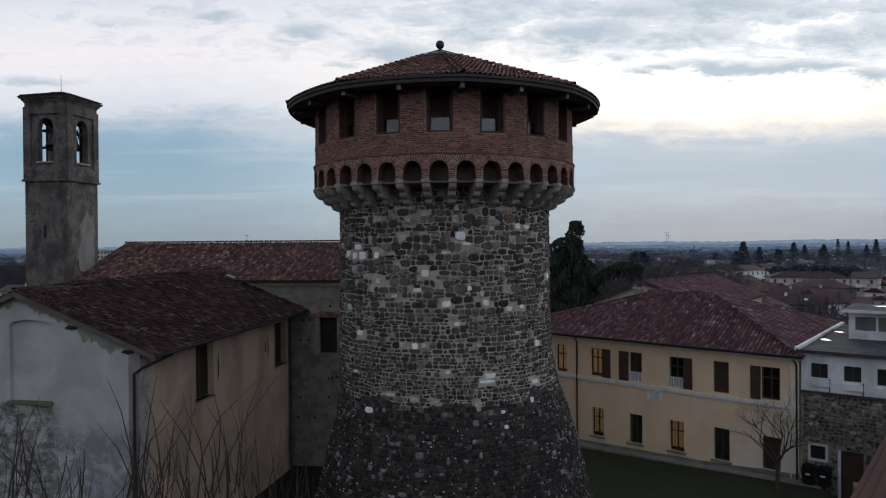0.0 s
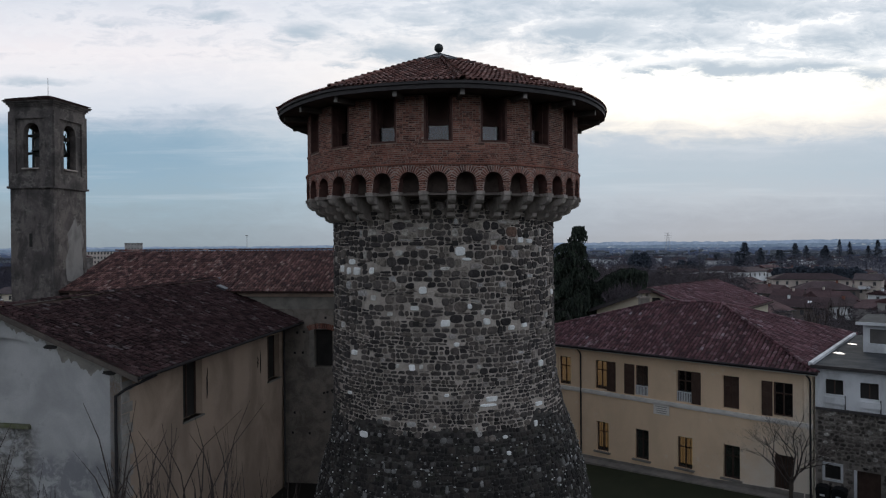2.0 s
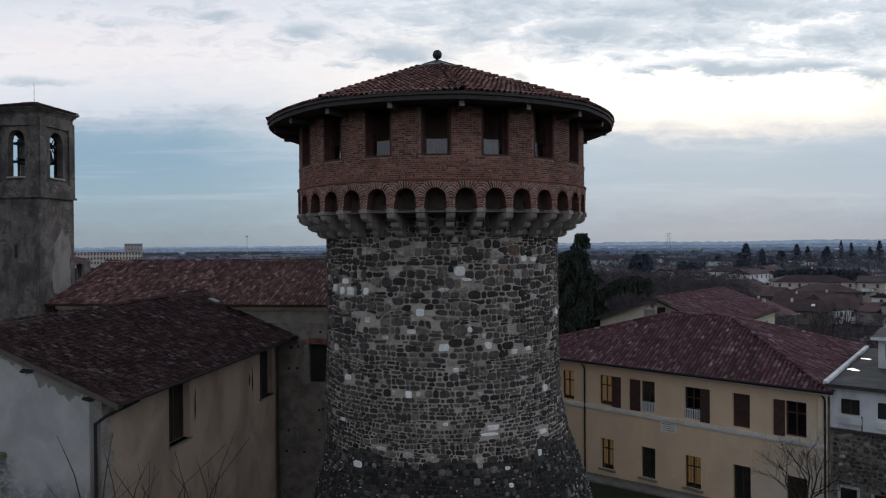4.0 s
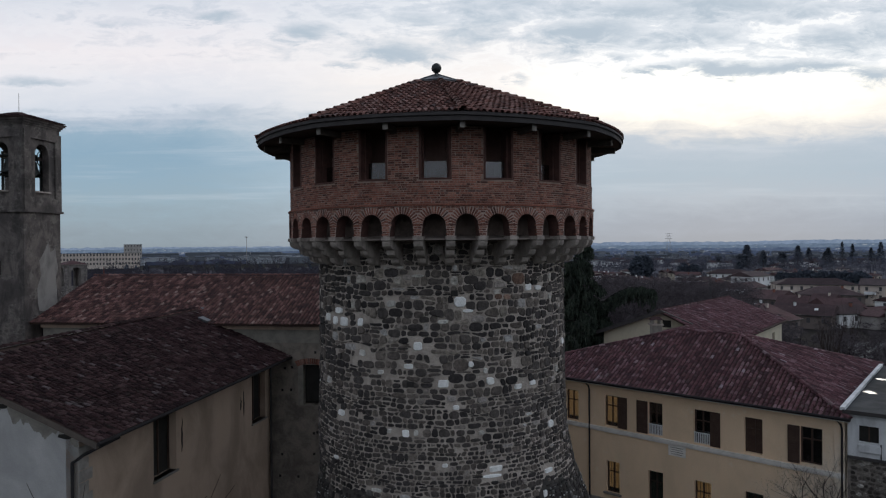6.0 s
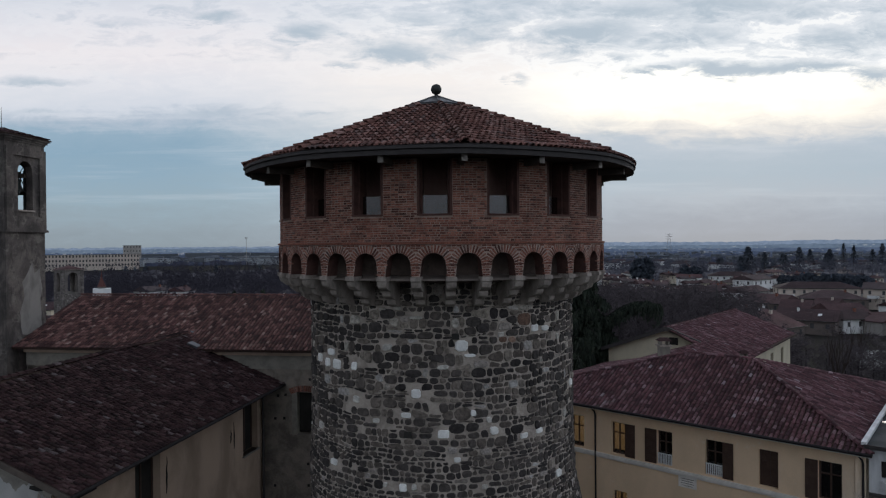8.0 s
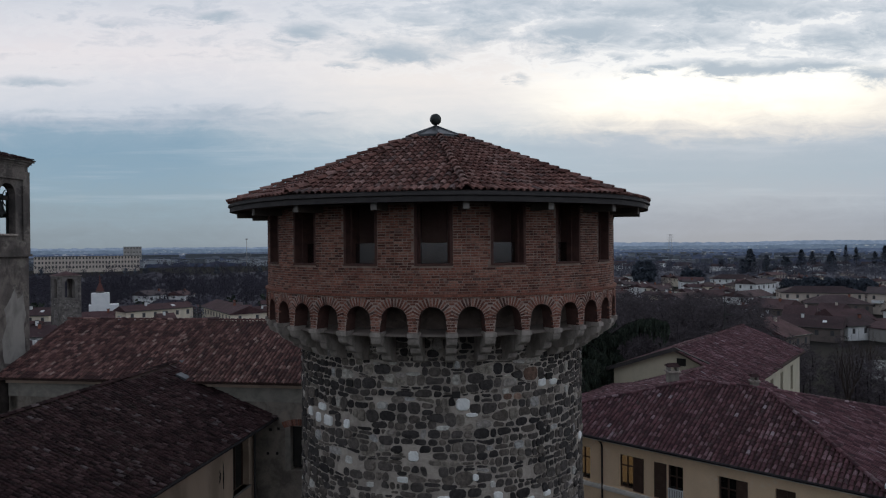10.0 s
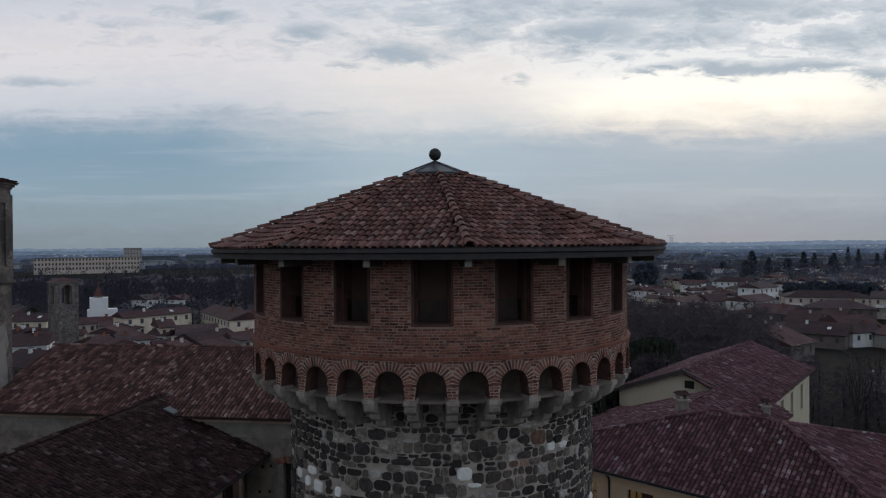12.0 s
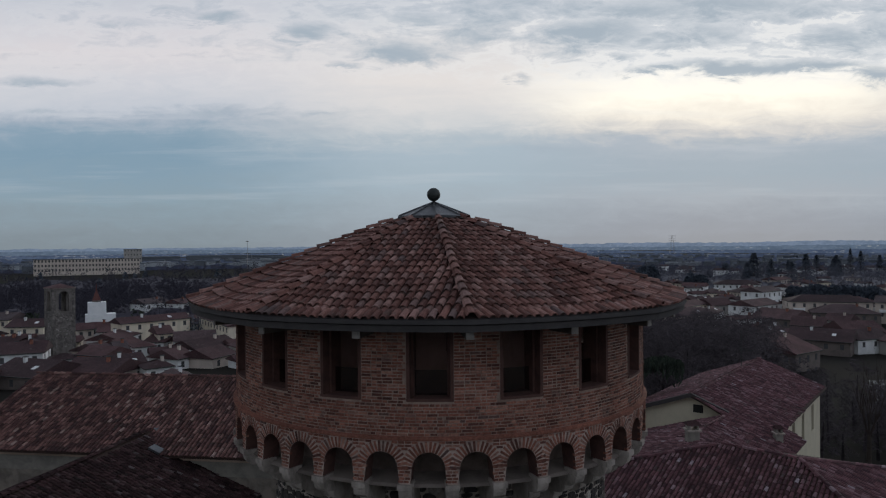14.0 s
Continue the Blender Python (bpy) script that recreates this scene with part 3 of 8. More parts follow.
def damp_line(a):
    """How much higher or lower the dark footing reaches at an angle of the tower."""
    return 0.6 * noise.noise((2.2 * math.sin(a), 2.2 * math.cos(a), 1)) + 0.5 * noise.noise((9 * math.sin(a), 9 * math.cos(a), 5))


ragged = []
for x, y, z in skirt.v:
    a = math.atan2(x, -y)
    z2 = z + max(z / 8.15, 0) ** 5 * damp_line(a)
    edge = 0.06 if z > 8.12 else 0.036
    ragged.append(tuple(polar(a, shaft_r(z2) - edge, z2) + Vector((lean_x(z2), 0, 0))))
skirt.v = ragged
footing = part("footing", skirt, dark_mortar, tower, "dark damp footing that widens towards the ground", smooth=True)


def stone_form(rng):
    """A rough stone face of unit size: x along, y outwards, z up."""
    k = rng.choice((6, 7, 7, 8))
    ph = rng.uniform(0, 6.28)
    sq = rng.uniform(0.55, 0.85)
    rim = []
    for i in range(k):
        a = 2 * math.pi * i / k + ph + rng.uniform(-0.22, 0.22)
        c, s = math.cos(a), math.sin(a)
        q = (abs(c) ** (2 / sq * 0.9) + abs(s) ** (2 / sq * 0.9)) ** (-sq / 1.8)
        q *= rng.uniform(0.88, 1.06)
        rim.append((0.5 * c * q, 0.5 * s * q))
    v = [(x, -0.6, z) for x, z in rim] + [(x * 0.97, 0.5, z * 0.97) for x, z in rim] + [(x * 0.78 + rng.uniform(-0.03, 0.03), rng.uniform(0.8, 1.1), z * 0.76) for x, z in rim]
    f = [(i, (i + 1) % k, k + (i + 1) % k, k + i) for i in range(k)] + [(k + i, k + (i + 1) % k, 2 * k + (i + 1) % k, 2 * k + i) for i in range(k)]
    return v, f + [tuple(range(2 * k, 3 * k))]


# pale stones: angle in degrees, height, width, tall
PALE_TOP = [(-59, 14.49, 0.36, 0.34), (-49, 14.80, 0.46, 0.26), (-52, 14.42, 0.34, 0.32), (-45, 14.41, 0.5, 0.36), (-35, 14.46, 0.26, 0.3), (8, 15.23, 0.46, 0.42), (11, 14.91, 0.41, 0.13), (39, 15.67, 0.36, 0.27),
            (45, 15.62, 0.42, 0.2), (-9, 13.7, 0.37, 0.33), (-13, 12.98, 0.40, 0.2), (1, 12.37, 0.42, 0.29), (20, 12.4, 0.35, 0.3), (12, 13.03, 0.22, 0.22), (33, 12.1, 0.34, 0.21), (41, 12.15, 0.35, 0.21),
            (6, 11.53, 0.26, 0.2), (53, 10.43, 0.4, 0.3), (-47, 11.0, 0.42, 0.24), (-14, 10.61, 0.3, 0.28), (70, 13.36, 0.45, 0.29)]
PALE_LOW = [(-41, 7.72, 0.52, 0.29), (21, 9.32, 0.51, 0.23), (19, 9.09, 0.75, 0.12), (47, 8.83, 0.5, 0.19), (42, 8.09, 0.27, 0.29), (24, 7.81, 0.26, 0.16), (-51, 9.27, 0.36, 0.17), (1, 9.54, 0.23, 0.16), (24, 7.21, 0.21, 0.18)]
# greyer ones that are worn or stained
GREYISH = [(-20, 15.17, 0.37, 0.26), (-22, 16.43, 0.29, 0.11), (-16, 16.46, 0.28, 0.11), (-9, 16.16, 0.45, 0.13), (23, 15.56, 0.25, 0.17), (54, 15.26, 0.28, 0.22), (-34, 13.33, 0.29, 0.25), (18, 12.78, 0.2, 0.2), (-10, 10.65, 0.19, 0.22),
           (16, 10.62, 0.23, 0.17), (-25, 12.71, 0.26, 0.17), (60, 12.43, 0.3, 0.29), (-58, 12.07, 0.36, 0.24), (-21, 10.65, 0.19, 0.17), (-6, 8.3, 0.14, 0.14), (12, 8.18, 0.14, 0.23), (-28, 8.5, 0.5, 0.14), (1, 14.55, 0.4, 0.15)]


def cells(length, z0, z1, dx, dz, rng):
    """Rough stone outlines laid in wavering courses along a closed band."""
    nz = max(int((z1 - z0) / dz), 1)
    heights = [rng.uniform(0.72, 1.3) for _ in range(nz)]
    total = sum(heights)
    edges, z = [z0], z0
    for h in heights:
        z += h * (z1 - z0) / total
        edges.append(z)
    waves = [[(rng.uniform(0.1, 0.28) * dz, rng.randint(3, 22), rng.uniform(0, 6.28)) for _ in range(3)] for _ in edges]

    def level(k, x):
        if k in (0, nz):
            return edges[k]
        return edges[k] + sum(a * math.sin(n2 * 2 * math.pi * x / length + ph) for a, n2, ph in waves[k])

    out = []
    for k in range(nz):
        cuts, x = [], rng.uniform(0, dx)
        start = x
        while x < start + length - dx * 0.45:
            cuts.append(x)
            x += dx * rng.choice((0.5, 0.7, 0.85, 1.0, 1.15, 1.5)) * rng.uniform(0.85, 1.15)
        cuts.append(start + length)
        slants = [rng.uniform(-0.05, 0.05) for _ in cuts]
        slants[-1] = slants[0]
        for i in range(len(cuts) - 1):
            a, b, sa2, sb = cuts[i], cuts[i + 1], slants[i], slants[i + 1]
            c = (a + b) / 2
            j = [rng.uniform(-0.022, 0.022) for _ in range(6)]
            low, top = [level(k, q) for q in (a, c, b)], [level(k + 1, q) for q in (a, c, b)]
            poly = [(a - sa2, low[0] + j[0]), (c, low[1] + j[1] - 0.012), (b - sb, low[2] + j[2]), (b + sb, top[2] + j[3]), (c, top[1] + j[4] + 0.012), (a + sa2, top[0] + j[5])]
            cz = (low[1] + top[1]) / 2
            if b - a > 0.34 and rng.random() < 0.12:
                m1 = [((x1), z3) for x1, z3 in poly]
                half1 = [m1[0], m1[1], m1[2], (b, cz), (a, cz + 0.02)]
                half2 = [(a, cz + 0.02), (b, cz), m1[3], m1[4], m1[5]]
                for h2 in (half1, half2):
                    mz = sum(p[1] for p in h2) / 5
                    out.append((c, mz, [(px - c, pz - mz) for px, pz in h2]))
            else:
                out.append((c, cz, [(px - c, pz - cz) for px, pz in poly]))
    return out


def stone_block(poly, rng, joint, depth, cut2=0.27, roundness=0.0):
    """A stone of that outline, drawn in by the joint and rounded at its rim: x along, y outwards, z up."""
    mx, mz = sum(p[0] for p in poly) / len(poly), sum(p[1] for p in poly) / len(poly)
    clean = [p for i, p in enumerate(poly) if math.hypot(p[0] - poly[i - 1][0], p[1] - poly[i - 1][1]) > 0.035]
    if len(clean) < 3:
        clean = poly
    rim = []
    for x, z in clean:
        d = math.hypot(x - mx, z - mz) + 1e-6
        q = max(1 - (joint * rng.uniform(0.3, 2.0)) / d, 0.3)
        rim.append((mx + (x - mx) * q, mz + (z - mz) * q))
    # cut the sharp corners, and draw river stones towards an oval
    soft = []
    for i, (x, z) in enumerate(rim):
        (px, pz), (nx, nz) = rim[i - 1], rim[(i + 1) % len(rim)]
        soft += [(x + (px - x) * cut2, z + (pz - z) * cut2), (x + (nx - x) * cut2, z + (nz - z) * cut2)]
    if roundness:
        hw, hh = max(abs(x - mx) for x, z in soft), max(abs(z - mz) for x, z in soft)
        oval = []
        for x, z in soft:
            c, s2 = (x - mx) / hw, (z - mz) / hh
            d = (abs(c) ** 2.4 + abs(s2) ** 2.4) ** (1 / 2.4) + 1e-6
            q = (1 - roundness) + roundness * min(rng.uniform(0.92, 1.02) / d, 1.25)
            oval.append((mx + (x - mx) * q, mz + (z - mz) * q))
        soft = oval
    k = len(soft)
    dome = rng.uniform(0.66, 0.84)
    tilt = rng.uniform(-0.06, 0.06)
    rings = [(1.0, -0.05, 0.0), (1.0, depth * 0.4, 0.0), (0.93, depth * 0.8, 0.4), (dome, depth, 1.0)]
    v = [(mx + (x - mx) * q, y + t * (tilt * (x - mx) + rng.uniform(-0.006, 0.006)), mz + (z - mz) * q) for q, y, t in rings for x, z in soft]
    f = [(r * k + i, r * k + (i + 1) % k, (r + 1) * k + (i + 1) % k, (r + 1) * k + i) for r in range(3) for i in range(k)]
    return v, f + [tuple(range(3 * k, 4 * k))]


pebble_many = pieces_mat("pale_pebbles", [(0.0, (0.05, 0.048, 0.046)), (0.45, (0.11, 0.105, 0.10)), (0.75, (0.22, 0.215, 0.21)), (1.0, (0.62, 0.61, 0.60))], False, dirt=0.3)


def rubble():
    rng = random.Random(11)
    pale = [(radians(a), z, wd / 2, ht / 2) for a, z, wd, ht in PALE_TOP + PALE_LOW + GREYISH]
    upper, lower, worn, rusty, single = Geo(), Geo(), Geo(), Geo(), 0
    for band, z0, z1, dx, dz in (("foot", 0.0, 8.1, 0.25, 0.16), ("wall", 8.1, 10.3, 0.27, 0.155), ("wall", 10.3, 12.2, 0.33, 0.18), ("wall", 12.2, 17.55, 0.36, 0.215)):
        r0 = shaft_r((z0 + z1) / 2)
        stones = cells(2 * math.pi * r0, z0, z1, dx, dz, rng)
        for i, (x, z, poly) in enumerate(stones):
            if rng.random() < 0.02:
                continue
            if any(abs(math.remainder(x / r0 - pa, 2 * math.pi)) * r0 < wd + 0.11 and abs(z - pz) < ht + 0.06 for pa, pz, wd, ht in pale):
                continue
            r = shaft_r(z)
            v, f = stone_block([(px * r / r0, pz) for px, pz in poly], rng, rng.uniform(0.018, 0.042) if band == "wall" else 0.014, rng.uniform(0.012, 0.062), 0.27, rng.uniform(0.25, 0.95) if band == "wall" else rng.uniform(0.5, 1.0))
            m = Matrix.Translation((lean_x(z), 0, 0)) @ at_ring(x / r0, r - 0.045, z)
            if band == "wall":
                slant = 0.0
            else:
                slant = -math.atan2(shaft_r(z - 0.5) - shaft_r(z + 0.5), 1.0)
            m = m @ Matrix.Rotation(-slant, 4, "X")
            front = math.remainder(x / r0, 2 * math.pi)
            if band == "wall" and abs(front) < radians(34) and 11.0 < z < 13.4 and single < 270:
                part("stone", Geo().add(v, f).mesh("stone", stone_one), None, shaft).matrix_basis = m
                single += 1
            else:
                dark = band == "foot"
                if 6.4 < z < 10.0:
                    dark = z < 8.1 + damp_line(x / r0) + rng.gauss(0, 0.35)
                course = noise.noise((front * 1.6, z * 1.9, 7))
                if not dark and z > 12.5 and rng.random() < 0.04 + 0.2 * max(course, 0) + (0.06 if z > 14.5 else 0):
                    heap = rusty if math.hypot((front - radians(44)) / 0.45, (z - 15.6) / 0.8) < 1.0 and rng.random() < 0.6 else worn
                else:
                    heap = lower if dark else upper
                heap.add([m @ Vector(p) for p in v], f)
    for k, (pa, pz, wd, ht) in enumerate(pale):
        block = [(sx * wd * rng.uniform(0.85, 1.1), sz * ht * rng.uniform(0.85, 1.1)) for sx, sz in ((-1, -1), (1, -1), (1, 1), (-1, 1))]
        v, f = stone_block(block, rng, 0.014, 0.05, rng.uniform(0.12, 0.26), rng.uniform(0.0, 0.7))
        part("stone", Geo().add(v, f).mesh("stone", worn_pale if k >= len(PALE_TOP) + len(PALE_LOW) else pale_stone), None, shaft).matrix_basis = Matrix.Translation((lean_x(pz), 0, 0)) @ at_ring(pa, shaft_r(pz) - 0.035, pz)
    # Dark plates on the face stand in for the shaded holes.
    for pa, pz in ((radians(-33), 15.75), (radians(5.5), 15.55), (radians(-12), 12.35), (radians(42), 15.85)):
        part("putlog_hole", Geo().box(at_ring(pa, shaft_r(pz) + 0.03, pz), 0.24, 0.05, 0.2), dark_inside, shaft, "small dark putlog hole")
    part("rubble", upper, stone_many, shaft, "uneven courses of grey and brown stones", False, kind="stuff")
    part("rubble", worn, worn_many, shaft, "paler worn stones of the upper courses", False, kind="stuff")
    part("rubble", rusty, rust_many, shaft, "rust-stained stones", False, kind="stuff")
    pebbles = Geo()
    for _ in range(2600):
        a, z = rng.uniform(-math.pi, math.pi), rng.uniform(2.5, 8.6)
        if z > 7.9 + damp_line(a):
            continue
        v, f = stone_block([(-0.5, -0.5), (0.5, -0.5), (0.5, 0.5), (-0.5, 0.5)], rng, 0.02, 0.5, 0.27, 1.0)
        r, sx, sz = shaft_r(z), rng.uniform(0.04, 0.11), rng.uniform(0.035, 0.08)
        m = Matrix.Translation((lean_x(z), 0, 0)) @ at_ring(a, r + 0.02, z) @ Matrix.Rotation(math.atan2(shaft_r(z - 0.5) - shaft_r(z + 0.5), 1.0), 4, "X")
        pebbles.add([m @ Vector((p[0] * sx, p[1] * 0.06, p[2] * sz)) for p in v], f)
    part("pebble_facing", pebbles, pebble_many, footing, "small pale and grey pebbles", True, kind="stuff")
    part("cobble_facing", lower, cobble_many, footing, "dark rounded cobbles with pale specks", True, kind="stuff")


# Shade behind the arches is put into this wall's dark colour.
recess_brick = plain_mat("shaded_recess_wall", (0.14, 0.105, 0.09), (0.075, 0.057, 0.050), 2.2, fine=14, depth=0.03)
# Reveals, arch undersides and sills are set darker than the facing brick.
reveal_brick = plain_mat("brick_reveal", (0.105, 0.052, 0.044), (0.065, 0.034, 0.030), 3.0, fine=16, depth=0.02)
arch_bed = plain_mat("arch_brick_bed", (0.40, 0.31, 0.27), (0.22, 0.155, 0.13), 3.0, fine=18)

# corbels under the arches
def corbel_profile():
    pts = [(4.95, 16.52), (5.14, 16.52)]
    for z0, z1, r0, r1 in ((16.52, 16.78, 5.14, 5.52), (16.80, 17.06, 5.52, 5.92), (17.08, 17.38, 5.92, 6.30)):
        for q in (0.0, 0.35, 0.7, 1.0):
            pts.append((r0 + (r1 - r0) * math.sin(q * math.pi / 2), z0 + (z1 - z0) * (1 - math.cos(q * math.pi / 2)) * 0.8))
        pts.append((r1, z1))
        pts.append((r1 - 0.02, z1 + 0.012))
    return pts + [(4.95, 17.40)]


def prism(geo, m, prof, width):
    """A profile in (y, z) drawn out along x to both sides of m's origin."""
    k = len(prof)
    v = [m @ Vector((s * width / 2, y, z)) for s in (-1, 1) for y, z in prof]
    geo.add(v, [tuple(range(k)), tuple(range(2 * k - 1, k - 1, -1))] + [(i + k, (i + 1) % k + k, (i + 1) % k, i) for i in range(k)])
    return geo


crown = part("crown", Geo().lathe([(5.06, 18.47), (6.15, 18.47), (6.15, 18.52), (5.06, 18.52), (5.06, 18.47)], 72), render_grey, tower, "grey rendered floor of the crown")
corbel_mesh = prism(Geo(), Matrix.Identity(4), corbel_profile(), 0.30).mesh("corbel", corbel_stone)
cap_mesh = Geo().box(Matrix.Translation((0, 6.14, 17.47)), 0.34, 0.44, 0.13).mesh("corbel_cap", corbel_stone)
for i in range(36):
    a = CAP0 + i * BAY
    rot = at_ring(a, 0, 0)
    c = part("corbel", corbel_mesh, None, crown)
    c.matrix_basis = rot
    c = part("corbel_cap", cap_mesh, None, crown)
    c.matrix_basis = rot

# the arcade: one ring of brick, cut by 36 round arches
SPRING, CROWN, TOP, HALFW = 17.88, 18.28, 18.54, 0.395
RING_R, DRUM_R = 6.30, 6.25


def arcade():
    g = Geo()
    ro, ri = RING_R, RING_R - 0.46
    per = 18
    k = 36 * per
    cols = []
    for i in range(k):
        q = (i % per) / per
        a = CAP0 + (i / per) * BAY
        x = (q - 0.5) * BAY * ro
        lowz = 17.54
        if abs(x) < HALFW:
            lowz = SPRING + (CROWN - SPRING) * math.sqrt(max(1 - (x / HALFW) ** 2, 0))
        cols.append((a, lowz))
    for a, lowz in cols:
        g.v += [polar(a, ro, lowz), polar(a, ro, TOP), polar(a, ri, lowz), polar(a, ri, TOP)]
    for i in range(k):
        j = (i + 1) % k
        g.f += [(4 * i, 4 * j, 4 * j + 1, 4 * i + 1), (4 * j + 2, 4 * i + 2, 4 * i + 3, 4 * j + 3), (4 * i + 2, 4 * j + 2, 4 * j, 4 * i), (4 * i + 1, 4 * j + 1, 4 * j + 3, 4 * i + 3)]
    return g


part("recess_wall", Geo().lathe([(5.42, 17.3), (5.42, 18.48)], 72), recess_brick, tower, "wall behind the arches, coloured dark for shade")
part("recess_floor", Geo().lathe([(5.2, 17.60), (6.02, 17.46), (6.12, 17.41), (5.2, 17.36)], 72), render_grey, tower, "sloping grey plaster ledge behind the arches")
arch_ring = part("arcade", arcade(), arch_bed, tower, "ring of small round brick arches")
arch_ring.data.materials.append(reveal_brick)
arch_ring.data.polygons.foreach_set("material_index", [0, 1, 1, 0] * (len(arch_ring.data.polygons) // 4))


def brick_box(sx, sy, sz):
    """A brick without its hidden back; x along, y outwards, z up, slightly rounded front."""
    e = 0.006
    v = [(x * sx / 2, -sy, z * sz / 2) for x, z in ((-1, -1), (1, -1), (1, 1), (-1, 1))]
    v += [(x * (sx / 2 - 0), -e, z * sz / 2) for x, z in ((-1, -1), (1, -1), (1, 1), (-1, 1))]
    v += [(x * (sx / 2 - e), 0, z * (sz / 2 - e)) for x, z in ((-1, -1), (1, -1), (1, 1), (-1, 1))]
    return v, [(i, (i + 1) % 4, 4 + (i + 1) % 4, 4 + i) for i in range(4)] + [(4 + i, 4 + (i + 1) % 4, 8 + (i + 1) % 4, 8 + i) for i in range(4)] + [(8, 9, 10, 11)]


def voussoirs():
    rng = random.Random(5)
    g, single = Geo(), 0
    v, f = brick_box(0.058, 0.08, 0.245)
    me = Geo().add(v, f).mesh("voussoir", brick_one)
    hv, hf = brick_box(0.118, 0.08, 0.055)
    for i in range(36):
        mid_a = CAP0 + (i + 0.5) * BAY
        count = 18
        for j in range(count):
            t = math.pi * (j + 0.5) / count
            x, z = (HALFW + 0.125) * math.cos(t), SPRING + (CROWN - SPRING + 0.125) * math.sin(t)
            if abs(x) > 0.50:
                x = math.copysign(0.50, x)
            m = at_ring(mid_a + x / RING_R, RING_R + 0.008 + rng.uniform(-0.006, 0.006), z) @ Matrix.Rotation(math.pi / 2 - t + rng.uniform(-0.03, 0.03), 4, "Y")
            front = (mid_a + math.pi) % (2 * math.pi) - math.pi
            if abs(front) < radians(62) and single < 240:
                ob = part("voussoir", me, None, arch_ring)
                ob.matrix_basis = m
                single += 1
            else:
                g.add([m @ Vector(p) for p in v], f)
        # bricks between two arches
        for j in range(8):
            z = 17.98 + j * 0.0745
            room = BAY * RING_R / 2 - math.sqrt(max((HALFW + 0.27) ** 2 - (z - SPRING) ** 2, 0.0))
            if room > 0.03:
                k = max(1, round(2 * room / 0.14))
                for q in range(k):
                    x = -room + (q + 0.5) * 2 * room / k
                    m = at_ring(CAP0 + i * BAY + x / RING_R, RING_R + 0.008 + rng.uniform(-0.004, 0.006), z) @ Matrix.Diagonal(((2 * room / k - 0.016) / 0.118, 1, 1, 1))
                    g.add([m @ Vector(p) for p in hv], hf)
        # bricks of the narrow piers
        for j in range(5):
            z = 17.60 + j * 0.075
            for k in ((-0.066, 0.066) if j % 2 else (-0.1, 0.03)):
                m = at_ring(CAP0 + i * BAY + k / RING_R, RING_R + 0.008 + rng.uniform(-0.004, 0.006), z)
                g.add([m @ Vector(p) for p in hv], hf)
    part("arch_bricks", g, brick_many, arch_ring, "radiating arch bricks", kind="stuff")


# parapet and piers of the brick drum
def bent_box(geo, a0, a1, r0, r1, z0, z1, steps=4):
    ring_pts = [(r0, z0), (r1, z0), (r1, z1), (r0, z1)]
    o = []
    for i in range(steps + 1):
        a = a0 + (a1 - a0) * i / steps
        o += [polar(a, r, z) for r, z in ring_pts]
    fs = [(4 * i + j, 4 * i + 4 + j, 4 * i + 4 + (j + 1) % 4, 4 * i + (j + 1) % 4) for i in range(steps) for j in range(4)]
    return geo.add(o, fs + [(3, 2, 1, 0), tuple(4 * steps + j for j in range(4))])


SILL, HEAD, WHALF = 19.46, 21.2, radians(5.0)
drum = part("drum", bent_box(Geo(), 0, 2 * math.pi, 5.6, DRUM_R - 0.008, 18.55, SILL - 0.03, 90), brick_mortar, tower, "round drum of red brick with glazed bays")
for i in range(18):
    a = WIN0 + i * WIN
    part("pier", bent_box(Geo(), a + WHALF, a + WIN - WHALF, 5.6, DRUM_R - 0.008, SILL - 0.03, HEAD, 5), brick_mortar, drum)
part("string_course", Geo().lathe([(6.22, 18.54), (6.345, 18.55), (6.35, 18.61), (6.22, 18.635)], 120), brick_many, tower, "thin projecting brick string course")
for i in range(18):
    a = WIN0 + i * WIN
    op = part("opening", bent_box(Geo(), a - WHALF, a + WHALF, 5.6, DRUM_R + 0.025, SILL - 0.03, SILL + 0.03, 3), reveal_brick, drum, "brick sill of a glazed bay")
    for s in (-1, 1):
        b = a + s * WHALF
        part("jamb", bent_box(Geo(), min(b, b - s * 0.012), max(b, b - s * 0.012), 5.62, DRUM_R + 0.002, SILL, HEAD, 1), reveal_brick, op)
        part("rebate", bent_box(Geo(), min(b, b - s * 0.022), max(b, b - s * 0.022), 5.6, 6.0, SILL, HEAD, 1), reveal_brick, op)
    pane = part("glass_guard", bent_box(Geo(), a - WHALF + 0.02, a + WHALF - 0.02, 5.82, 5.835, SILL + 0.03, SILL + 0.62, 1), guard_glass, op, "dark tinted glass guard")
    pane.visible_shadow = False
# Wall added inside the drum to block sky through the far windows.
part("inner_core", Geo().lathe([(4.4, 19.0), (4.4, 22.2)], 40), loft_wall, tower, "brown inner wall added to close off the loft")


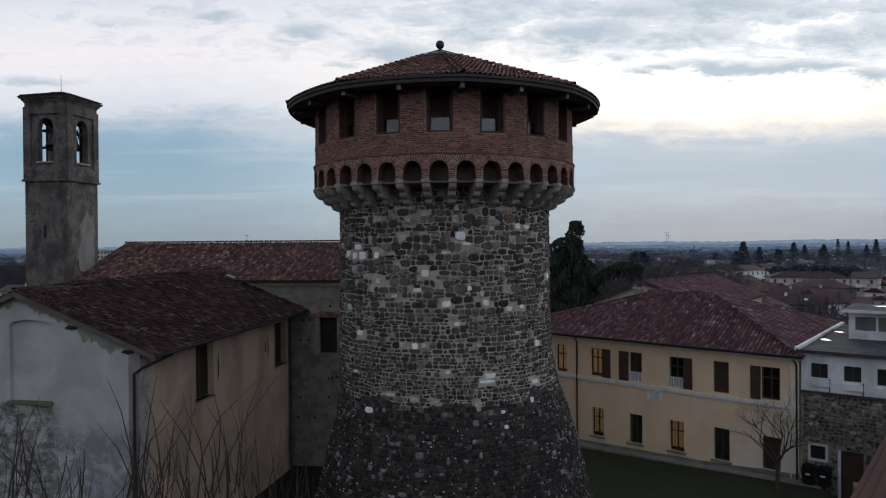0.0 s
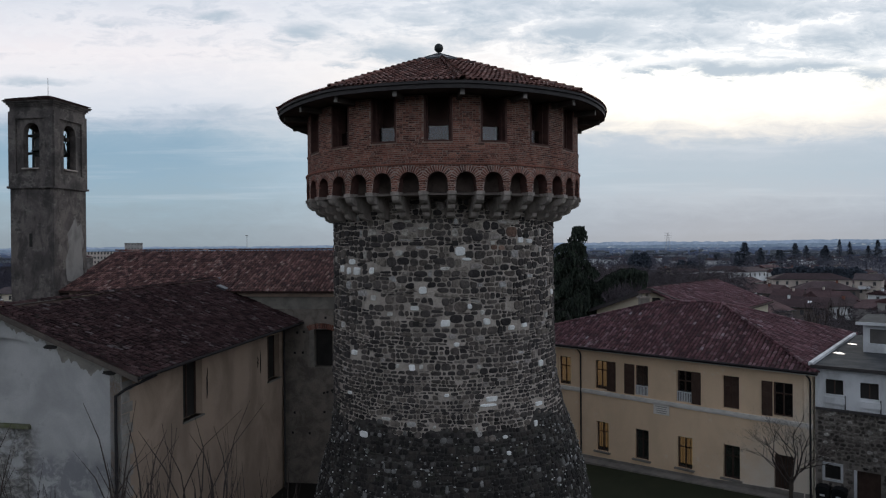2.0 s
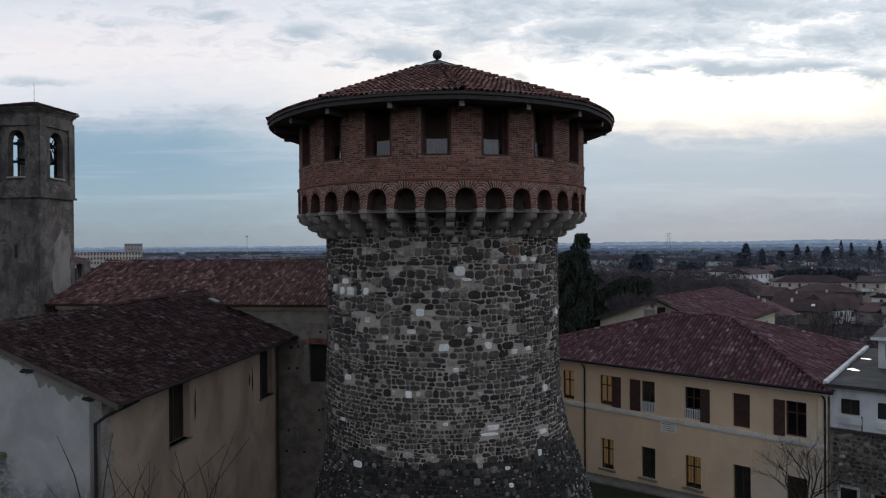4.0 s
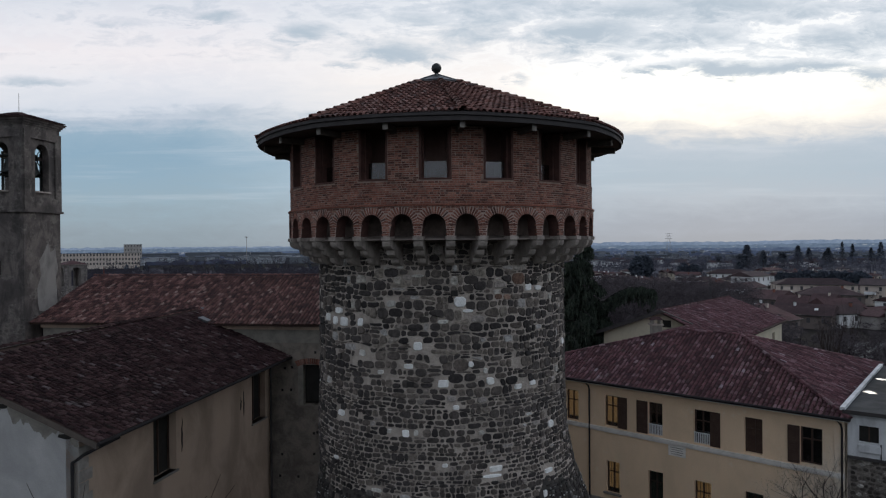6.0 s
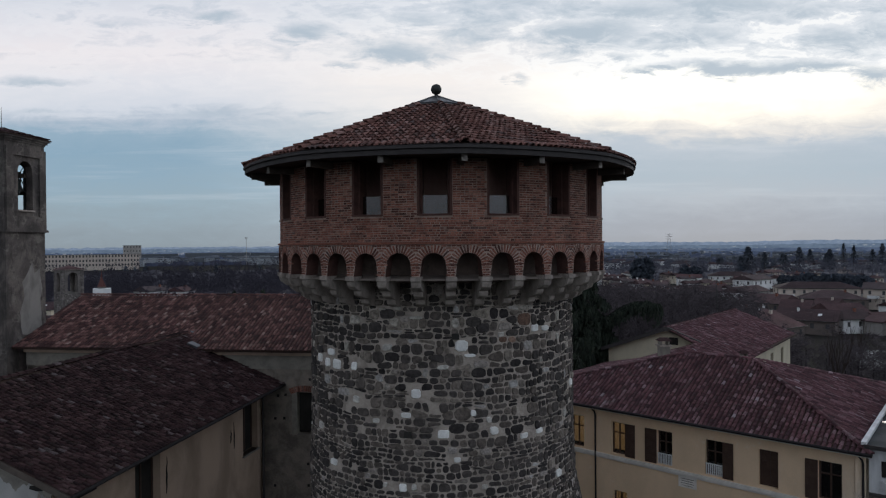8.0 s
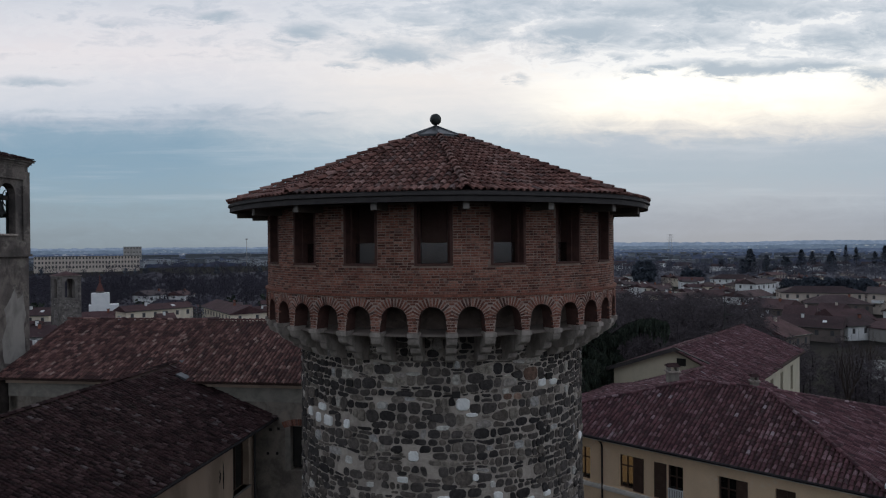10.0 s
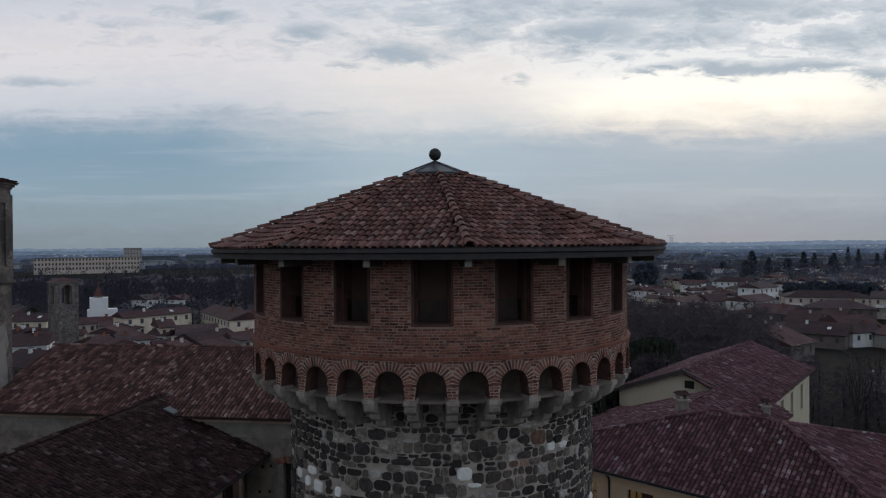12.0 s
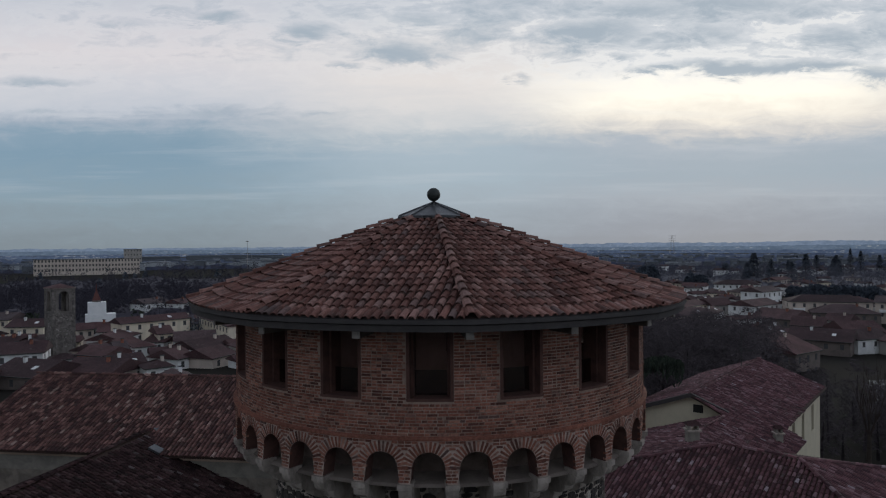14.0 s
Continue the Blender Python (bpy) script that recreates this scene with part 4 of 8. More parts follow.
def brickwork():
    rng = random.Random(8)
    g, single = Geo(), 0
    sizes = (0.238, 0.112, 0.225)
    forms = [brick_box(w2, 0.07, 0.055) for w2 in sizes]
    meshes = [Geo().add(*fm).mesh("brick", brick_one) for fm in forms]
    r = DRUM_R

    def lay(a0, a1, z):
        nonlocal single
        a = a0
        while a < a1 - 0.012:
            kind = rng.choice((0, 1, 1, 2))
            ln = sizes[kind]
            scale = 1.0
            if (a1 - a) * r < ln + 0.06:
                scale = ((a1 - a) * r - 0.004) / ln
                if scale < 0.25:
                    break
            am = a + ln * scale / 2 / r
            a += (ln * scale + 0.018) / r
            m = at_ring(am, r + rng.uniform(-0.007, 0.008), z + rng.uniform(-0.003, 0.003)) @ Matrix.Diagonal((scale, 1, 1, 1))
            front = math.remainder(am, 2 * math.pi)
            if abs(front) < radians(36) and z < 19.4 and single < 290:
                part("brick", meshes[kind], None, drum).matrix_basis = m
                single += 1
            else:
                v, f = forms[kind]
                g.add([m @ Vector(p) for p in v], f)

    z = 18.67
    while z < HEAD - 0.03:
        if z < SILL - 0.05:
            off = rng.uniform(0, 0.04)
            lay(off, off + 2 * math.pi - 0.003, z)
        else:
            for i in range(18):
                lay(WIN0 + i * WIN + WHALF + 0.002, WIN0 + (i + 1) * WIN - WHALF - 0.002, z)
        z += 0.0745
    part("brick_facing", g, brick_many, drum, "weathered red bricks with pale joints", kind="stuff")


# inner floor and dark timber ceiling
part("loft_floor", Geo().lathe([(0.01, 19.0), (5.6, 19.0), (5.6, 18.9), (0.01, 18.9)], 48), dark_wood, tower, "dark boarded floor")
part("post", Geo().tube([Vector((0, 0, 19.0)), Vector((0, 0, 23.6))], [0.18, 0.18], 8), dark_wood, tower, "central timber post")

# the nine-sided roof, whose eaves bulge a little between the hips
EAVE_R, EAVE_Z, PEAK_Z, BULGE = 7.48, 21.44, 24.18, 0.31
SIDES = 9
apex = Vector((-0.15, -0.58, PEAK_Z))
corners = [polar(HIP + i * radians(40), EAVE_R, EAVE_Z) for i in range(SIDES)]


def facet(i):
    """The frame of a roof slope, with its origin at the middle of the eave, the eave's half length and the slope's length."""
    a, b = corners[i], corners[(i + 1) % SIDES]
    m = slope_frame(a, b, apex)
    half2 = (b - a).length / 2
    m = m @ Matrix.Translation((half2, 0, 0))
    top = m.inverted() @ apex
    return m, half2, top.x, top.y


def eave_bow(x, half2):
    return -BULGE * (1 - (x / half2) ** 2)


shell, rim, under = Geo(), [], []
for i in range(SIDES):
    m, half2, tx, ty = facet(i)
    edge = [(half2 * (2 * j / 8 - 1)) for j in range(9)]
    pts = [m @ Vector((x, eave_bow(x, half2), -eave_bow(x, half2) * 0.36)) for x in edge]
    line = [m @ Vector((x, 0, 0)) for x in edge]
    faces = [(j, j + 1, 10 + j, 9 + j) for j in range(8)] + [(9 + j, 10 + j, 18) for j in range(8)]
    shell.add(pts + line + [apex], faces)
    shell.add([p - Vector((0, 0, 0.1)) for p in pts + line + [apex]], [f[::-1] for f in faces])
    shell.add(pts + [p - Vector((0, 0, 0.1)) for p in pts], [(j + 1, j, 9 + j, 10 + j) for j in range(8)])
    rim += pts[:-1]
tower_roof = part("roof", shell.weld(), tile_bed, tower, "nine-sided roof of terracotta tiles")
g = Geo()
K = len(rim)
for p in rim:
    out = Vector((p.x, p.y, 0)).normalized()
    for d, z in ((0.02, EAVE_Z + 0.02), (0.08, EAVE_Z - 0.02), (0.09, EAVE_Z - 0.10), (0.03, EAVE_Z - 0.13), (0.03, EAVE_Z - 0.27), (-0.06, EAVE_Z - 0.27), (-0.06, EAVE_Z - 0.02)):
        q = p + out * d
        g.v.append((q.x, q.y, z))
g.f = [(7 * i + j, 7 * i + (j + 1) % 7, 7 * ((i + 1) % K) + (j + 1) % 7, 7 * ((i + 1) % K) + j) for i in range(K) for j in range(7)]
part("fascia", g, gutter_metal, tower_roof, "dark metal gutter and fascia")
g = Geo()
for p in rim:
    d = Vector((p.x, p.y, 0))
    for q, z in ((d - d.normalized() * 0.03, 21.20), (d.normalized() * 5.5, 21.27)):
        g.v.append((q.x, q.y, z))
g.f = [(2 * i, 2 * i + 1, 2 * ((i + 1) % K) + 1, 2 * ((i + 1) % K)) for i in range(K)]
part("soffit", g, dark_wood, tower_roof, "dark boarded soffit")
beam = Geo().box(Matrix.Translation((0, 6.4, 21.09)), 0.17, 1.5, 0.21).mesh("beam", dark_wood)
tip = Geo().box(Matrix.Translation((0, 7.155, 21.09)), 0.175, 0.03, 0.215).mesh("beam_tip", beam_end)
for i in range(18):
    b = part("beam", beam, None, tower_roof)
    b.matrix_basis = at_ring(HIP + i * WIN, 0.1 if i % 2 == 0 else 0.0, 0)
    part("beam_tip", tip, None, b, "grey weathered beam end")


def tower_tiles():
    rng = random.Random(4)
    g, single = Geo(), 0
    tv, tf = cover_tile(0.43, 0.092, 0.074, 0.04)
    me = Geo().add(tv, tf).mesh("tile", tile_one)
    pitch, row = 0.205, 0.355
    for i in range(SIDES):
        m0, half2, tx, ty = facet(i)
        cols = int(2 * half2 / pitch)
        for c in range(cols):
            x = (c + 0.5) * pitch - cols * pitch / 2
            side = (half2 + x) / (half2 + tx) if x < tx else (half2 - x) / (half2 - tx)
            low, off = eave_bow(x, half2) - 0.07, rng.uniform(-0.02, 0.02)
            for r in range(int(ty / row) + 1):
                y = low + r * row + (off if r else 0.0)
                if y + row * 0.4 > side * ty:
                    break
                m = m0 @ Matrix.Translation((x + rng.uniform(-0.01, 0.01), y, rng.uniform(0, 0.012) + max(-y, 0) * 0.34)) @ Matrix.Rotation(rng.uniform(-0.04, 0.04), 4, "Z")
                if i in (0, 8) and r < 7 and abs(x) < 2.3 and single < 290:
                    part("tile", me, None, tower_roof).matrix_basis = m
                    single += 1
                else:
                    g.add([m @ Vector(p) for p in tv], tf)
    part("tile_covering", g, tile_many, tower_roof, "terracotta cover tiles with lichen", kind="stuff")
    hv, hf = cover_tile(0.46, 0.125, 0.10, 0.05)
    hm = Geo().add(hv, hf).mesh("hip_tile", tile_one)
    for c in corners:
        y = (apex - c).normalized()
        x = y.cross(Vector((0, 0, 1))).normalized()
        z = x.cross(y)
        for j in range(int(((apex - c).length - 0.9) / 0.40)):
            m = Matrix(((x.x, y.x, z.x, 0), (x.y, y.y, z.y, 0), (x.z, y.z, z.z, 0), (0, 0, 0, 1)))
            m.translation = c + y * (j * 0.40 - 0.08) + z * 0.075 + x * rng.uniform(-0.015, 0.015)
            part("hip_tile", hm, None, tower_roof).matrix_basis = m


# metal cap with standing seams, stem and ball
centre = Vector((apex.x, apex.y, 0))
cap_ring = [polar(HIP + i * radians(40), 1.12, 23.90) + centre for i in range(9)]
tip_z = Vector((apex.x, apex.y, 24.34))
cap = Geo().add(cap_ring + [tip_z] + [p - Vector((0, 0, 0.07)) for p in cap_ring], [(i, (i + 1) % 9, 9) for i in range(9)] + [(i, 10 + i, 10 + (i + 1) % 9, (i + 1) % 9) for i in range(9)])
cap = part("metal_cap", cap, lead, tower_roof, "small grey metal cap with raised seams")
for p in cap_ring:
    part("seam", Geo().tube([p + Vector((0, 0, 0.02)), tip_z + Vector((0, 0, 0.02))], [0.022, 0.022], 5), lead, cap)
part("rim_roll", Geo().tube([p + Vector((0, 0, -0.02)) for p in cap_ring + cap_ring[:1]], [0.03] * 10, 6), lead, cap)
finial = thing("ball_finial", (apex.x + 0.206, apex.y + 0.584, 24.28), "dark metal ball finial on the roof peak", "finial")
part("stem", Geo().tube([Vector((0, 0, -0.02)), Vector((0, 0, 0.16))], [0.05, 0.035], 8), iron, finial)
ball = Geo().lathe([(0.21 * math.sin(math.pi * i / 12), 0.30 - 0.21 * math.cos(math.pi * i / 12)) for i in range(13)], 20)
part("ball", ball, iron, finial, smooth=True)


# ---------- plastered hall with a gable, west of the tower ----------
E0, E1 = Vector((-12.2, -4.0, 10.22)), Vector((-9.1, 12.95, 10.58))
U = Vector((E1.x - E0.x, E1.y - E0.y, 0)).normalized()
V = Vector((-U.y, U.x, 0))
hall = thing("gabled_hall", (-16, 5, 0), "old plastered hall with a weathered tile roof", "house")
foot0 = E0 + V * 0.98 + U * 0.3
LEN = 15.85
HALL_W = 12.1
side = wall_frame((foot0.x, foot0.y, 0), U)
hall_side = Geo()
HALL_WIN = [(4.47, 6.17, 7.1, 9.95), (13.6, 15.3, 7.2, 9.95)]
pierced(hall_side, side, LEN, 0, 10.45, 0.55, HALL_WIN)
piece("side_wall", hall_side, bare_plaster, hall, "bare brown plastered long wall")
piece("wall_head", Geo().add([side @ Vector((x, y, z)) for y in (0, -0.5) for x, z in ((0, 10.44), (LEN, 10.44), (LEN, 10.82))], [(0, 1, 2), (5, 4, 3), (0, 3, 4, 1), (1, 4, 5, 2), (2, 5, 3, 0)]), bare_plaster, hall)
fr = wall_frame((foot0.x, foot0.y, 0), V)
NICHE_L, NICHE_R, NICHE_SILL, NICHE_SPRING, NICHE_RISE = 6.59, 4.38, 7.95, 11.36, 0.27


def verge_z(x):
    """The top of the gable wall at a distance from its corner."""
    return 10.10 + 0.386 * (min(x, HALL_W - x) + 0.98)


def gable_with_niche():
    """The gable wall, with a shallow blind niche under a low arch."""
    g, deep, n2 = Geo(), 0.17, 14
    mid = [NICHE_R + (NICHE_L - NICHE_R) * i / n2 for i in range(n2 + 1)]
    c, half2 = (NICHE_L + NICHE_R) / 2, (NICHE_L - NICHE_R) / 2
    arc = [NICHE_SPRING + NICHE_RISE * math.sqrt(max(1 - ((x - c) / half2) ** 2, 0)) for x in mid]

    def quad(*p):
        g.add([fr @ Vector(q) for q in p], [(0, 1, 2, 3)])

    edges = [0.0, NICHE_R] + mid[1:] + [HALL_W]
    for i in range(len(edges) - 1):
        x0, x1 = edges[i], edges[i + 1]
        if NICHE_R <= x0 < NICHE_L:
            j = i - 1
            quad((x0, 0, 0), (x0, 0, NICHE_SILL), (x1, 0, NICHE_SILL), (x1, 0, 0))
            quad((x0, 0, arc[j]), (x0, 0, verge_z(x0)), (x1, 0, verge_z(x1)), (x1, 0, arc[j + 1]))
            quad((x0, 0, arc[j]), (x1, 0, arc[j + 1]), (x1, deep, arc[j + 1]), (x0, deep, arc[j]))
            quad((x0, deep, NICHE_SILL), (x0, deep, arc[j]), (x1, deep, arc[j + 1]), (x1, deep, NICHE_SILL))
        elif x1 == HALL_W:
            p = HALL_W / 2
            if x0 < p:
                quad((x0, 0, 0), (x0, 0, verge_z(x0)), (p, 0, verge_z(p)), (p, 0, 0))
                x0 = p
            quad((x0, 0, 0), (x0, 0, verge_z(x0)), (x1, 0, verge_z(x1)), (x1, 0, 0))
        else:
            quad((x0, 0, 0), (x0, 0, verge_z(x0)), (x1, 0, verge_z(x1)), (x1, 0, 0))
    for x in (NICHE_R, NICHE_L):
        quad((x, 0, NICHE_SILL), (x, deep, NICHE_SILL), (x, deep, NICHE_SPRING), (x, 0, NICHE_SPRING))
    back = [(0, 0), (HALL_W, 0), (HALL_W, verge_z(HALL_W)), (HALL_W / 2, verge_z(HALL_W / 2)), (0, verge_z(0))]
    g.add([fr @ Vector((x, 0.5, z)) for x, z in back], [(4, 3, 2, 1, 0)])
    return g


def mouldy_plaster():
    """Pale plaster, damp and fallen to the stone under the niche and low on the wall."""
    m, n = material("mouldy_gable_plaster")
    p = where(n)
    z = n.add("ShaderNodeSeparateXYZ", Vector=p).outputs[2]
    s = n.vmath("DOT_PRODUCT", n.vmath("SUBTRACT", p, tuple(foot0)), tuple(V))
    soft = n.noise(p, 0.5, 6.0, 0.6, 0.4)
    rag = n.noise(p, 1.7, 8.0, 0.68, 0.5)
    small = n.noise(p, 20.0, 5.0, 0.6)
    col = n.mix(n.step(soft, 0.35, 0.68), (0.47, 0.462, 0.455), (0.34, 0.336, 0.332))
    col = n.mix(n.step(n.noise(p, 2.6, 7.0, 0.7), 0.58, 0.70, 0.0, 0.4), col, (0.30, 0.295, 0.285))
    wave = n.math("ADD", z, n.math("MULTIPLY", n.math("SUBTRACT", soft, 0.5), 2.2))
    damp = n.math("MULTIPLY", n.step(wave, 7.2, 6.5), n.step(rag, 0.40, 0.56, 0.1, 0.9))
    col = n.mix(damp, col, (0.20, 0.20, 0.215))
    bare = n.math("MULTIPLY", n.math("MULTIPLY", n.step(z, 7.95, 7.75), n.step(s, 3.7, 4.6)), n.step(rag, 0.36, 0.55))
    stones = n.noise(n.vmath("MULTIPLY", p, (1.0, 1.0, 1.7)), 2.6, 5.0, 0.6, 0.8)
    col = n.mix(bare, col, n.ramp(stones, [(0.36, (0.085, 0.082, 0.078)), (0.5, (0.15, 0.143, 0.135)), (0.62, (0.31, 0.295, 0.275))]))
    finish(n, n.mix(n.step(small, 0.3, 0.7, 0.0, 0.15), col, (0.25, 0.24, 0.23)), 0.9, n.math("SUBTRACT", small, bare), 0.015)
    return m


gable_wall = piece("gable_wall", gable_with_niche(), mouldy_plaster(), hall, "pale peeling plaster gable wall with a blind niche")
piece("far_wall", Geo().box(side @ Matrix.Translation((LEN - 0.2, -HALL_W / 2, 5.3)), 0.4, HALL_W, 10.6), bare_plaster, hall)
piece("west_wall", Geo().box(side @ Matrix.Translation((LEN / 2, -HALL_W + 0.2, 5.3)), LEN, 0.4, 10.6), bare_plaster, hall)
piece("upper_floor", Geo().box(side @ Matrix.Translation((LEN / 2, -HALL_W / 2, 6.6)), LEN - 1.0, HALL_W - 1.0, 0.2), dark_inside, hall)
R0 = E0 + V * 7.03 + Vector((0, 0, 2.7))
R1 = Vector((-15.4, 14.8, 13.28))
W0, W1 = E0 + V * 14.06, E1 + V * 13.0 + U * 2.0
tiled_patch("tile_covering", E0, E1 + U * 0.1, R1, R0, old_tiles, hall, 0.19, 0.30, 21, 3.0, "uneven old clay tiles with moss")
tiled_patch("tile_covering", W1, W0, R0, R1, old_tiles, hall, 0.19, 0.30, 22, 2.2)
ridge_tiles(hall, R0, R1, old_tiles)
for a, b in ((E0, R0), (W0, R0)):
    low = Vector((0, 0, -0.02))
    piece("bargeboard", Geo().slab([a - U * 0.04 + low, b - U * 0.04 + low, b + U * 0.1 + low, a + U * 0.1 + low], 0.22), dark_wood, hall, "dark verge board")
piece("gutter", Geo().tube([E0 - V * 0.06 + Vector((0, 0, -0.06)), E1 - V * 0.06 + Vector((0, 0, -0.1))], [0.075, 0.075], 8), black_gutter, hall, "dark half-round eaves gutter")
c0 = foot0 - U * 0.09 + V * 0.22
piece("downpipe", Geo().tube([E0 - V * 0.05 + U * 1.2 + Vector((0, 0, -0.12)), foot0 - V * 0.1 + U * 0.1 + Vector((0, 0, -0.62)), c0 - V * 0.25 + Vector((0, 0, -0.72)), Vector((c0.x, c0.y, 9.35)), Vector((c0.x, c0.y, 9.1)), Vector((c0.x, c0.y, 0))], [0.06] * 6, 8), black_gutter, hall, "dark downpipe that bends round the corner")
quoin_stone = plain_mat("worn_quoin_stone", (0.36, 0.335, 0.31), (0.20, 0.185, 0.172), 1.6)
# corner quoins of bare stone below the pipe
for i in range(22):
    piece("quoin", Geo().box(side @ Matrix.Translation((0.22 + 0.1 * (i % 2), 0.004, 0.25 + i * 0.45)), 0.5 + 0.2 * (i % 2), 0.04, 0.42), quoin_stone, hall)
# window frames and dark casements
for s0, s1, z0, z1 in HALL_WIN:
    wn = piece("window", Geo().box(side @ Matrix.Translation(((s0 + s1) / 2, -0.42, (z0 + z1) / 2)), s1 - s0, 0.05, z1 - z0), dark_inside, hall, "tall dark window")
    for x in (s0 + 0.05, (s0 + s1) / 2, s1 - 0.05):
        piece("window_frame", Geo().box(side @ Matrix.Translation((x, -0.37, (z0 + z1) / 2)), 0.08, 0.06, z1 - z0), shutter_paint, hall)
    piece("window_sill", Geo().box(side @ Matrix.Translation(((s0 + s1) / 2, -0.1, z0 - 0.04)), s1 - s0 + 0.16, 0.4, 0.08), grey_plinth, hall)
    piece("lintel", Geo().box(side @ Matrix.Translation(((s0 + s1) / 2, 0.005, z1 + 0.1)), s1 - s0 + 0.3, 0.03, 0.18), bare_plaster, hall)
# wall cracks with a shape of their own
for s, z0, z1 in ((6.63, 7.75, 9.35), (12.6, 7.9, 9.35), (12.3, 8.3, 9.0)):
    g = Geo()
    rng = random.Random(int(s * 10))
    pts = [side @ Vector((s + rng.uniform(-0.05, 0.05), 0.012, z0 + (z1 - z0) * k / 6)) for k in range(7)]
    piece("crack", g.tube(pts, [0.01, 0.03, 0.04, 0.045, 0.03, 0.02, 0.008], 4), dark_inside, hall, "dark crack in the plaster")
moss = plain_mat("mossy_sill", (0.10, 0.11, 0.05), (0.16, 0.15, 0.12), 4.0)
piece("niche_sill", Geo().box(fr @ Matrix.Translation((5.485, -0.02, 7.88)), 2.3, 0.26, 0.15), moss, hall, "mossy stone sill")
for s, z in ((3.35, 11.3), (0.55, 10.28)):
    g = Geo()
    v, f = stone_form(random.Random(int(z * 7)))
    g.add([fr @ (Matrix.Translation((s, -0.003, z)) @ Vector((p[0] * 0.75, -p[1] * 0.01, p[2] * 0.22))) for p in v], f)
    piece("hole", g, dark_inside, hall, "dark hole under the eaves")
bare_patch = plain_mat("bare_grey_render", (0.27, 0.25, 0.22), (0.17, 0.155, 0.14), 1.6)
top_edge, low_edge = [], []
for i in range(241):
    x = 0.05 + 11.9 * i / 240
    edge = verge_z(x)
    top_edge.append((x, edge - 0.02))
    low_edge.append((x, edge - 0.42 - 0.26 * noise.noise((x * 1.1, 0, 2)) - 0.22 * noise.noise((x * 3.1, 5, 2)) - 0.14 * noise.noise((x * 8.7, 1, 2)) - 0.08 * noise.noise((x * 21.0, 4, 2)) - 0.35 * min(max((x - 0.9) / 0.4, 0), 1) * min(max((3.2 - x) / 0.5, 0), 1) - 0.25 * min(max((0.5 - x) / 0.3, 0), 1)))
strip = Geo().add([fr @ Vector((x, -0.006, z)) for x, z in top_edge + low_edge], [(i, i + 1, 242 + i, 241 + i) for i in range(240)])
piece("stain", strip, bare_patch, hall, "bare render under the verge")
# lead-covered hatch by the ridge
piece("roof_hatch", Geo().box(slope_frame(E0 + U * 10, E1, R1) @ Matrix.Translation((6.25, 5.62, 0.16)), 0.5, 0.65, 0.12), lead, hall, "pale metal roof hatch")
piece("flashing", Geo().slab([R1 + Vector((0.1, -0.2, 0.12)), R1 + Vector((0.5, 0.5, 0.1)), R1 + Vector((1.7, 0.0, -0.55)), R1 + Vector((1.3, -0.8, -0.5))], 0.06), lead, hall, "grey metal flashing")

# ---------- long church behind ----------
CD = Vector((-0.99297, 0.11840, 0))
CB = Vector((0.11840, 0.99297, 0))
CP = Vector((-8.5, 11.95, 0))
church = thing("church_nave", (-14, 18, 0), "long church nave with a red tile roof", "church")
ce0, ce1 = CP - CD * 8.0 + Vector((0, 0, 12.55)), CP + CD * 17.5 + Vector((0, 0, 12.55))
cr0, cr1 = ce0 + CB * 6.75 + Vector((0, 0, 2.58)), ce1 + CB * 6.75 + CD * 0.2 + Vector((0, 0, 2.58))
cb0, cb1 = ce0 + CB * 13.5, ce1 + CB * 13.5
tiled("tile_covering", [ce1, ce0, cr0, cr1], church_tiles, church, 0.23, 0.36, 31, 1.1, label="red clay tiles with pale joints")
tiled("tile_covering", [cb0, cb1, cr1, cr0], church_tiles, church, 0.23, 0.36, 32, 1.2)
ridge_tiles(church, cr1, cr0, church_tiles)
cw = wall_frame(tuple(CP + CB * 0.65 + CD * 17.0), -CD)
cwall = Geo()
pierced(cwall, cw, 24.8, 0, 12.4, 0.6, [(16.75, 18.3, 7.6, 10.05)])
piece("south_wall", cwall, rough_wall, church, "dark rubble wall with putlog holes")
piece("cornice", Geo().box(cw @ Matrix.Translation((12.4, 0.14, 12.3)), 24.8, 0.28, 0.2), bare_plaster, church, "pale plaster cornice")
piece("plaster_band", Geo().box(cw @ Matrix.Translation((12.4, 0.02, 11.78)), 24.8, 0.06, 0.8), bare_patch, church, "worn grey plaster band")
piece("north_wall", Geo().box(cw @ Matrix.Translation((12.4, -12.8, 6.2)), 24.8, 0.6, 12.4), rough_wall, church)
for x in (0.3, 24.5):
    g = Geo()
    prof = [(-13.0, 0), (0, 0), (0, 12.5), (-6.5, 14.95), (-13.0, 12.5)]
    prism(g, cw @ Matrix.Translation((x, 0, 0)), prof, 0.5)
    piece("gable_wall", g, rough_wall, church)
wn = piece("window", Geo().box(cw @ Matrix.Translation((17.66, -0.52, 8.85)), 1.25, 0.06, 2.4), dark_inside, church, "dark window in a worn recess")
piece("window_reveal", Geo().box(cw @ Matrix.Translation((16.9, -0.25, 8.82)), 0.3, 0.46, 2.42), bare_patch, church, "worn plaster reveal")
g = Geo()
for i in range(15):
    q = (i - 7) / 7
    m = cw @ Matrix.Translation((17.55 + 0.85 * q, 0.015, 10.28 - 0.16 * q * q)) @ Matrix.Rotation(0.5 * q, 4, "Y")
    g.box(m, 0.09, 0.07, 0.34)
piece("brick_arch", g, brick_many, church, "flat brick arch over the window")
rng = random.Random(3)
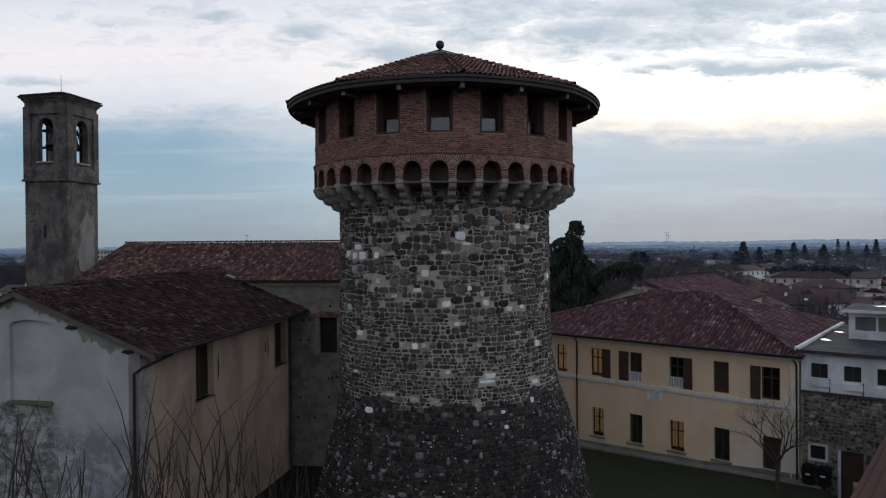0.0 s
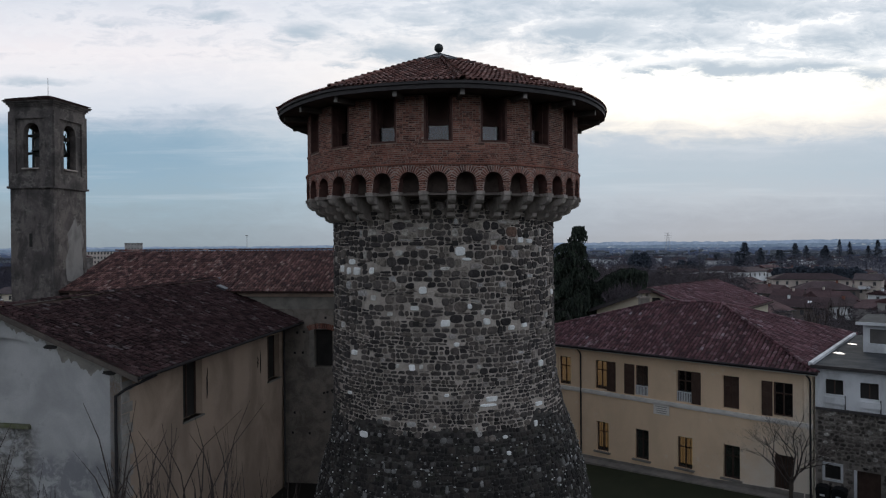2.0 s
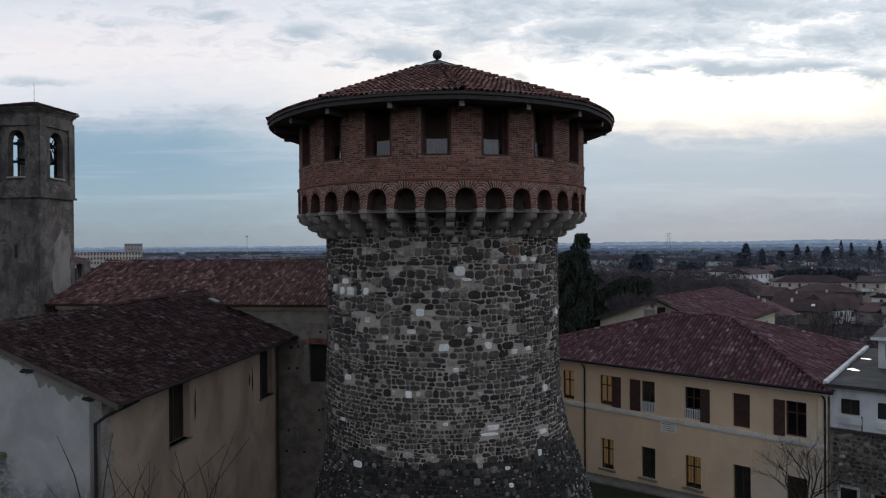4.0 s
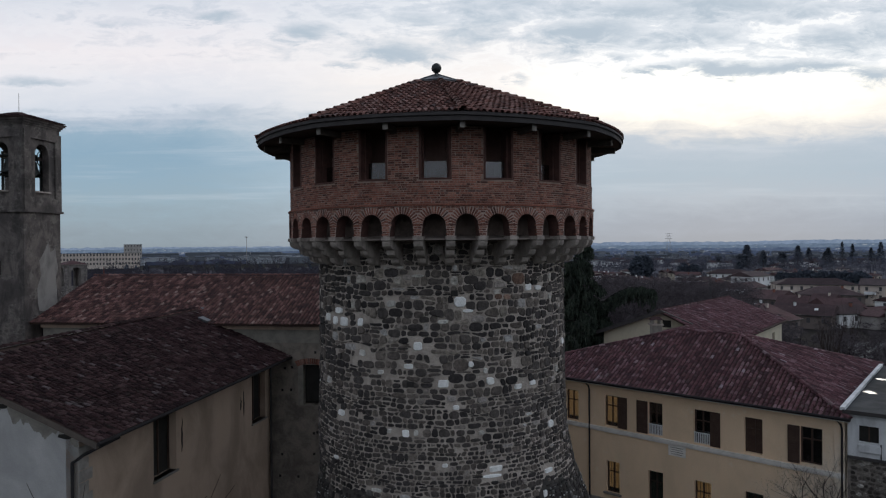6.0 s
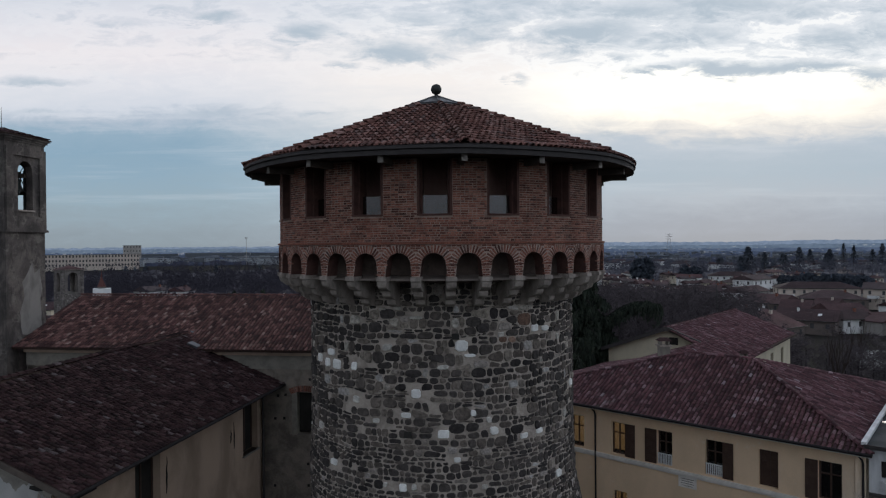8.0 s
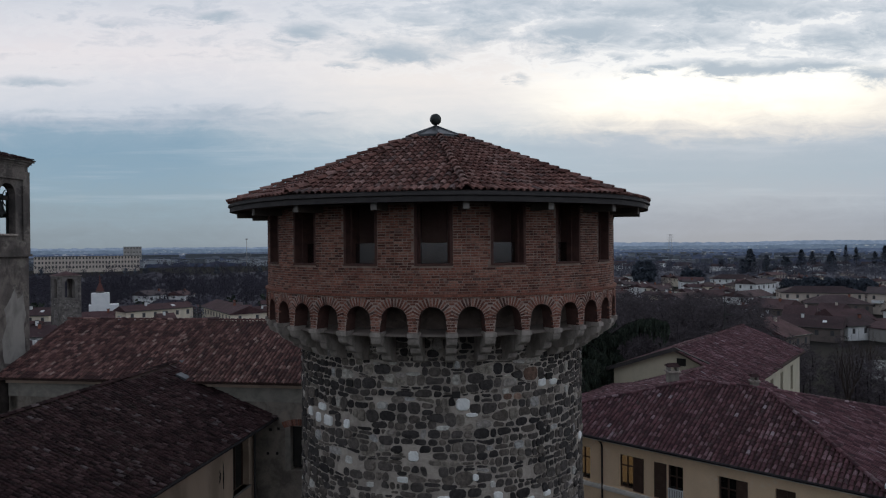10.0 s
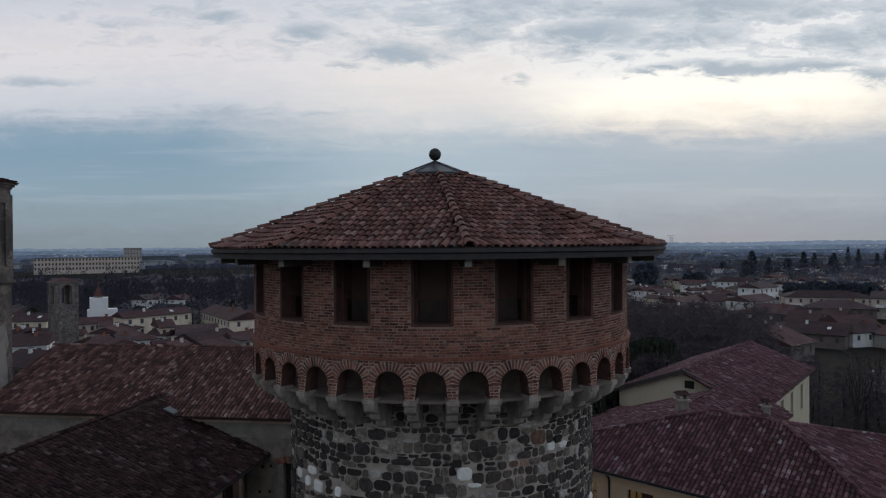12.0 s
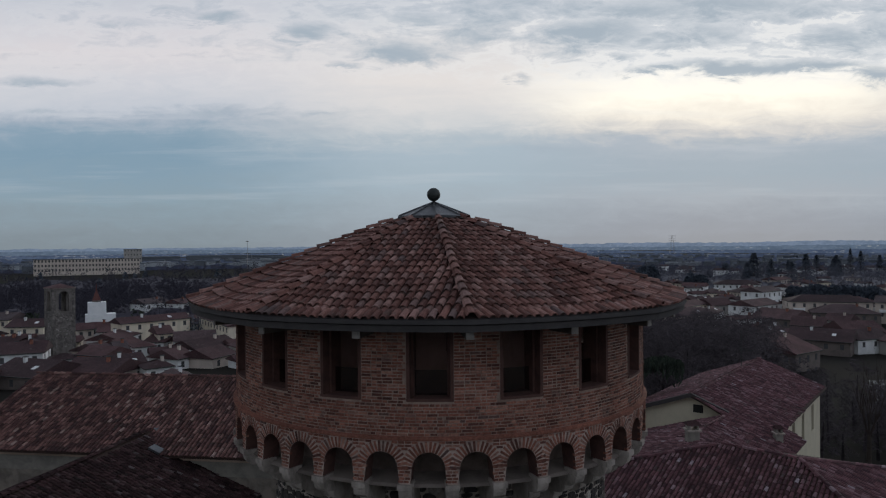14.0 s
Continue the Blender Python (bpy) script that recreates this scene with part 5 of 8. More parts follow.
for i in range(34):
    x, z = rng.uniform(15.3, 19.5), rng.choice((3.2, 4.6, 6.0, 7.3, 8.6, 9.9, 10.9)) + rng.uniform(-0.1, 0.1)
    if 16.5 < x < 18.6 and 7.3 < z < 10.7:
        continue
    piece("putlog_hole", Geo().box(cw @ Matrix.Translation((x, 0.0, z)), 0.14, 0.02, 0.15), dark_inside, church)
px = foot0 + U * LEN
piece("downpipe", Geo().tube([Vector((px.x + 0.12, px.y - 0.15, 10.3)), Vector((px.x + 0.12, px.y - 0.15, 0))], [0.06, 0.06], 8), gutter_metal, church, "dark downpipe in the corner")

# ---------- bell tower ----------
bell = thing("bell_tower", (-27.3, 15.3, 0), "square weathered bell tower with open belfry", "bell tower")
BD = Vector((-math.cos(radians(8)), math.sin(radians(8)), 0))
BB = Vector((math.sin(radians(8)), math.cos(radians(8)), 0))
MID = Vector((-25.68, 13.35, 0))
BC = MID + (BD + BB) * 1.85
bf = Matrix(((-BD.x, BB.x, 0, BC.x), (-BD.y, BB.y, 0, BC.y), (0, 0, 1, 0), (0, 0, 0, 1)))
S = 3.22
piece("body", Geo().box(bf @ Matrix.Translation((0, 0, 9.6)), S, S, 19.2), bell_wall, bell, "stained grey render over stone")
piece("string_course", Geo().box(bf @ Matrix.Translation((0, 0, 19.55)), S + 0.3, S + 0.3, 0.14), bell_wall, bell)


def arched_face(geo, m, width, z0, z1, half, spring, rise, sill, thick, depth=0.0):
    """A wall face with one arched opening right through it; x along, y outwards."""
    xs = [-width / 2] + [-half + 2 * half * i / 12 for i in range(13)] + [width / 2]
    for i in range(len(xs) - 1):
        a, b = xs[i], xs[i + 1]
        if i in (0, len(xs) - 2):
            geo.box(m @ Matrix.Translation(((a + b) / 2, -thick / 2, (z0 + z1) / 2)), b - a, thick, z1 - z0)
            continue
        geo.box(m @ Matrix.Translation(((a + b) / 2, -thick / 2, (z0 + sill) / 2)), b - a, thick, sill - z0)
        za, zb = [spring + rise * math.sqrt(max(1 - (x / half) ** 2, 0)) for x in (a, b)]
        v = [m @ Vector(p) for p in ((a, 0, za), (b, 0, zb), (b, 0, z1), (a, 0, z1), (a, -thick, za), (b, -thick, zb), (b, -thick, z1), (a, -thick, z1))]
        geo.add(v, [(0, 1, 2, 3), (7, 6, 5, 4), (4, 5, 1, 0), (3, 2, 6, 7)])
    return geo


belfry = Geo()
for q in range(4):
    m = bf @ Matrix.Rotation(q * math.pi / 2, 4, "Z") @ Matrix.Translation((0, -S / 2, 0)) @ Matrix.Diagonal((1, -1, 1, 1))
    arched_face(belfry, m, S - (0.9 if q % 2 else 0.0), 19.2, 25.0, 0.6, 23.25, 0.62, 20.85, 0.45)
piece("belfry", belfry, bell_wall, bell, "belfry storey with arched openings")
for q in range(4):
    m = bf @ Matrix.Rotation(q * math.pi / 2, 4, "Z") @ Matrix.Translation((0, -S / 2, 0)) @ Matrix.Diagonal((1, -1, 1, 1))
    for sx in (-1, 1):
        piece("pilaster", Geo().box(m @ Matrix.Translation((sx * (S / 2 - 0.26), 0.05, 22.1)), 0.54, 0.14, 5.1), bell_wall, bell)
    piece("frieze", Geo().box(m @ Matrix.Translation((0, 0.05, 24.4)), S - 1.06, 0.14, 0.5), bell_wall, bell)
    piece("apron", Geo().box(m @ Matrix.Translation((0, 0.05, 20.0)), S - 1.06, 0.14, 0.9), bell_wall, bell)
    piece("opening_sill", Geo().box(m @ Matrix.Translation((0, 0.03, 20.8)), 1.3, 0.2, 0.1), corbel_stone, bell)
piece("floor", Geo().box(bf @ Matrix.Translation((0, 0, 20.6)), S - 0.8, S - 0.8, 0.15), dark_wood, bell)
for i, (w2, z) in enumerate(((S + 0.12, 25.03), (S + 0.3, 25.15), (S + 0.52, 25.29))):
    piece("cornice", Geo().box(bf @ Matrix.Translation((0, 0, z)), w2, w2, 0.13), bell_wall, bell, "moulded stone cornice")
half = (S + 0.62) / 2
rc = [bf @ Vector((x * half, y * half, 25.38)) for x, y in ((-1, -1), (1, -1), (1, 1), (-1, 1))]
ap = bf @ Vector((0, 0, 25.95))
for i in range(4):
    tiled("tile_covering", [rc[i], rc[(i + 1) % 4], ap], old_tiles, bell, 0.23, 0.34, 40 + i, thick=0.06)
piece("lightning_rod", Geo().tube([ap, ap + Vector((0, 0, 1.3))], [0.02, 0.012], 5), iron, bell, "thin lightning rod")
piece("slit_window", Geo().box(bf @ Matrix.Translation((-0.1, -S / 2, 16.0)), 0.22, 0.04, 0.9), dark_inside, bell, "narrow dark slit")
g = Geo()
mm = bf @ Matrix.Translation((S / 2 + 0.006, 0.35, 0))
edge_pts = [(-0.75, 13.2), (-0.9, 14.6), (-0.55, 15.5), (-0.7, 16.4), (-0.3, 16.9), (0.1, 17.6), (0.35, 16.9), (0.75, 17.2), (0.95, 15.9), (0.8, 15.0), (0.95, 13.4), (0.3, 13.0)]
rag = []
for (a0, b0), (a1, b1) in zip(edge_pts, edge_pts[1:] + edge_pts[:1]):
    for q in (0, 0.33, 0.66):
        x, z = a0 + (a1 - a0) * q, b0 + (b1 - b0) * q
        rag.append((x + 0.12 * noise.noise((x * 5, z * 5, 1)), z + 0.12 * noise.noise((x * 5, z * 5, 4))))
g.add([mm @ Vector((0, x, z)) for x, z in rag], [tuple(range(len(rag)))])
piece("render_patch", g, pale_render, bell, "pale patch of newer render")


def church_bell(name, at, r):
    b = thing(name, at, "old bronze bell hung in the belfry", "bell", "bells in the belfry")
    prof = [(0.02, 0.0), (0.30 * r, -0.02 * r), (0.50 * r, -0.2 * r), (0.58 * r, -0.9 * r), (0.75 * r, -1.3 * r), (r, -1.6 * r), (0.9 * r, -1.6 * r), (0.5 * r, -0.9 * r)]
    part("bell_body", Geo().lathe(prof, 16), iron, b, smooth=True)
    part("yoke", Geo().box(Matrix.Translation((0, 0, 0.1)), 2.2 * r, 0.14, 0.22), dark_wood, b)
    part("clapper", Geo().tube([Vector((0, 0, -0.6 * r)), Vector((0, 0, -1.7 * r))], [0.03, 0.06], 6), iron, b)
    part("bell_wheel", Geo().lathe([(0.95 * r, -0.03), (1.0 * r, -0.03), (1.0 * r, 0.03), (0.95 * r, 0.03), (0.95 * r, -0.03)], 18), iron, b).matrix_basis = Matrix.Translation((1.15 * r, 0, 0.1)) @ Matrix.Rotation(math.pi / 2, 4, "Y")
    return b


church_bell("church_bell", bf @ Vector((0.0, -0.75, 23.0)), 0.60)
church_bell("church_bell", bf @ Vector((0.55, 0.45, 22.9)), 0.55)
for x, y in ((-0.55, -0.75), (0.5, -0.75), (0.8, -0.2), (0.8, 0.9), (-0.6, 0.6)):
    piece("bell_frame_post", Geo().tube([bf @ Vector((x, y, 20.6)), bf @ Vector((x, y, 23.4))], [0.09, 0.09], 6), iron, bell)
for z in (21.9, 23.1):
    for y in (-0.9, 0.0, 0.9):
        piece("bell_frame", Geo().tube([bf @ Vector((-1.2, y, z)), bf @ Vector((1.2, y, z + 0.05))], [0.09, 0.09], 6), iron, bell)

# ---------- yellow house east of the tower ----------
house = thing("yellow_house", (16, 14, 0), "two-storey yellow house with a hipped tile roof", "house")
FD = Vector((-0.743, 0.669, 0))
FI = Vector((0.669, 0.743, 0))
FP = Vector((21.5, 6.35, 0)) + FD * 0.85
fy = wall_frame(tuple(FP + FD * 21.5), -FD)
LONG = 21.5


def s2x(s):
    return LONG + 0.85 - s


UP = [(17.59, 16.62, 7.33, 5.32, 1), (14.66, 13.71, 7.35, 5.36, 1), (11.64, 10.70, 7.35, 5.36, 0), (8.76, 7.77, 7.35, 5.36, 0), (5.85, 4.87, 7.37, 5.39, 2), (2.96, 1.88, 7.36, 5.39, 0)]
LOW = [(14.56, 13.62, 3.08, 1.05, 1), (11.66, 10.68, 3.08, 1.08, 0), (8.74, 7.75, 3.12, 1.12, 1), (5.83, 4.84, 3.16, 1.12, 0), (2.90, 1.86, 3.16, 1.15, 2)]
SHUT = [(13.70, 13.05), (12.38, 11.66), (7.76, 7.18), None, (3.56, 2.97)]
holes = [(s2x(a), s2x(b), c, d) for a, b, d, c, k in UP + LOW]
fw = Geo()
pierced(fw, fy, LONG, -0.5, 8.25, 0.45, holes)
piece("facade", fw, yellow_paint, house, "yellow painted facade with stains")
plinth = Geo().add([fy @ Vector((x, y, z)) for y in (-0.02, 0.06) for x, z in ((0, -0.6), (LONG, -0.6), (LONG, 1.25), (LONG - 6, 0.85), (0, 0.32))],
                   [(4, 3, 2, 1, 0), (5, 6, 7, 8, 9), (4, 9, 8, 3), (3, 8, 7, 2), (0, 5, 9, 4), (2, 7, 6, 1)])
piece("plinth", plinth, grey_plinth, house, "bare grey plinth")
piece("string_course", Geo().box(fy @ Matrix.Translation((LONG / 2, 0.05, 5.14)), LONG, 0.12, 0.2), trim_paint, house, "pale string course")
piece("string_course", Geo().box(fy @ Matrix.Translation((LONG / 2, 0.03, 4.98)), LONG, 0.06, 0.08), trim_paint, house)
piece("eaves_moulding", Geo().box(fy @ Matrix.Translation((LONG / 2, 0.09, 8.08)), LONG, 0.18, 0.22), trim_paint, house, "pale eaves moulding")
piece("plaque", Geo().box(fy @ Matrix.Translation((s2x(9.78), 0.02, 4.62)), 1.06, 0.05, 0.62), trim_paint, house, "pale stone plaque")
for j in range(4):
    piece("plaque_line", Geo().box(fy @ Matrix.Translation((s2x(9.78), 0.048, 4.82 - j * 0.13)), 0.8 - 0.12 * (j % 2), 0.006, 0.035), grey_plinth, house)
RW = Vector((0.547, 0.837, 0))
RLEN = 18.6
rw = wall_frame(tuple(FP), RW)
piece("side_wall", Geo().box(rw @ Matrix.Translation((RLEN / 2, -0.225, 3.9)), RLEN, 0.45, 8.7), yellow_paint, house)
lf = FP + FD * LONG
piece("side_wall", Geo().box(wall_frame(tuple(lf + FI * 14), -FI) @ Matrix.Translation((7, -0.2, 3.9)), 14, 0.4, 8.7), yellow_paint, house)
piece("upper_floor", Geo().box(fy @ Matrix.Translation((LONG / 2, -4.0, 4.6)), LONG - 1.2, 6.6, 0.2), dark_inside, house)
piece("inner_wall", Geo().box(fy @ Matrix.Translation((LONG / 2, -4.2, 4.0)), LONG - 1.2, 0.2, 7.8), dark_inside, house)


curtain_cloth = plain_mat("greenish_curtain", (0.62, 0.70, 0.56), (0.42, 0.48, 0.38), 3.0)


def house_window(x0, x1, z0, z1, state, upper):
    wn = piece("window", Geo().box(fy @ Matrix.Translation(((x0 + x1) / 2, -0.26, (z0 + z1) / 2)), x1 - x0, 0.012, z1 - z0), glass_dark if state != 2 else shutter_paint, house,
               "closed brown shutters" if state == 2 else "dark glazed casement window")
    wn.visible_shadow = False
    for a, b, c, d in ((x0 + 0.04, x0 + 0.04, z0, z1), (x1 - 0.04, x1 - 0.04, z0, z1), ((x0 + x1) / 2, (x0 + x1) / 2, z0, z1)):
        hold2(part("frame", Geo().box(fy @ Matrix.Translation((a, -0.24, (c + d) / 2)), 0.08, 0.06, d - c), shutter_paint), wn)
    for z in (z0 + 0.04, z1 - 0.04, z0 + (z1 - z0) * 0.66):
        hold2(part("frame", Geo().box(fy @ Matrix.Translation(((x0 + x1) / 2, -0.235, z)), x1 - x0, 0.05, 0.07), shutter_paint), wn)
    if not upper:
        hold2(part("sill", Geo().box(fy @ Matrix.Translation(((x0 + x1) / 2, 0.06, z0 - 0.05)), x1 - x0 + 0.3, 0.22, 0.1), grey_plinth), wn)
        for j in range(5):
            hold2(part("bar", Geo().tube([fy @ Vector((x0 + (j + 1) * (x1 - x0) / 6, -0.12, z0)), fy @ Vector((x0 + (j + 1) * (x1 - x0) / 6, -0.12, z1))], [0.012, 0.012], 5), iron), wn)
    if state == 0 and not upper:
        hold2(part("curtain", Geo().box(fy @ Matrix.Translation(((x0 + x1) / 2, -0.36, (z0 + z1) / 2)), x1 - x0, 0.03, z1 - z0), curtain_cloth, None, "greenish net curtain"), wn)
    if state == 1:
        hold2(part("lit_room", Geo().box(fy @ Matrix.Translation(((x0 + x1) / 2, -0.75, (z0 + z1) / 2)), x1 - x0 + 0.7, 0.05, (z1 - z0) * 0.9), lamp_glow, None, "warm lamplight in the room"), wn)


def hold2(ob, parent):
    ob.parent = parent
    ob.matrix_parent_inverse = Matrix.Identity(4)
    return ob


for a, b, z1, z0, k in UP:
    house_window(s2x(a), s2x(b), z0, z1, k, True)
for a, b, z1, z0, k in LOW:
    house_window(s2x(a), s2x(b), z0, z1, k, False)
for sh in SHUT:
    if sh:
        x0, x1 = s2x(sh[0]), s2x(sh[1])
        leaf = piece("shutter", Geo().box(fy @ Matrix.Translation(((x0 + x1) / 2, 0.05, 6.35)), x1 - x0, 0.05, 2.02), shutter_paint, house, "brown louvred shutter folded open")
        for j in range(14):
            hold2(part("slat", Geo().box(fy @ Matrix.Translation(((x0 + x1) / 2, 0.08, 5.5 + j * 0.13)), x1 - x0 - 0.12, 0.02, 0.05), shutter_paint), leaf)
for a, b in ((11.64, 10.70), (8.76, 7.77)):
    for j in range(9):
        x = s2x(a) + 0.06 + j * (s2x(b) - s2x(a) - 0.12) / 8
        piece("baluster", Geo().box(fy @ Matrix.Translation((x, -0.05, 5.66)), 0.055, 0.03, 0.62), white_paint, house)
    piece("guard_rail", Geo().box(fy @ Matrix.Translation(((s2x(a) + s2x(b)) / 2, -0.05, 5.98)), s2x(b) - s2x(a), 0.05, 0.05), white_paint, house, "white window guard rail")
for s in (15.75, 0.95):
    x = s2x(s)
    piece("downpipe", Geo().tube([fy @ Vector((x - 0.4, 0.45, 8.25)), fy @ Vector((x - 0.05, 0.1, 7.8)), fy @ Vector((x, 0.08, 7.6)), fy @ Vector((x, 0.08, 0.2))], [0.055] * 4, 8), black_gutter, house, "dark downpipe")
# the hipped roof
ER = FP - FD * 0.35 - FI * 0.5 + Vector((0, 0, 8.2))
EL = FP + FD * 21.9 - FI * 0.5 + Vector((0, 0, 8.2))
YB = Vector((19.4, 15.8, 11.2))
YA = YB + FD * 4.2
EB = Vector((32.2, 21.8, 8.2))
ELB = EL + FI * 15
tiled("tile_covering", [EL, ER, YB, YA], house_tiles, house, 0.25, 0.36, 51, 1.0, label="brown clay tiles with lichen")
tiled("tile_covering", [ER, EB, YB], house_tiles, house, 0.25, 0.36, 52, 1.0)
tiled("tile_covering", [ELB, EL, YA], house_tiles, house, 0.25, 0.36, 53, 1.0)
piece("rear_slope", Geo().slab([EB, ELB, YA], 0.1), old_tiles, house)
piece("rear_slope", Geo().slab([EB, YA, YB], 0.1), old_tiles, house)
for a, b in ((ER, YB), (EB, YB), (EL, YA), (YA, YB)):
    ridge_tiles(house, a, b, house_tiles, 0.14)
piece("gutter", Geo().tube([EL - FI * 0.08, ER - FI * 0.08], [0.08, 0.08], 8), black_gutter, house, "dark eaves gutter")
piece("fascia", Geo().box(fy @ Matrix.Translation((LONG / 2, 0.36, 8.08)), LONG + 0.5, 0.08, 0.14), trim_paint, house)

# ---------- rear wing with a gable ----------
wing = thing("rear_wing", (24, 38, 0), "pale rear wing with a gabled tile roof", "house")
GP, GF = Vector((19.0, 31.6, 11.22)), Vector((32.3, 49.0, 11.05))
gd = Vector((GF.x - GP.x, GF.y - GP.y, 0)).normalized()
gp = Vector((gd.y, -gd.x, 0))


def on_wing(along, across, west=False):
    """A place on the wing's roof: metres back from the gable's peak, and down the slope from the ridge."""
    p = GP + gd * along + (gp if not west else -gp) * across
    return Vector((p.x, p.y, GP.z - 0.0078 * along - 0.375 * across))


GE, GL, GLF = on_wing(21.7, 6.0), on_wing(0, 6.0, True), on_wing(21.9, 6.0, True)
VALLEY, FORE = on_wing(-0.93, 2.84), on_wing(-8.05, 2.65)
tiled("tile_covering", [on_wing(-8.05, 7.6), on_wing(2.45, 7.6), on_wing(3.2, 6.1), GE, GF, GP, VALLEY, FORE], house_tiles, wing, 0.25, 0.38, 61, 1.4, label="patched brown clay tiles")
tiled("tile_covering", [GLF, GL, GP, GF], house_tiles, wing, 0.25, 0.38, 62, 1.4)
ridge_tiles(wing, GP, GF, house_tiles, 0.14)
ridge_tiles(wing, FORE, VALLEY, house_tiles, 0.13)
ins = gd * 0.5
g = Geo()
pts = [GL + ins + gp * 0.5 + Vector((0, 0, -0.02)), GP + ins + Vector((0, 0, -0.15)), on_wing(0.5, 5.5) + Vector((0, 0, -0.12))]
base = [Vector((p.x, p.y, -1)) for p in pts]
g.add(pts + base, [(0, 3, 4, 1), (1, 4, 5, 2)])
g.add([p + gd * 0.4 for p in pts + base], [(1, 4, 3, 0), (2, 5, 4, 1)])
piece("gable_wall", g, cream_paint, wing, "pale cream gable wall")
for end in (VALLEY + gd * 0.9, GL):
    a, b = GP + Vector((0, 0, 0.14)), end + Vector((0, 0, 0.14))
    piece("verge_board", Geo().slab([a - gd * 0.05, b - gd * 0.05, b + gd * 0.22, a + gd * 0.22], 0.34), gutter_metal, wing, "dark verge board")
qa, qb = on_wing(-7.5, 5.5), GE - ins - gp * 0.5
wf = wall_frame((qa.x, qa.y, -1), qb - qa)
piece("side_wall", pierced(Geo(), wf, (qb - qa).length, 0, 9.75, 0.4, [(s2, s2 + 1.1, 6.5, 8.9) for s2 in (16.1, 20.0, 24.4)]), cream_paint, wing, "pale cream side wall")
for x in (16.65, 20.55, 24.95):
    piece("window", Geo().box(wf @ Matrix.Translation((x, -0.2, 7.7)), 1.08, 0.05, 2.4), shutter_paint, wing, "closed brown shutters")
la, lb = GL + ins + gp * 0.5, GLF - ins + gp * 0.5
piece("side_wall", Geo().box(wall_frame((lb.x, lb.y, -1), la - lb) @ Matrix.Translation(((la - lb).length / 2, -0.2, 4.75)), (la - lb).length, 0.4, 9.5), cream_paint, wing)
piece("attic_window", Geo().box(wall_frame((pts[1].x, pts[1].y, 0), pts[2] - pts[1]) @ Matrix.Translation((0.45, 0.02, 10.1)), 0.75, 0.06, 0.62), dark_inside, wing, "small dark attic window")

ant = thing("television_antenna", on_wing(14.6, 0), "thin television antenna on a pole at the ridge", "antenna")
part("pole", Geo().tube([Vector((0, 0, -0.1)), Vector((0, 0, 3.6))], [0.035, 0.03], 6), iron, ant)
part("boom", Geo().tube([Vector((-0.15, 0, 1.75)), Vector((1.25, 0.3, 1.6))], [0.025, 0.02], 5), iron, ant)
for i in range(7):
    c = Vector((-0.1 + 0.21 * i, 0.045 * i, 1.75 - 0.022 * i))
    part("rod", Geo().tube([c + Vector((-0.08, 0.2, -0.24 + 0.02 * i)), c + Vector((0.08, -0.2, 0.24 - 0.02 * i))], [0.012, 0.012], 4), iron, ant)

link = thing("link_building", (16, 26, 0), "low linking wing under a tiled lean-to roof", "house")
KA, KB = VALLEY - gp * 7.6 - Vector((0, 0, 2.6)) + gd * 0.6, FORE - gp * 7.0 - Vector((0, 0, 2.45))
tiled("tile_covering", [KA, KB, FORE, VALLEY], house_tiles, link, 0.25, 0.36, 71, 1.2, label="brown clay tiles with lichen")
lw = [KA + gp * 0.5, KB + gp * 0.5 + gd * 0.4, FORE + gd * 0.4, VALLEY]
piece("wall", Geo().slab([(p.x, p.y, 7.3) for p in lw], 7.3), cream_paint, link)


def chimney(name, at, w2, h, parent_label):
    c = thing(name, at, parent_label, "chimney")
    part("chimney_shaft", Geo().box(Matrix.Translation((0, 0, h / 2)), w2, w2, h), bare_patch, c)
    part("coping", Geo().box(Matrix.Translation((0, 0, h + 0.05)), w2 + 0.2, w2 + 0.2, 0.1), corbel_stone, c)
    for i in (-1, 1):
        part("cowl_post", Geo().box(Matrix.Translation((i * (w2 / 2 - 0.08), 0, h + 0.25)), 0.14, w2 - 0.1, 0.3), bare_patch, c)
    part("cowl", Geo().add([Vector((x * (w2 / 2 + 0.12), y * (w2 / 2 + 0.12), h + 0.4)) for x, y in ((-1, -1), (1, -1), (1, 1), (-1, 1))] + [Vector((-w2 * 0.4, 0, h + 0.62)), Vector((w2 * 0.4, 0, h + 0.62))],
                                [(0, 1, 5, 4), (2, 3, 4, 5), (3, 0, 4), (1, 2, 5), (3, 2, 1, 0)]), old_tiles, c)
    return c


chimney("chimney", (15.61, 21.55, 10.3), 0.69, 0.93, "grey rendered chimney with a small tiled cowl")
chimney("chimney", (23.76, 27.4, 8.6), 0.5, 0.75, "grey rendered chimney with a small tiled cowl")

# ---------- white flat-roofed annex ----------
pane_grey = plain_mat("greyed_pane", (0.17, 0.155, 0.15), (0.11, 0.10, 0.098), 1.5, 0.4)
annex_bed = plain_mat("annex_wall_mortar", (0.27, 0.24, 0.218), (0.12, 0.108, 0.098), 2.5, fine=8)
annex_rubble = pieces_mat("annex_stones", [(0.0, (0.045, 0.040, 0.037)), (0.5, (0.105, 0.092, 0.083)), (0.8, (0.19, 0.17, 0.152)), (1.0, (0.38, 0.36, 0.335))], False, 7.0, 0.6)
annex = thing("white_annex", (25, 8, 0), "white flat-roofed annex on a rubble stone base", "house")
AD = Vector((0.8, -0.6, 0))
AP = Vector((21.5, 6.35, 0)) - AD * 0.7
af = wall_frame(tuple(AP), AD)
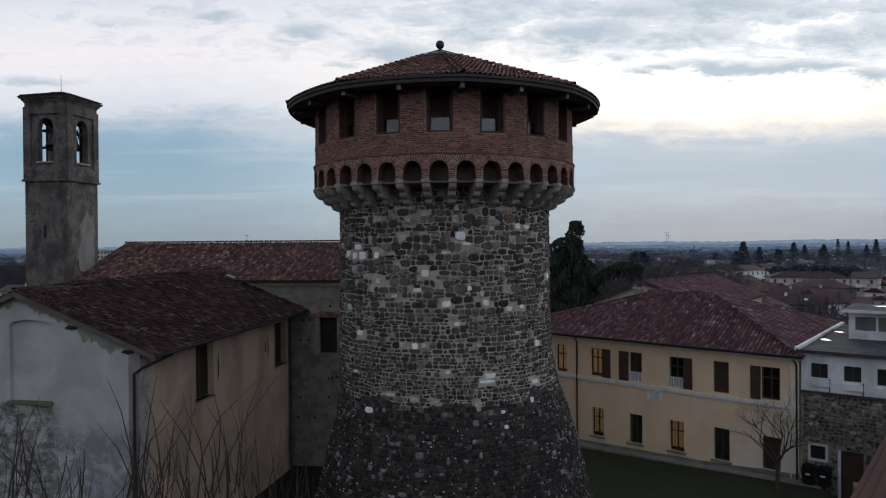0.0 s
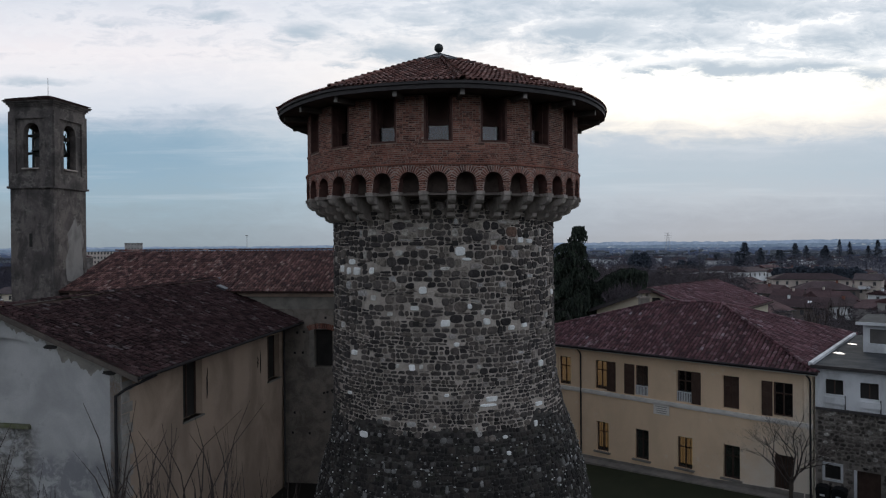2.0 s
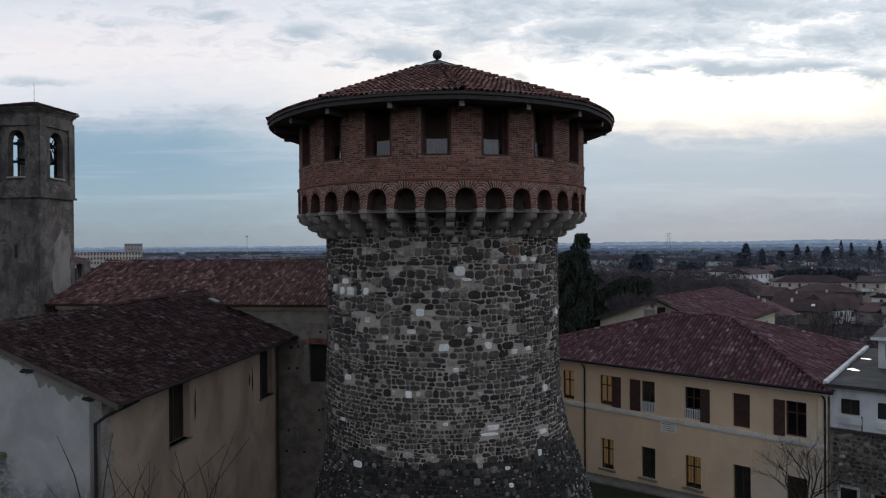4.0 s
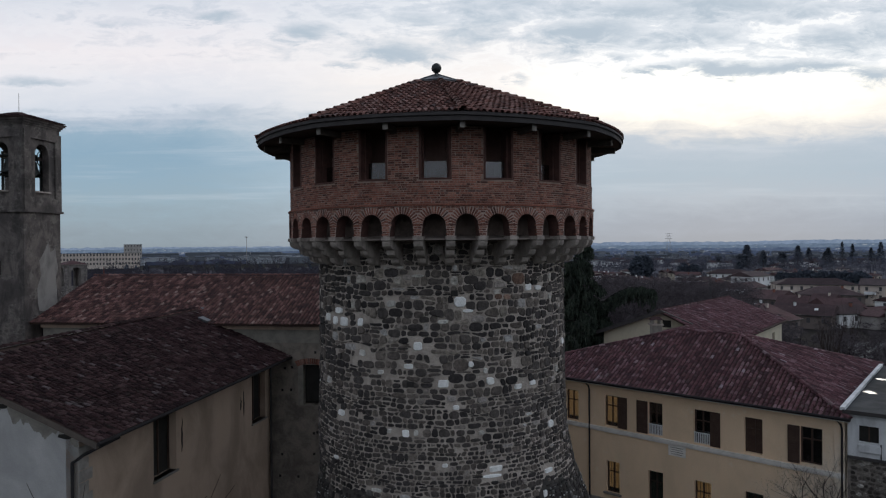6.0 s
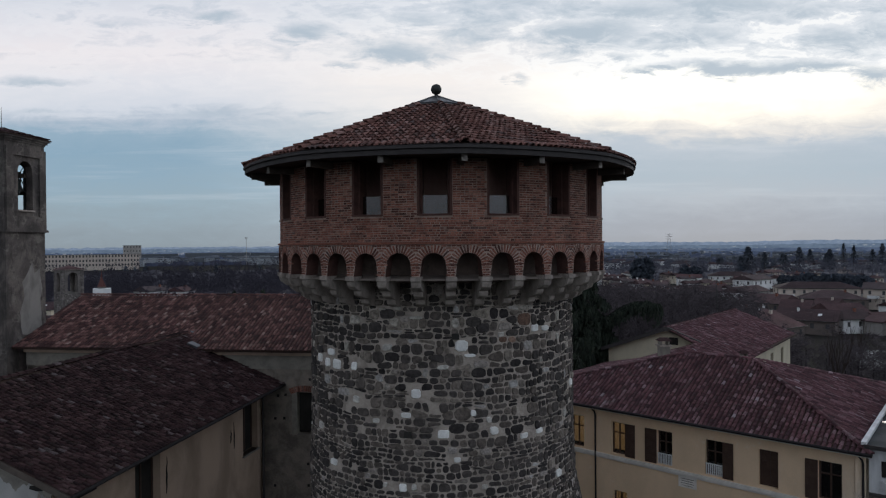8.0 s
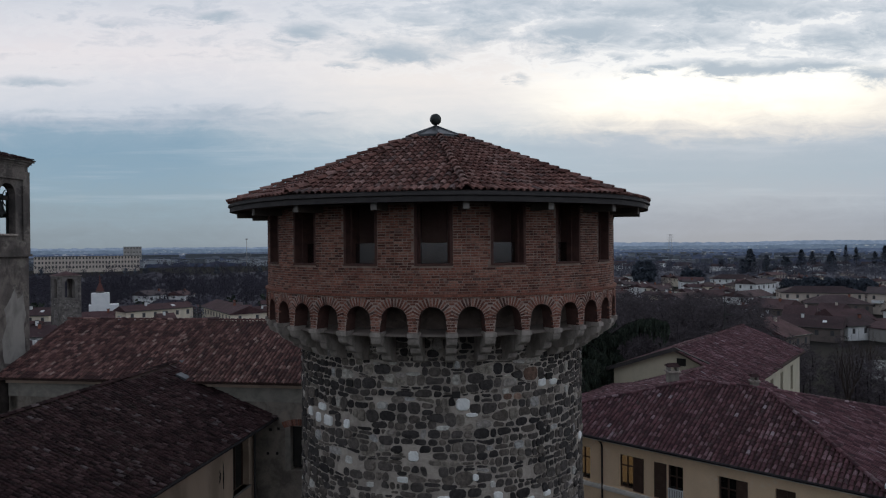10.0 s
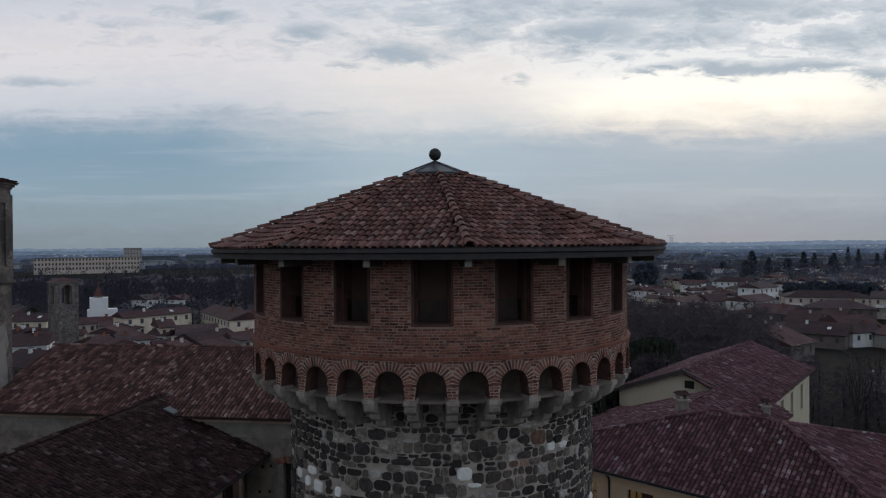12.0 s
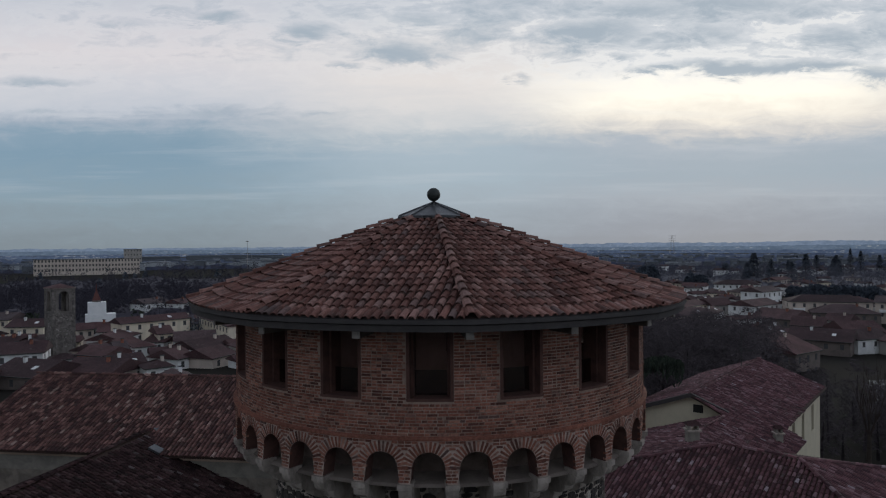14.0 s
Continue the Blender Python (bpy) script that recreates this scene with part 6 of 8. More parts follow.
aw = [(0.5, 1.36, 7.05, 7.88), (2.15, 3.0, 7.0, 7.87), (3.75, 4.6, 6.95, 7.87), (5.4, 6.3, 6.95, 7.87)]
piece("upper_wall", pierced(Geo(), af, 12.0, 6.25, 8.45, 0.4, aw), white_paint, annex, "white painted upper wall")
piece("stone_wall", pierced(Geo(), af, 12.0, -0.5, 6.25, 0.5, [(0.45, 1.25, 2.35, 3.15), (2.0, 3.1, 0.0, 3.05)]), annex_bed, annex, "rubble stone lower wall")
piece("ledge", Geo().box(af @ Matrix.Translation((6.0, 0.08, 6.22)), 12.0, 0.2, 0.12), gutter_metal, annex, "dark ledge")
for i, (a, b, c, d) in enumerate(aw):
    wn = piece("window", Geo().box(af @ Matrix.Translation(((a + b) / 2, -0.2, (c + d) / 2)), b - a, 0.04, d - c), dark_inside, annex, "small dark window")
    piece("window_frame", Geo().box(af @ Matrix.Translation(((a + b) / 2, -0.16, (c + d) / 2)), 0.06, 0.05, d - c), shutter_paint, annex)
    piece("window_sill", Geo().box(af @ Matrix.Translation(((a + b) / 2 + 0.05, 0.06, c - 0.3)), b - a + 0.1, 0.16, 0.34), white_paint, annex)
    piece("sill_pipe", Geo().tube([af @ Vector((b + 0.1, 0.06, c)), af @ Vector((b + 0.1, 0.06, c - 0.75))], [0.03, 0.03], 6), gutter_metal, annex)
wn = piece("window", Geo().box(af @ Matrix.Translation((0.85, -0.2, 2.75)), 0.8, 0.04, 0.8), dark_inside, annex)
for x, z, sx, sz in ((0.41, 2.75, 0.12, 1.0), (1.29, 2.75, 0.12, 1.0), (0.85, 2.3, 1.0, 0.12), (0.85, 3.2, 1.0, 0.12)):
    piece("window_surround", Geo().box(af @ Matrix.Translation((x, 0.02, z)), sx, 0.1, sz), white_paint, annex)
piece("door", Geo().box(af @ Matrix.Translation((2.55, -0.3, 1.5)), 1.1, 0.06, 3.1), shutter_paint, annex, "brown wooden door")
piece("door_jamb", Geo().box(af @ Matrix.Translation((1.93, 0.02, 1.5)), 0.14, 0.1, 3.1), white_paint, annex)
roofq = [af @ Vector((-0.2, 0.25, 8.6)), af @ Vector((12.2, 0.25, 8.6)), af @ Vector((12.2, -14, 8.6)), Vector((30.4, 19.0, 8.6))]
piece("flat_roof", Geo().slab(roofq, 0.15), flat_roof, annex, "wet grey flat roof")
piece("roof_edge", Geo().box(af @ Matrix.Translation((6.0, 0.27, 8.55)), 12.4, 0.06, 0.2), gutter_metal, annex, "dark roof edge")
e0, e1 = roofq[0], roofq[3]
piece("parapet", Geo().box(wall_frame((e0.x, e0.y, 8.68), e1 - e0) @ Matrix.Translation(((e1 - e0).length / 2, 0, 0)), (e1 - e0).length, 0.22, 0.16), white_paint, annex, "white parapet edge")
bx = wall_frame((26.3, 11.2, 0), AD)
piece("roof_room", pierced(Geo(), bx, 9.0, 8.6, 10.35, 0.3, [(0.35, 1.5, 9.15, 10.05), (1.62, 2.9, 9.15, 10.05), (3.0, 4.4, 9.15, 10.05)]), white_paint, annex, "white rooftop room")
piece("roof_room_glass", Geo().box(bx @ Matrix.Translation((2.4, -0.2, 9.6)), 4.2, 0.03, 0.95), pane_grey, annex)
piece("roof_room_back", Geo().box(bx @ Matrix.Translation((4.5, -5.0, 9.45)), 9.0, 0.3, 1.7), white_paint, annex)
piece("roof_room_side", Geo().box(bx @ Matrix.Translation((0.15, -2.6, 9.45)), 0.3, 4.8, 1.7), white_paint, annex)
piece("roof_room_top", Geo().box(bx @ Matrix.Translation((4.5, -2.4, 10.42)), 9.6, 5.8, 0.16), flat_roof, annex)
piece("roof_room_edge", Geo().box(bx @ Matrix.Translation((4.5, 0.52, 10.42)), 9.7, 0.05, 0.18), white_paint, annex)


water, n = material("rain_water")
finish(n, (0.05, 0.052, 0.055), 0.22, None, 0.0, 0.0, 0.22)


def puddle(x, y, z, sx, sy, seed):
    """A thin film of rain water with a ragged rim, left on the flat roof."""
    rim = []
    for i in range(26):
        a = 2 * math.pi * i / 26
        q = 0.75 + 0.5 * noise.noise((2 * math.cos(a), 2 * math.sin(a), seed))
        rim.append(Vector((x + sx * q * math.cos(a), y + sy * q * math.sin(a), z)))
    p = part("puddle", Geo().add(rim, [tuple(range(26))]), water, None, "shallow puddle of rain on the flat roof")
    tagged(p, category="puddle", group="puddles on the roof")


puddle(24.5, 10.7, 8.612, 0.4, 0.6, 1)
puddle(27.5, 14.4, 8.612, 0.35, 0.5, 4)
puddle(29.6, 12.9, 10.512, 0.6, 0.6, 7)


def annex_stones():
    rng = random.Random(17)
    g = Geo()
    forms = [stone_form(rng) for _ in range(14)]
    z = 0.0
    while z < 6.0:
        h = rng.uniform(0.15, 0.28)
        x = 0.1
        while x < 8.0:
            wd = rng.uniform(0.16, 0.42)
            cx, cz = x + wd / 2, z + h / 2 + rng.uniform(-0.05, 0.05)
            x += wd
            if (0.25 < cx < 1.5 and 2.1 < cz < 3.4) or (1.75 < cx < 3.3 and cz < 3.2):
                continue
            v, f = rng.choice(forms)
            g.add([af @ (Matrix.Translation((cx, -0.01, cz)) @ Vector((p[0] * wd * 0.9, p[1] * 0.09, p[2] * h * 0.9))) for p in v], f)
        z += h
    piece("rubble_facing", g, annex_rubble, annex, "rubble stones", kind="stuff")


annex_stones()
# brown roof of a low shed in front of the annex
shed = thing("low_shed", (24, -3, 0), "low shed with a brown sheet roof", "shed")
sa = [Vector(p) for p in ((17.0, -4.2, 3.5), (26.5, -8.5, 3.5), (30.5, -1.5, 6.0), (22.4, 1.0, 5.7))]
piece("roof", Geo().slab(sa, 0.15), red_roof, shed, "brown ribbed sheet roof")
for i in range(22):
    t = (i + 0.5) / 22
    a, b = sa[0].lerp(sa[1], t), sa[3].lerp(sa[2], t)
    piece("rib", Geo().tube([a + Vector((0, 0, 0.02)), b + Vector((0, 0, 0.02))], [0.035, 0.035], 4), red_roof, shed)
piece("wall", Geo().box(wall_frame((sa[0].x, sa[0].y, 0), sa[1] - sa[0]) @ Matrix.Translation((5.2, -3.6, 1.5)), 8.4, 4.4, 3.0), rough_wall, shed)
lawn = tagged(part("lawn", Geo().slab([Vector((6, 2, 0.06)), Vector((20.4, -1, 0.9)), Vector((21.5, 6.0, 0.95)), Vector((7.0, 18.9, 0.06))], 1.0), grass_mat, None, "dark mown lawn", kind="structure"), category="lawn")
tagged(part("pavement", Geo().slab([Vector((21.3, 5.4, 1.0)), Vector((21.9, 6.4, 1.0)), Vector((5.6, 20.9, 0.1)), Vector((5.0, 20.0, 0.1))], 0.9), grey_plinth, None, "grey paved strip along the house", kind="structure"), category="pavement")


def bin_thing(x, y, rz):
    b = thing("waste_bin", (x, y, 1.0), "black plastic wheeled waste bin with a domed lid", "bin", "bins by the annex")
    g = Geo()
    lo = [Vector((sx * 0.32, sy * 0.3, 0.08)) for sx, sy in ((-1, -1), (1, -1), (1, 1), (-1, 1))]
    hi = [Vector((sx * 0.42, sy * 0.38, 1.05)) for sx, sy in ((-1, -1), (1, -1), (1, 1), (-1, 1))]
    g.add(lo + hi, [(3, 2, 1, 0), (4, 5, 6, 7)] + [(i, (i + 1) % 4, 4 + (i + 1) % 4, 4 + i) for i in range(4)])
    part("body", g, bin_plastic, b)
    lid = Geo()
    prism(lid, Matrix.Rotation(math.pi / 2, 4, "Z"), [(-0.45, 1.05), (0.45, 1.05), (0.40, 1.2), (0.2, 1.3), (-0.2, 1.3), (-0.40, 1.2)], 0.84)
    part("lid", lid, bin_plastic, b)
    part("label_strip", Geo().box(Matrix.Translation((0, -0.365, 0.75)), 0.3, 0.02, 0.12), white_paint, b)
    b.rotation_euler = (0, 0, rz)
    b.scale = (0.82, 0.82, 0.85)


bin_thing(20.95, 6.05, -0.6)
bin_thing(21.6, 5.6, -0.7)
# ---------- the town beyond ----------
LOW_Z = -6.0


def village_roof_mat():
    m, n = material("village_roof_tiles")
    p = where(n)
    # Roof tones lean to purple: the haze over the town is in the colour.
    base = n.ramp(chance(n, True), [(0.0, (0.036, 0.021, 0.024)), (0.4, (0.062, 0.032, 0.035)), (0.75, (0.090, 0.044, 0.046)), (1.0, (0.065, 0.052, 0.056))])
    rows = n.noise(n.vmath("MULTIPLY", p, (3.0, 3.0, 9.0)), 1.0, 4.0, 0.7)
    stain = n.noise(p, 0.25, 5.0, 0.65)
    k = n.math("MULTIPLY", n.step(rows, 0.3, 0.7, 0.65, 1.3), n.step(stain, 0.3, 0.7, 0.75, 1.25))
    tone = n.mix(1.0, base, n.add("ShaderNodeCombineXYZ", X=k, Y=k, Z=k).outputs[0], "MULTIPLY")
    lichen = n.math("MAXIMUM", n.step(n.noise(p, 1.1, 5.0, 0.7), 0.60, 0.72, 0.0, 0.7), n.step(n.noise(p, 3.4, 4.0, 0.75), 0.62, 0.72, 0.0, 0.9))
    finish(n, n.mix(lichen, tone, (0.15, 0.125, 0.125)), 0.9, rows, 0.05)
    return m


village_roof = village_roof_mat()
spire_tile = plain_mat("spire_tiles", (0.13, 0.055, 0.05), (0.09, 0.042, 0.04), 0.8)
orange_paint = plain_mat("orange_facade_paint", (0.60, 0.20, 0.11), (0.48, 0.16, 0.09), 0.5)
beige_paint = plain_mat("beige_facade_paint", (0.58, 0.50, 0.44), (0.44, 0.38, 0.34), 0.4, streak=0.4)
grey_paint = plain_mat("grey_facade_paint", (0.40, 0.38, 0.36), (0.28, 0.265, 0.255), 0.4, streak=0.4)
far_white = plain_mat("far_white_paint", (0.78, 0.79, 0.80), (0.58, 0.59, 0.60), 0.35, streak=0.4)
town_cream = plain_mat("town_cream_paint", (0.74, 0.66, 0.54), (0.58, 0.51, 0.42), 0.4, streak=0.4)
brown_wall = plain_mat("brown_bare_wall", (0.17, 0.14, 0.13), (0.11, 0.095, 0.088), 0.5)
WALLS = {"white": far_white, "cream": town_cream, "brown": brown_wall, "orange": orange_paint, "beige": beige_paint, "grey": grey_paint}
far_glass = plain_mat("far_window_dark", (0.06, 0.06, 0.065), (0.09, 0.09, 0.095), 1.0)
far_window = Geo().box(Matrix.Identity(4), 0.85, 0.10, 1.3).mesh("window", far_glass)


def town_house(x, y, wd, dp, h, turn, colour, label, hip=False, flat=False, storey=2.9, pane=1.0):
    ob = thing("town_house", (x, y, LOW_Z), label, "house", "houses of the town")
    ob.rotation_euler = (0, 0, radians(turn))
    part("wall", Geo().box(Matrix.Translation((0, 0, h / 2)), wd, dp, h), WALLS[colour], ob)
    o = 0.45
    X, Y, rise = wd / 2 + o, dp / 2 + o, (dp / 2 + o) * 0.36
    z = h - o * 0.2
    if flat:
        part("roof", Geo().box(Matrix.Translation((0, 0, h + 0.15)), wd + 0.5, dp + 0.5, 0.35), flat_roof, ob)
    else:
        c = [Vector(p) for p in ((-X, -Y, z), (X, -Y, z), (X, Y, z), (-X, Y, z))]
        q = Y if hip else 0.0
        r = [Vector((-X + q, 0, z + rise)), Vector((X - q, 0, z + rise))]
        g = Geo()
        low = [p - Vector((0, 0, 0.2)) for p in c]
        g.add(c + r + low, [(0, 1, 5, 4), (2, 3, 4, 5), (1, 2, 5), (3, 0, 4), (0, 6, 7, 1), (1, 7, 8, 2), (2, 8, 9, 3), (3, 9, 6, 0), (9, 8, 7, 6)])
        part("roof", g, village_roof, ob)
    floors = max(1, int(h / storey))
    for f in range(floors):
        zz = h - 1.45 - f * storey
        k = max(2, int(wd / 3.0))
        for i in range(k):
            wx = -wd / 2 + (i + 0.5) * wd / k
            w2 = part("window", far_window, None, ob)
            w2.location, w2.scale = (wx, -dp / 2, zz), (pane, 1.0, pane)
        k = max(1, int(dp / 4.0))
        for i in range(k):
            for sx in (-1, 1):
                if (x > 0) == (sx < 0):
                    w2 = part("window", far_window, None, ob)
                    w2.location = (sx * wd / 2, -dp / 2 + (i + 0.5) * dp / k, zz)
                    w2.rotation_euler = (0, 0, math.pi / 2)
    if not flat:
        pick = int(x * 7 + y * 3) % 4
        side = -0.16 if pick % 2 else 0.2
        if pick < 3:
            at = Matrix.Translation((wd * side, -dp * 0.12, h + rise * 0.72 + 0.3))
            stack = part("chimney", Geo().box(at, 0.6, 0.55, 1.3), (brick_many, far_white, beige_paint)[pick], ob)
            part("cap", Geo().box(at @ Matrix.Translation((0, 0, 0.74)), 0.85, 0.8, 0.12), flat_roof, stack)
        if pick == 1 and wd > 6:
            slope = math.atan2(rise, Y)
            m = Matrix.Translation((-wd * side * 1.4, -Y * 0.5, z + rise * 0.5 + 0.05)) @ Matrix.Rotation(slope, 4, "X")
            part("skylight", Geo().box(m, 0.9, 1.2, 0.12), far_white, ob, "pale roof light")
        g = Geo()
        g.box(Matrix.Translation((0, -Y - 0.05, z - 0.08)), wd + 0.9, 0.16, 0.16)
        part("gutter", g, iron, ob)
    return ob


def balcony(house, x, y, z, width):
    """A slab with a plastered parapet on a house's front."""
    b = part("balcony", Geo().box(Matrix.Translation((x, y - 0.65, z)), width, 1.3, 0.18), far_white, house)
    g = Geo().box(Matrix.Translation((x, y - 1.25, z + 0.5)), width, 0.1, 0.95)
    for q in (-1, 1):
        g.box(Matrix.Translation((x + q * (width / 2 - 0.05), y - 0.65, z + 0.5)), 0.1, 1.1, 0.95)
    part("parapet", g, far_white, b)


NAMES = {"white": "white plastered house with a brown tile roof", "cream": "cream plastered house with a brown tile roof", "orange": "small orange house with a tile roof",
         "beige": "beige plastered house with a low tile roof", "grey": "grey plastered house with a wide tile roof", "brown": "bare brown walled barn with a tile roof"}
placed = []
LANDMARKS = [
    (-86, 172.8, 19.8, 7, 8, 49.1, "cream"), (-65.9, 180.5, 31.5, 10, 7, -55.5, "cream"), (-118.7, 244.9, 11.2, 9, 7, 61.9, "white"), (-109.4, 249.7, 7.9, 8, 6.5, 80.8, "white"),
    (-124.1, 179.1, 10.4, 10, 6, 4.6, "cream"), (-143, 194.1, 10, 10, 6.5, -3.2, "cream"), (-93.8, 126.6, 9.1, 10, 6.5, 22.2, "white"), (-78.6, 132.3, 7.8, 8, 5, -19.2, "orange"),
    (-108.8, 178.7, 4.4, 8, 5, 33.9, "beige"), (-90.4, 160.6, 14.7, 8, 5, 91.7, "white"), (-82.9, 148.9, 6.8, 8, 4.5, 77.9, "grey"), (-77.1, 160.3, 5.9, 8, 4, -12.4, "white"),
    (-78.1, 161.1, 3.6, 9, 6, 37, "cream"), (-67.1, 156.1, 9.7, 10, 5, 22.7, "grey"), (-62.3, 130, 4.9, 9, 4.5, 65.5, "white"), (-60.2, 143.8, 12.3, 9, 5, 60.8, "white"),
    (-54.8, 131.8, 8.1, 9, 4.5, 70.1, "beige"), (-85.3, 140.1, 4.4, 9, 4.5, 75.8, "beige"), (-80.9, 143.4, 2.7, 8, 4.5, 37.5, "white"), (-68.3, 119.6, 6.6, 12, 4.5, 39.6, "grey"),
    (-69.8, 114.7, 11.6, 12, 4.5, -12.9, "beige"), (-80.4, 110.6, 11.7, 12, 5, -17.8, "brown"),
]
LANDMARKS_EAST = [
    (135.5, 357.1, 12.2, 9, 5, -30.6, "white"), (88.9, 236.3, 20.5, 8, 5.5, 48.8, "cream"), (160.9, 363.2, 23.6, 12, 5.5, -19.5, "white"), (124.4, 252.2, 14.4, 9, 9.5, 36.5, "white"),
    (112.8, 232.5, 17.5, 10, 6, 37.2, "white"), (137, 228, 26.9, 11, 7.5, -14.6, "beige"), (156, 221.1, 8.4, 11, 7.5, -37.1, "beige"), (125.3, 197.9, 6.9, 10, 4, -46.3, "white"),
    (97.3, 157.3, 14.2, 13, 4, -37.1, "brown"), (107.8, 159.2, 11.8, 10, 4, 18.3, "white"), (337.4, 562.7, 10.4, 9, 7, -12, "white"), (348.5, 540.7, 45.6, 9, 6, 43.1, "white"),
    (208.3, 414.9, 19.2, 9, 5, 37.4, "beige"), (243.4, 472.4, 12.8, 8, 6, 36.7, "white"), (259, 483.7, 7.7, 8, 4, -8.6, "beige"), (179.9, 342.3, 9.2, 9, 5, 24.2, "white"),
    (141.9, 303.7, 22.9, 10, 5, -84.6, "beige"), (102.8, 244, 9, 12, 5, 11.2, "grey"), (91, 220.3, 11.6, 8, 4.5, 54.9, "white"), (80.3, 213.2, 15.4, 11, 4.5, 24.6, "beige"),
    (137.4, 218.1, 20.2, 14, 4.5, -19.9, "brown"), (108.7, 202.6, 13, 14, 4.5, -53.5, "brown"), (107.1, 182.8, 8, 12, 4.5, -33.7, "brown"), (112.5, 169.3, 10, 13, 4.5, -2.6, "brown"),
]
for row in LANDMARKS + LANDMARKS_EAST:
    built = town_house(*row, NAMES[row[6]], hip=row[2] > 20 and row[6] != "cream")
    if row[4] == 7.5:
        for i in range(int(row[2] / 6.5)):
            balcony(built, -row[2] / 2 + 3.2 + 6.5 * i, -row[3] / 2, 4.1, 3.6)
    placed.append((row[0], row[1], max(row[2], row[3]) * 0.42))
    fore = Vector((-row[0], -22 - row[1])).normalized() * (row[3] / 2 + 5)
    for k in (1.0, 2.0):
        placed.append((row[0] + fore.x * k, row[1] + fore.y * k, row[2] * 0.36 + 2.0 / k))
town_house(70.5, 128.4, 9.9, 16, 6.0, 35.4, "brown", NAMES["brown"])
court_grass = plain_mat("frosty_grass", (0.20, 0.212, 0.21), (0.14, 0.152, 0.145), 0.3, fine=5)
court = part("court", Geo().slab([Vector((66.8, 85.9, -2.3)), Vector((72.7, 83.1, -2.3)), Vector((92, 104, -2.3)), Vector((76, 103, -2.3))], 1.2), court_grass, None, "pale winter grass of a walled court", kind="structure")
tagged(court, category="lawn")
# long white works building and its neighbour
town_house(-378, 680, 97, 16, 16.2, 28.5, "beige", "long pale three-storey works building", flat=True, storey=4.6, pane=1.8)
town_house(-388, 800, 20, 12, 25.6, 26, "grey", "brownish block behind the works building", flat=True, storey=5.0, pane=1.3)
placed += [(-75, 127, 9), (-119, 205, 9), (-113, 195, 7), (-92, 141, 7), (-381, 680, 75), (-125, 216, 9), (-97, 150, 6)]


def scatter_houses(count, az0, az1, d0, d1, seed):
    rng = random.Random(seed)
    tries = 0
    while count > 0 and tries < 4000:
        tries += 1
        az, d = radians(rng.uniform(az0, az1)), math.sqrt(rng.uniform(d0 * d0, d1 * d1))
        x, y = d * math.sin(az), -22 + d * math.cos(az)
        wd, dp = rng.choice((rng.uniform(4.5, 7), rng.uniform(5, 8), rng.uniform(7, 11))), rng.uniform(4.5, 7)
        if any((x - a) ** 2 + (y - b) ** 2 < (r + wd * 0.4) ** 2 for a, b, r in placed):
            continue
        placed.append((x, y, wd * 0.4))
        col = rng.choice(("white", "white", "white", "cream", "beige", "grey"))
        along = 14 + 26 * math.sin(x * 0.03) * math.cos(y * 0.021) + rng.choice((0, 0, 0, 90)) + rng.uniform(-6, 6)
        town_house(x, y, wd, dp, rng.uniform(3.6, 5.8), along, col, NAMES[col], hip=rng.random() < 0.2)
        count -= 1


scatter_houses(150, -40, -6, 138, 245, 5)
scatter_houses(75, 17, 40, 185, 330, 6)
scatter_houses(70, 9, 40, 290, 470, 7)
scatter_houses(10, 6, 40, 500, 640, 8)


belfry_stone = plain_mat("belfry_stone", (0.20, 0.18, 0.17), (0.085, 0.077, 0.073), 0.6, streak=0.3, depth=0.05, fine=4)


belfry_facing = pieces_mat("belfry_facing", [(0.0, (0.06, 0.054, 0.052)), (0.5, (0.13, 0.117, 0.11)), (0.85, (0.22, 0.2, 0.19)), (1.0, (0.36, 0.34, 0.32))], False, 1.2, 0.6)


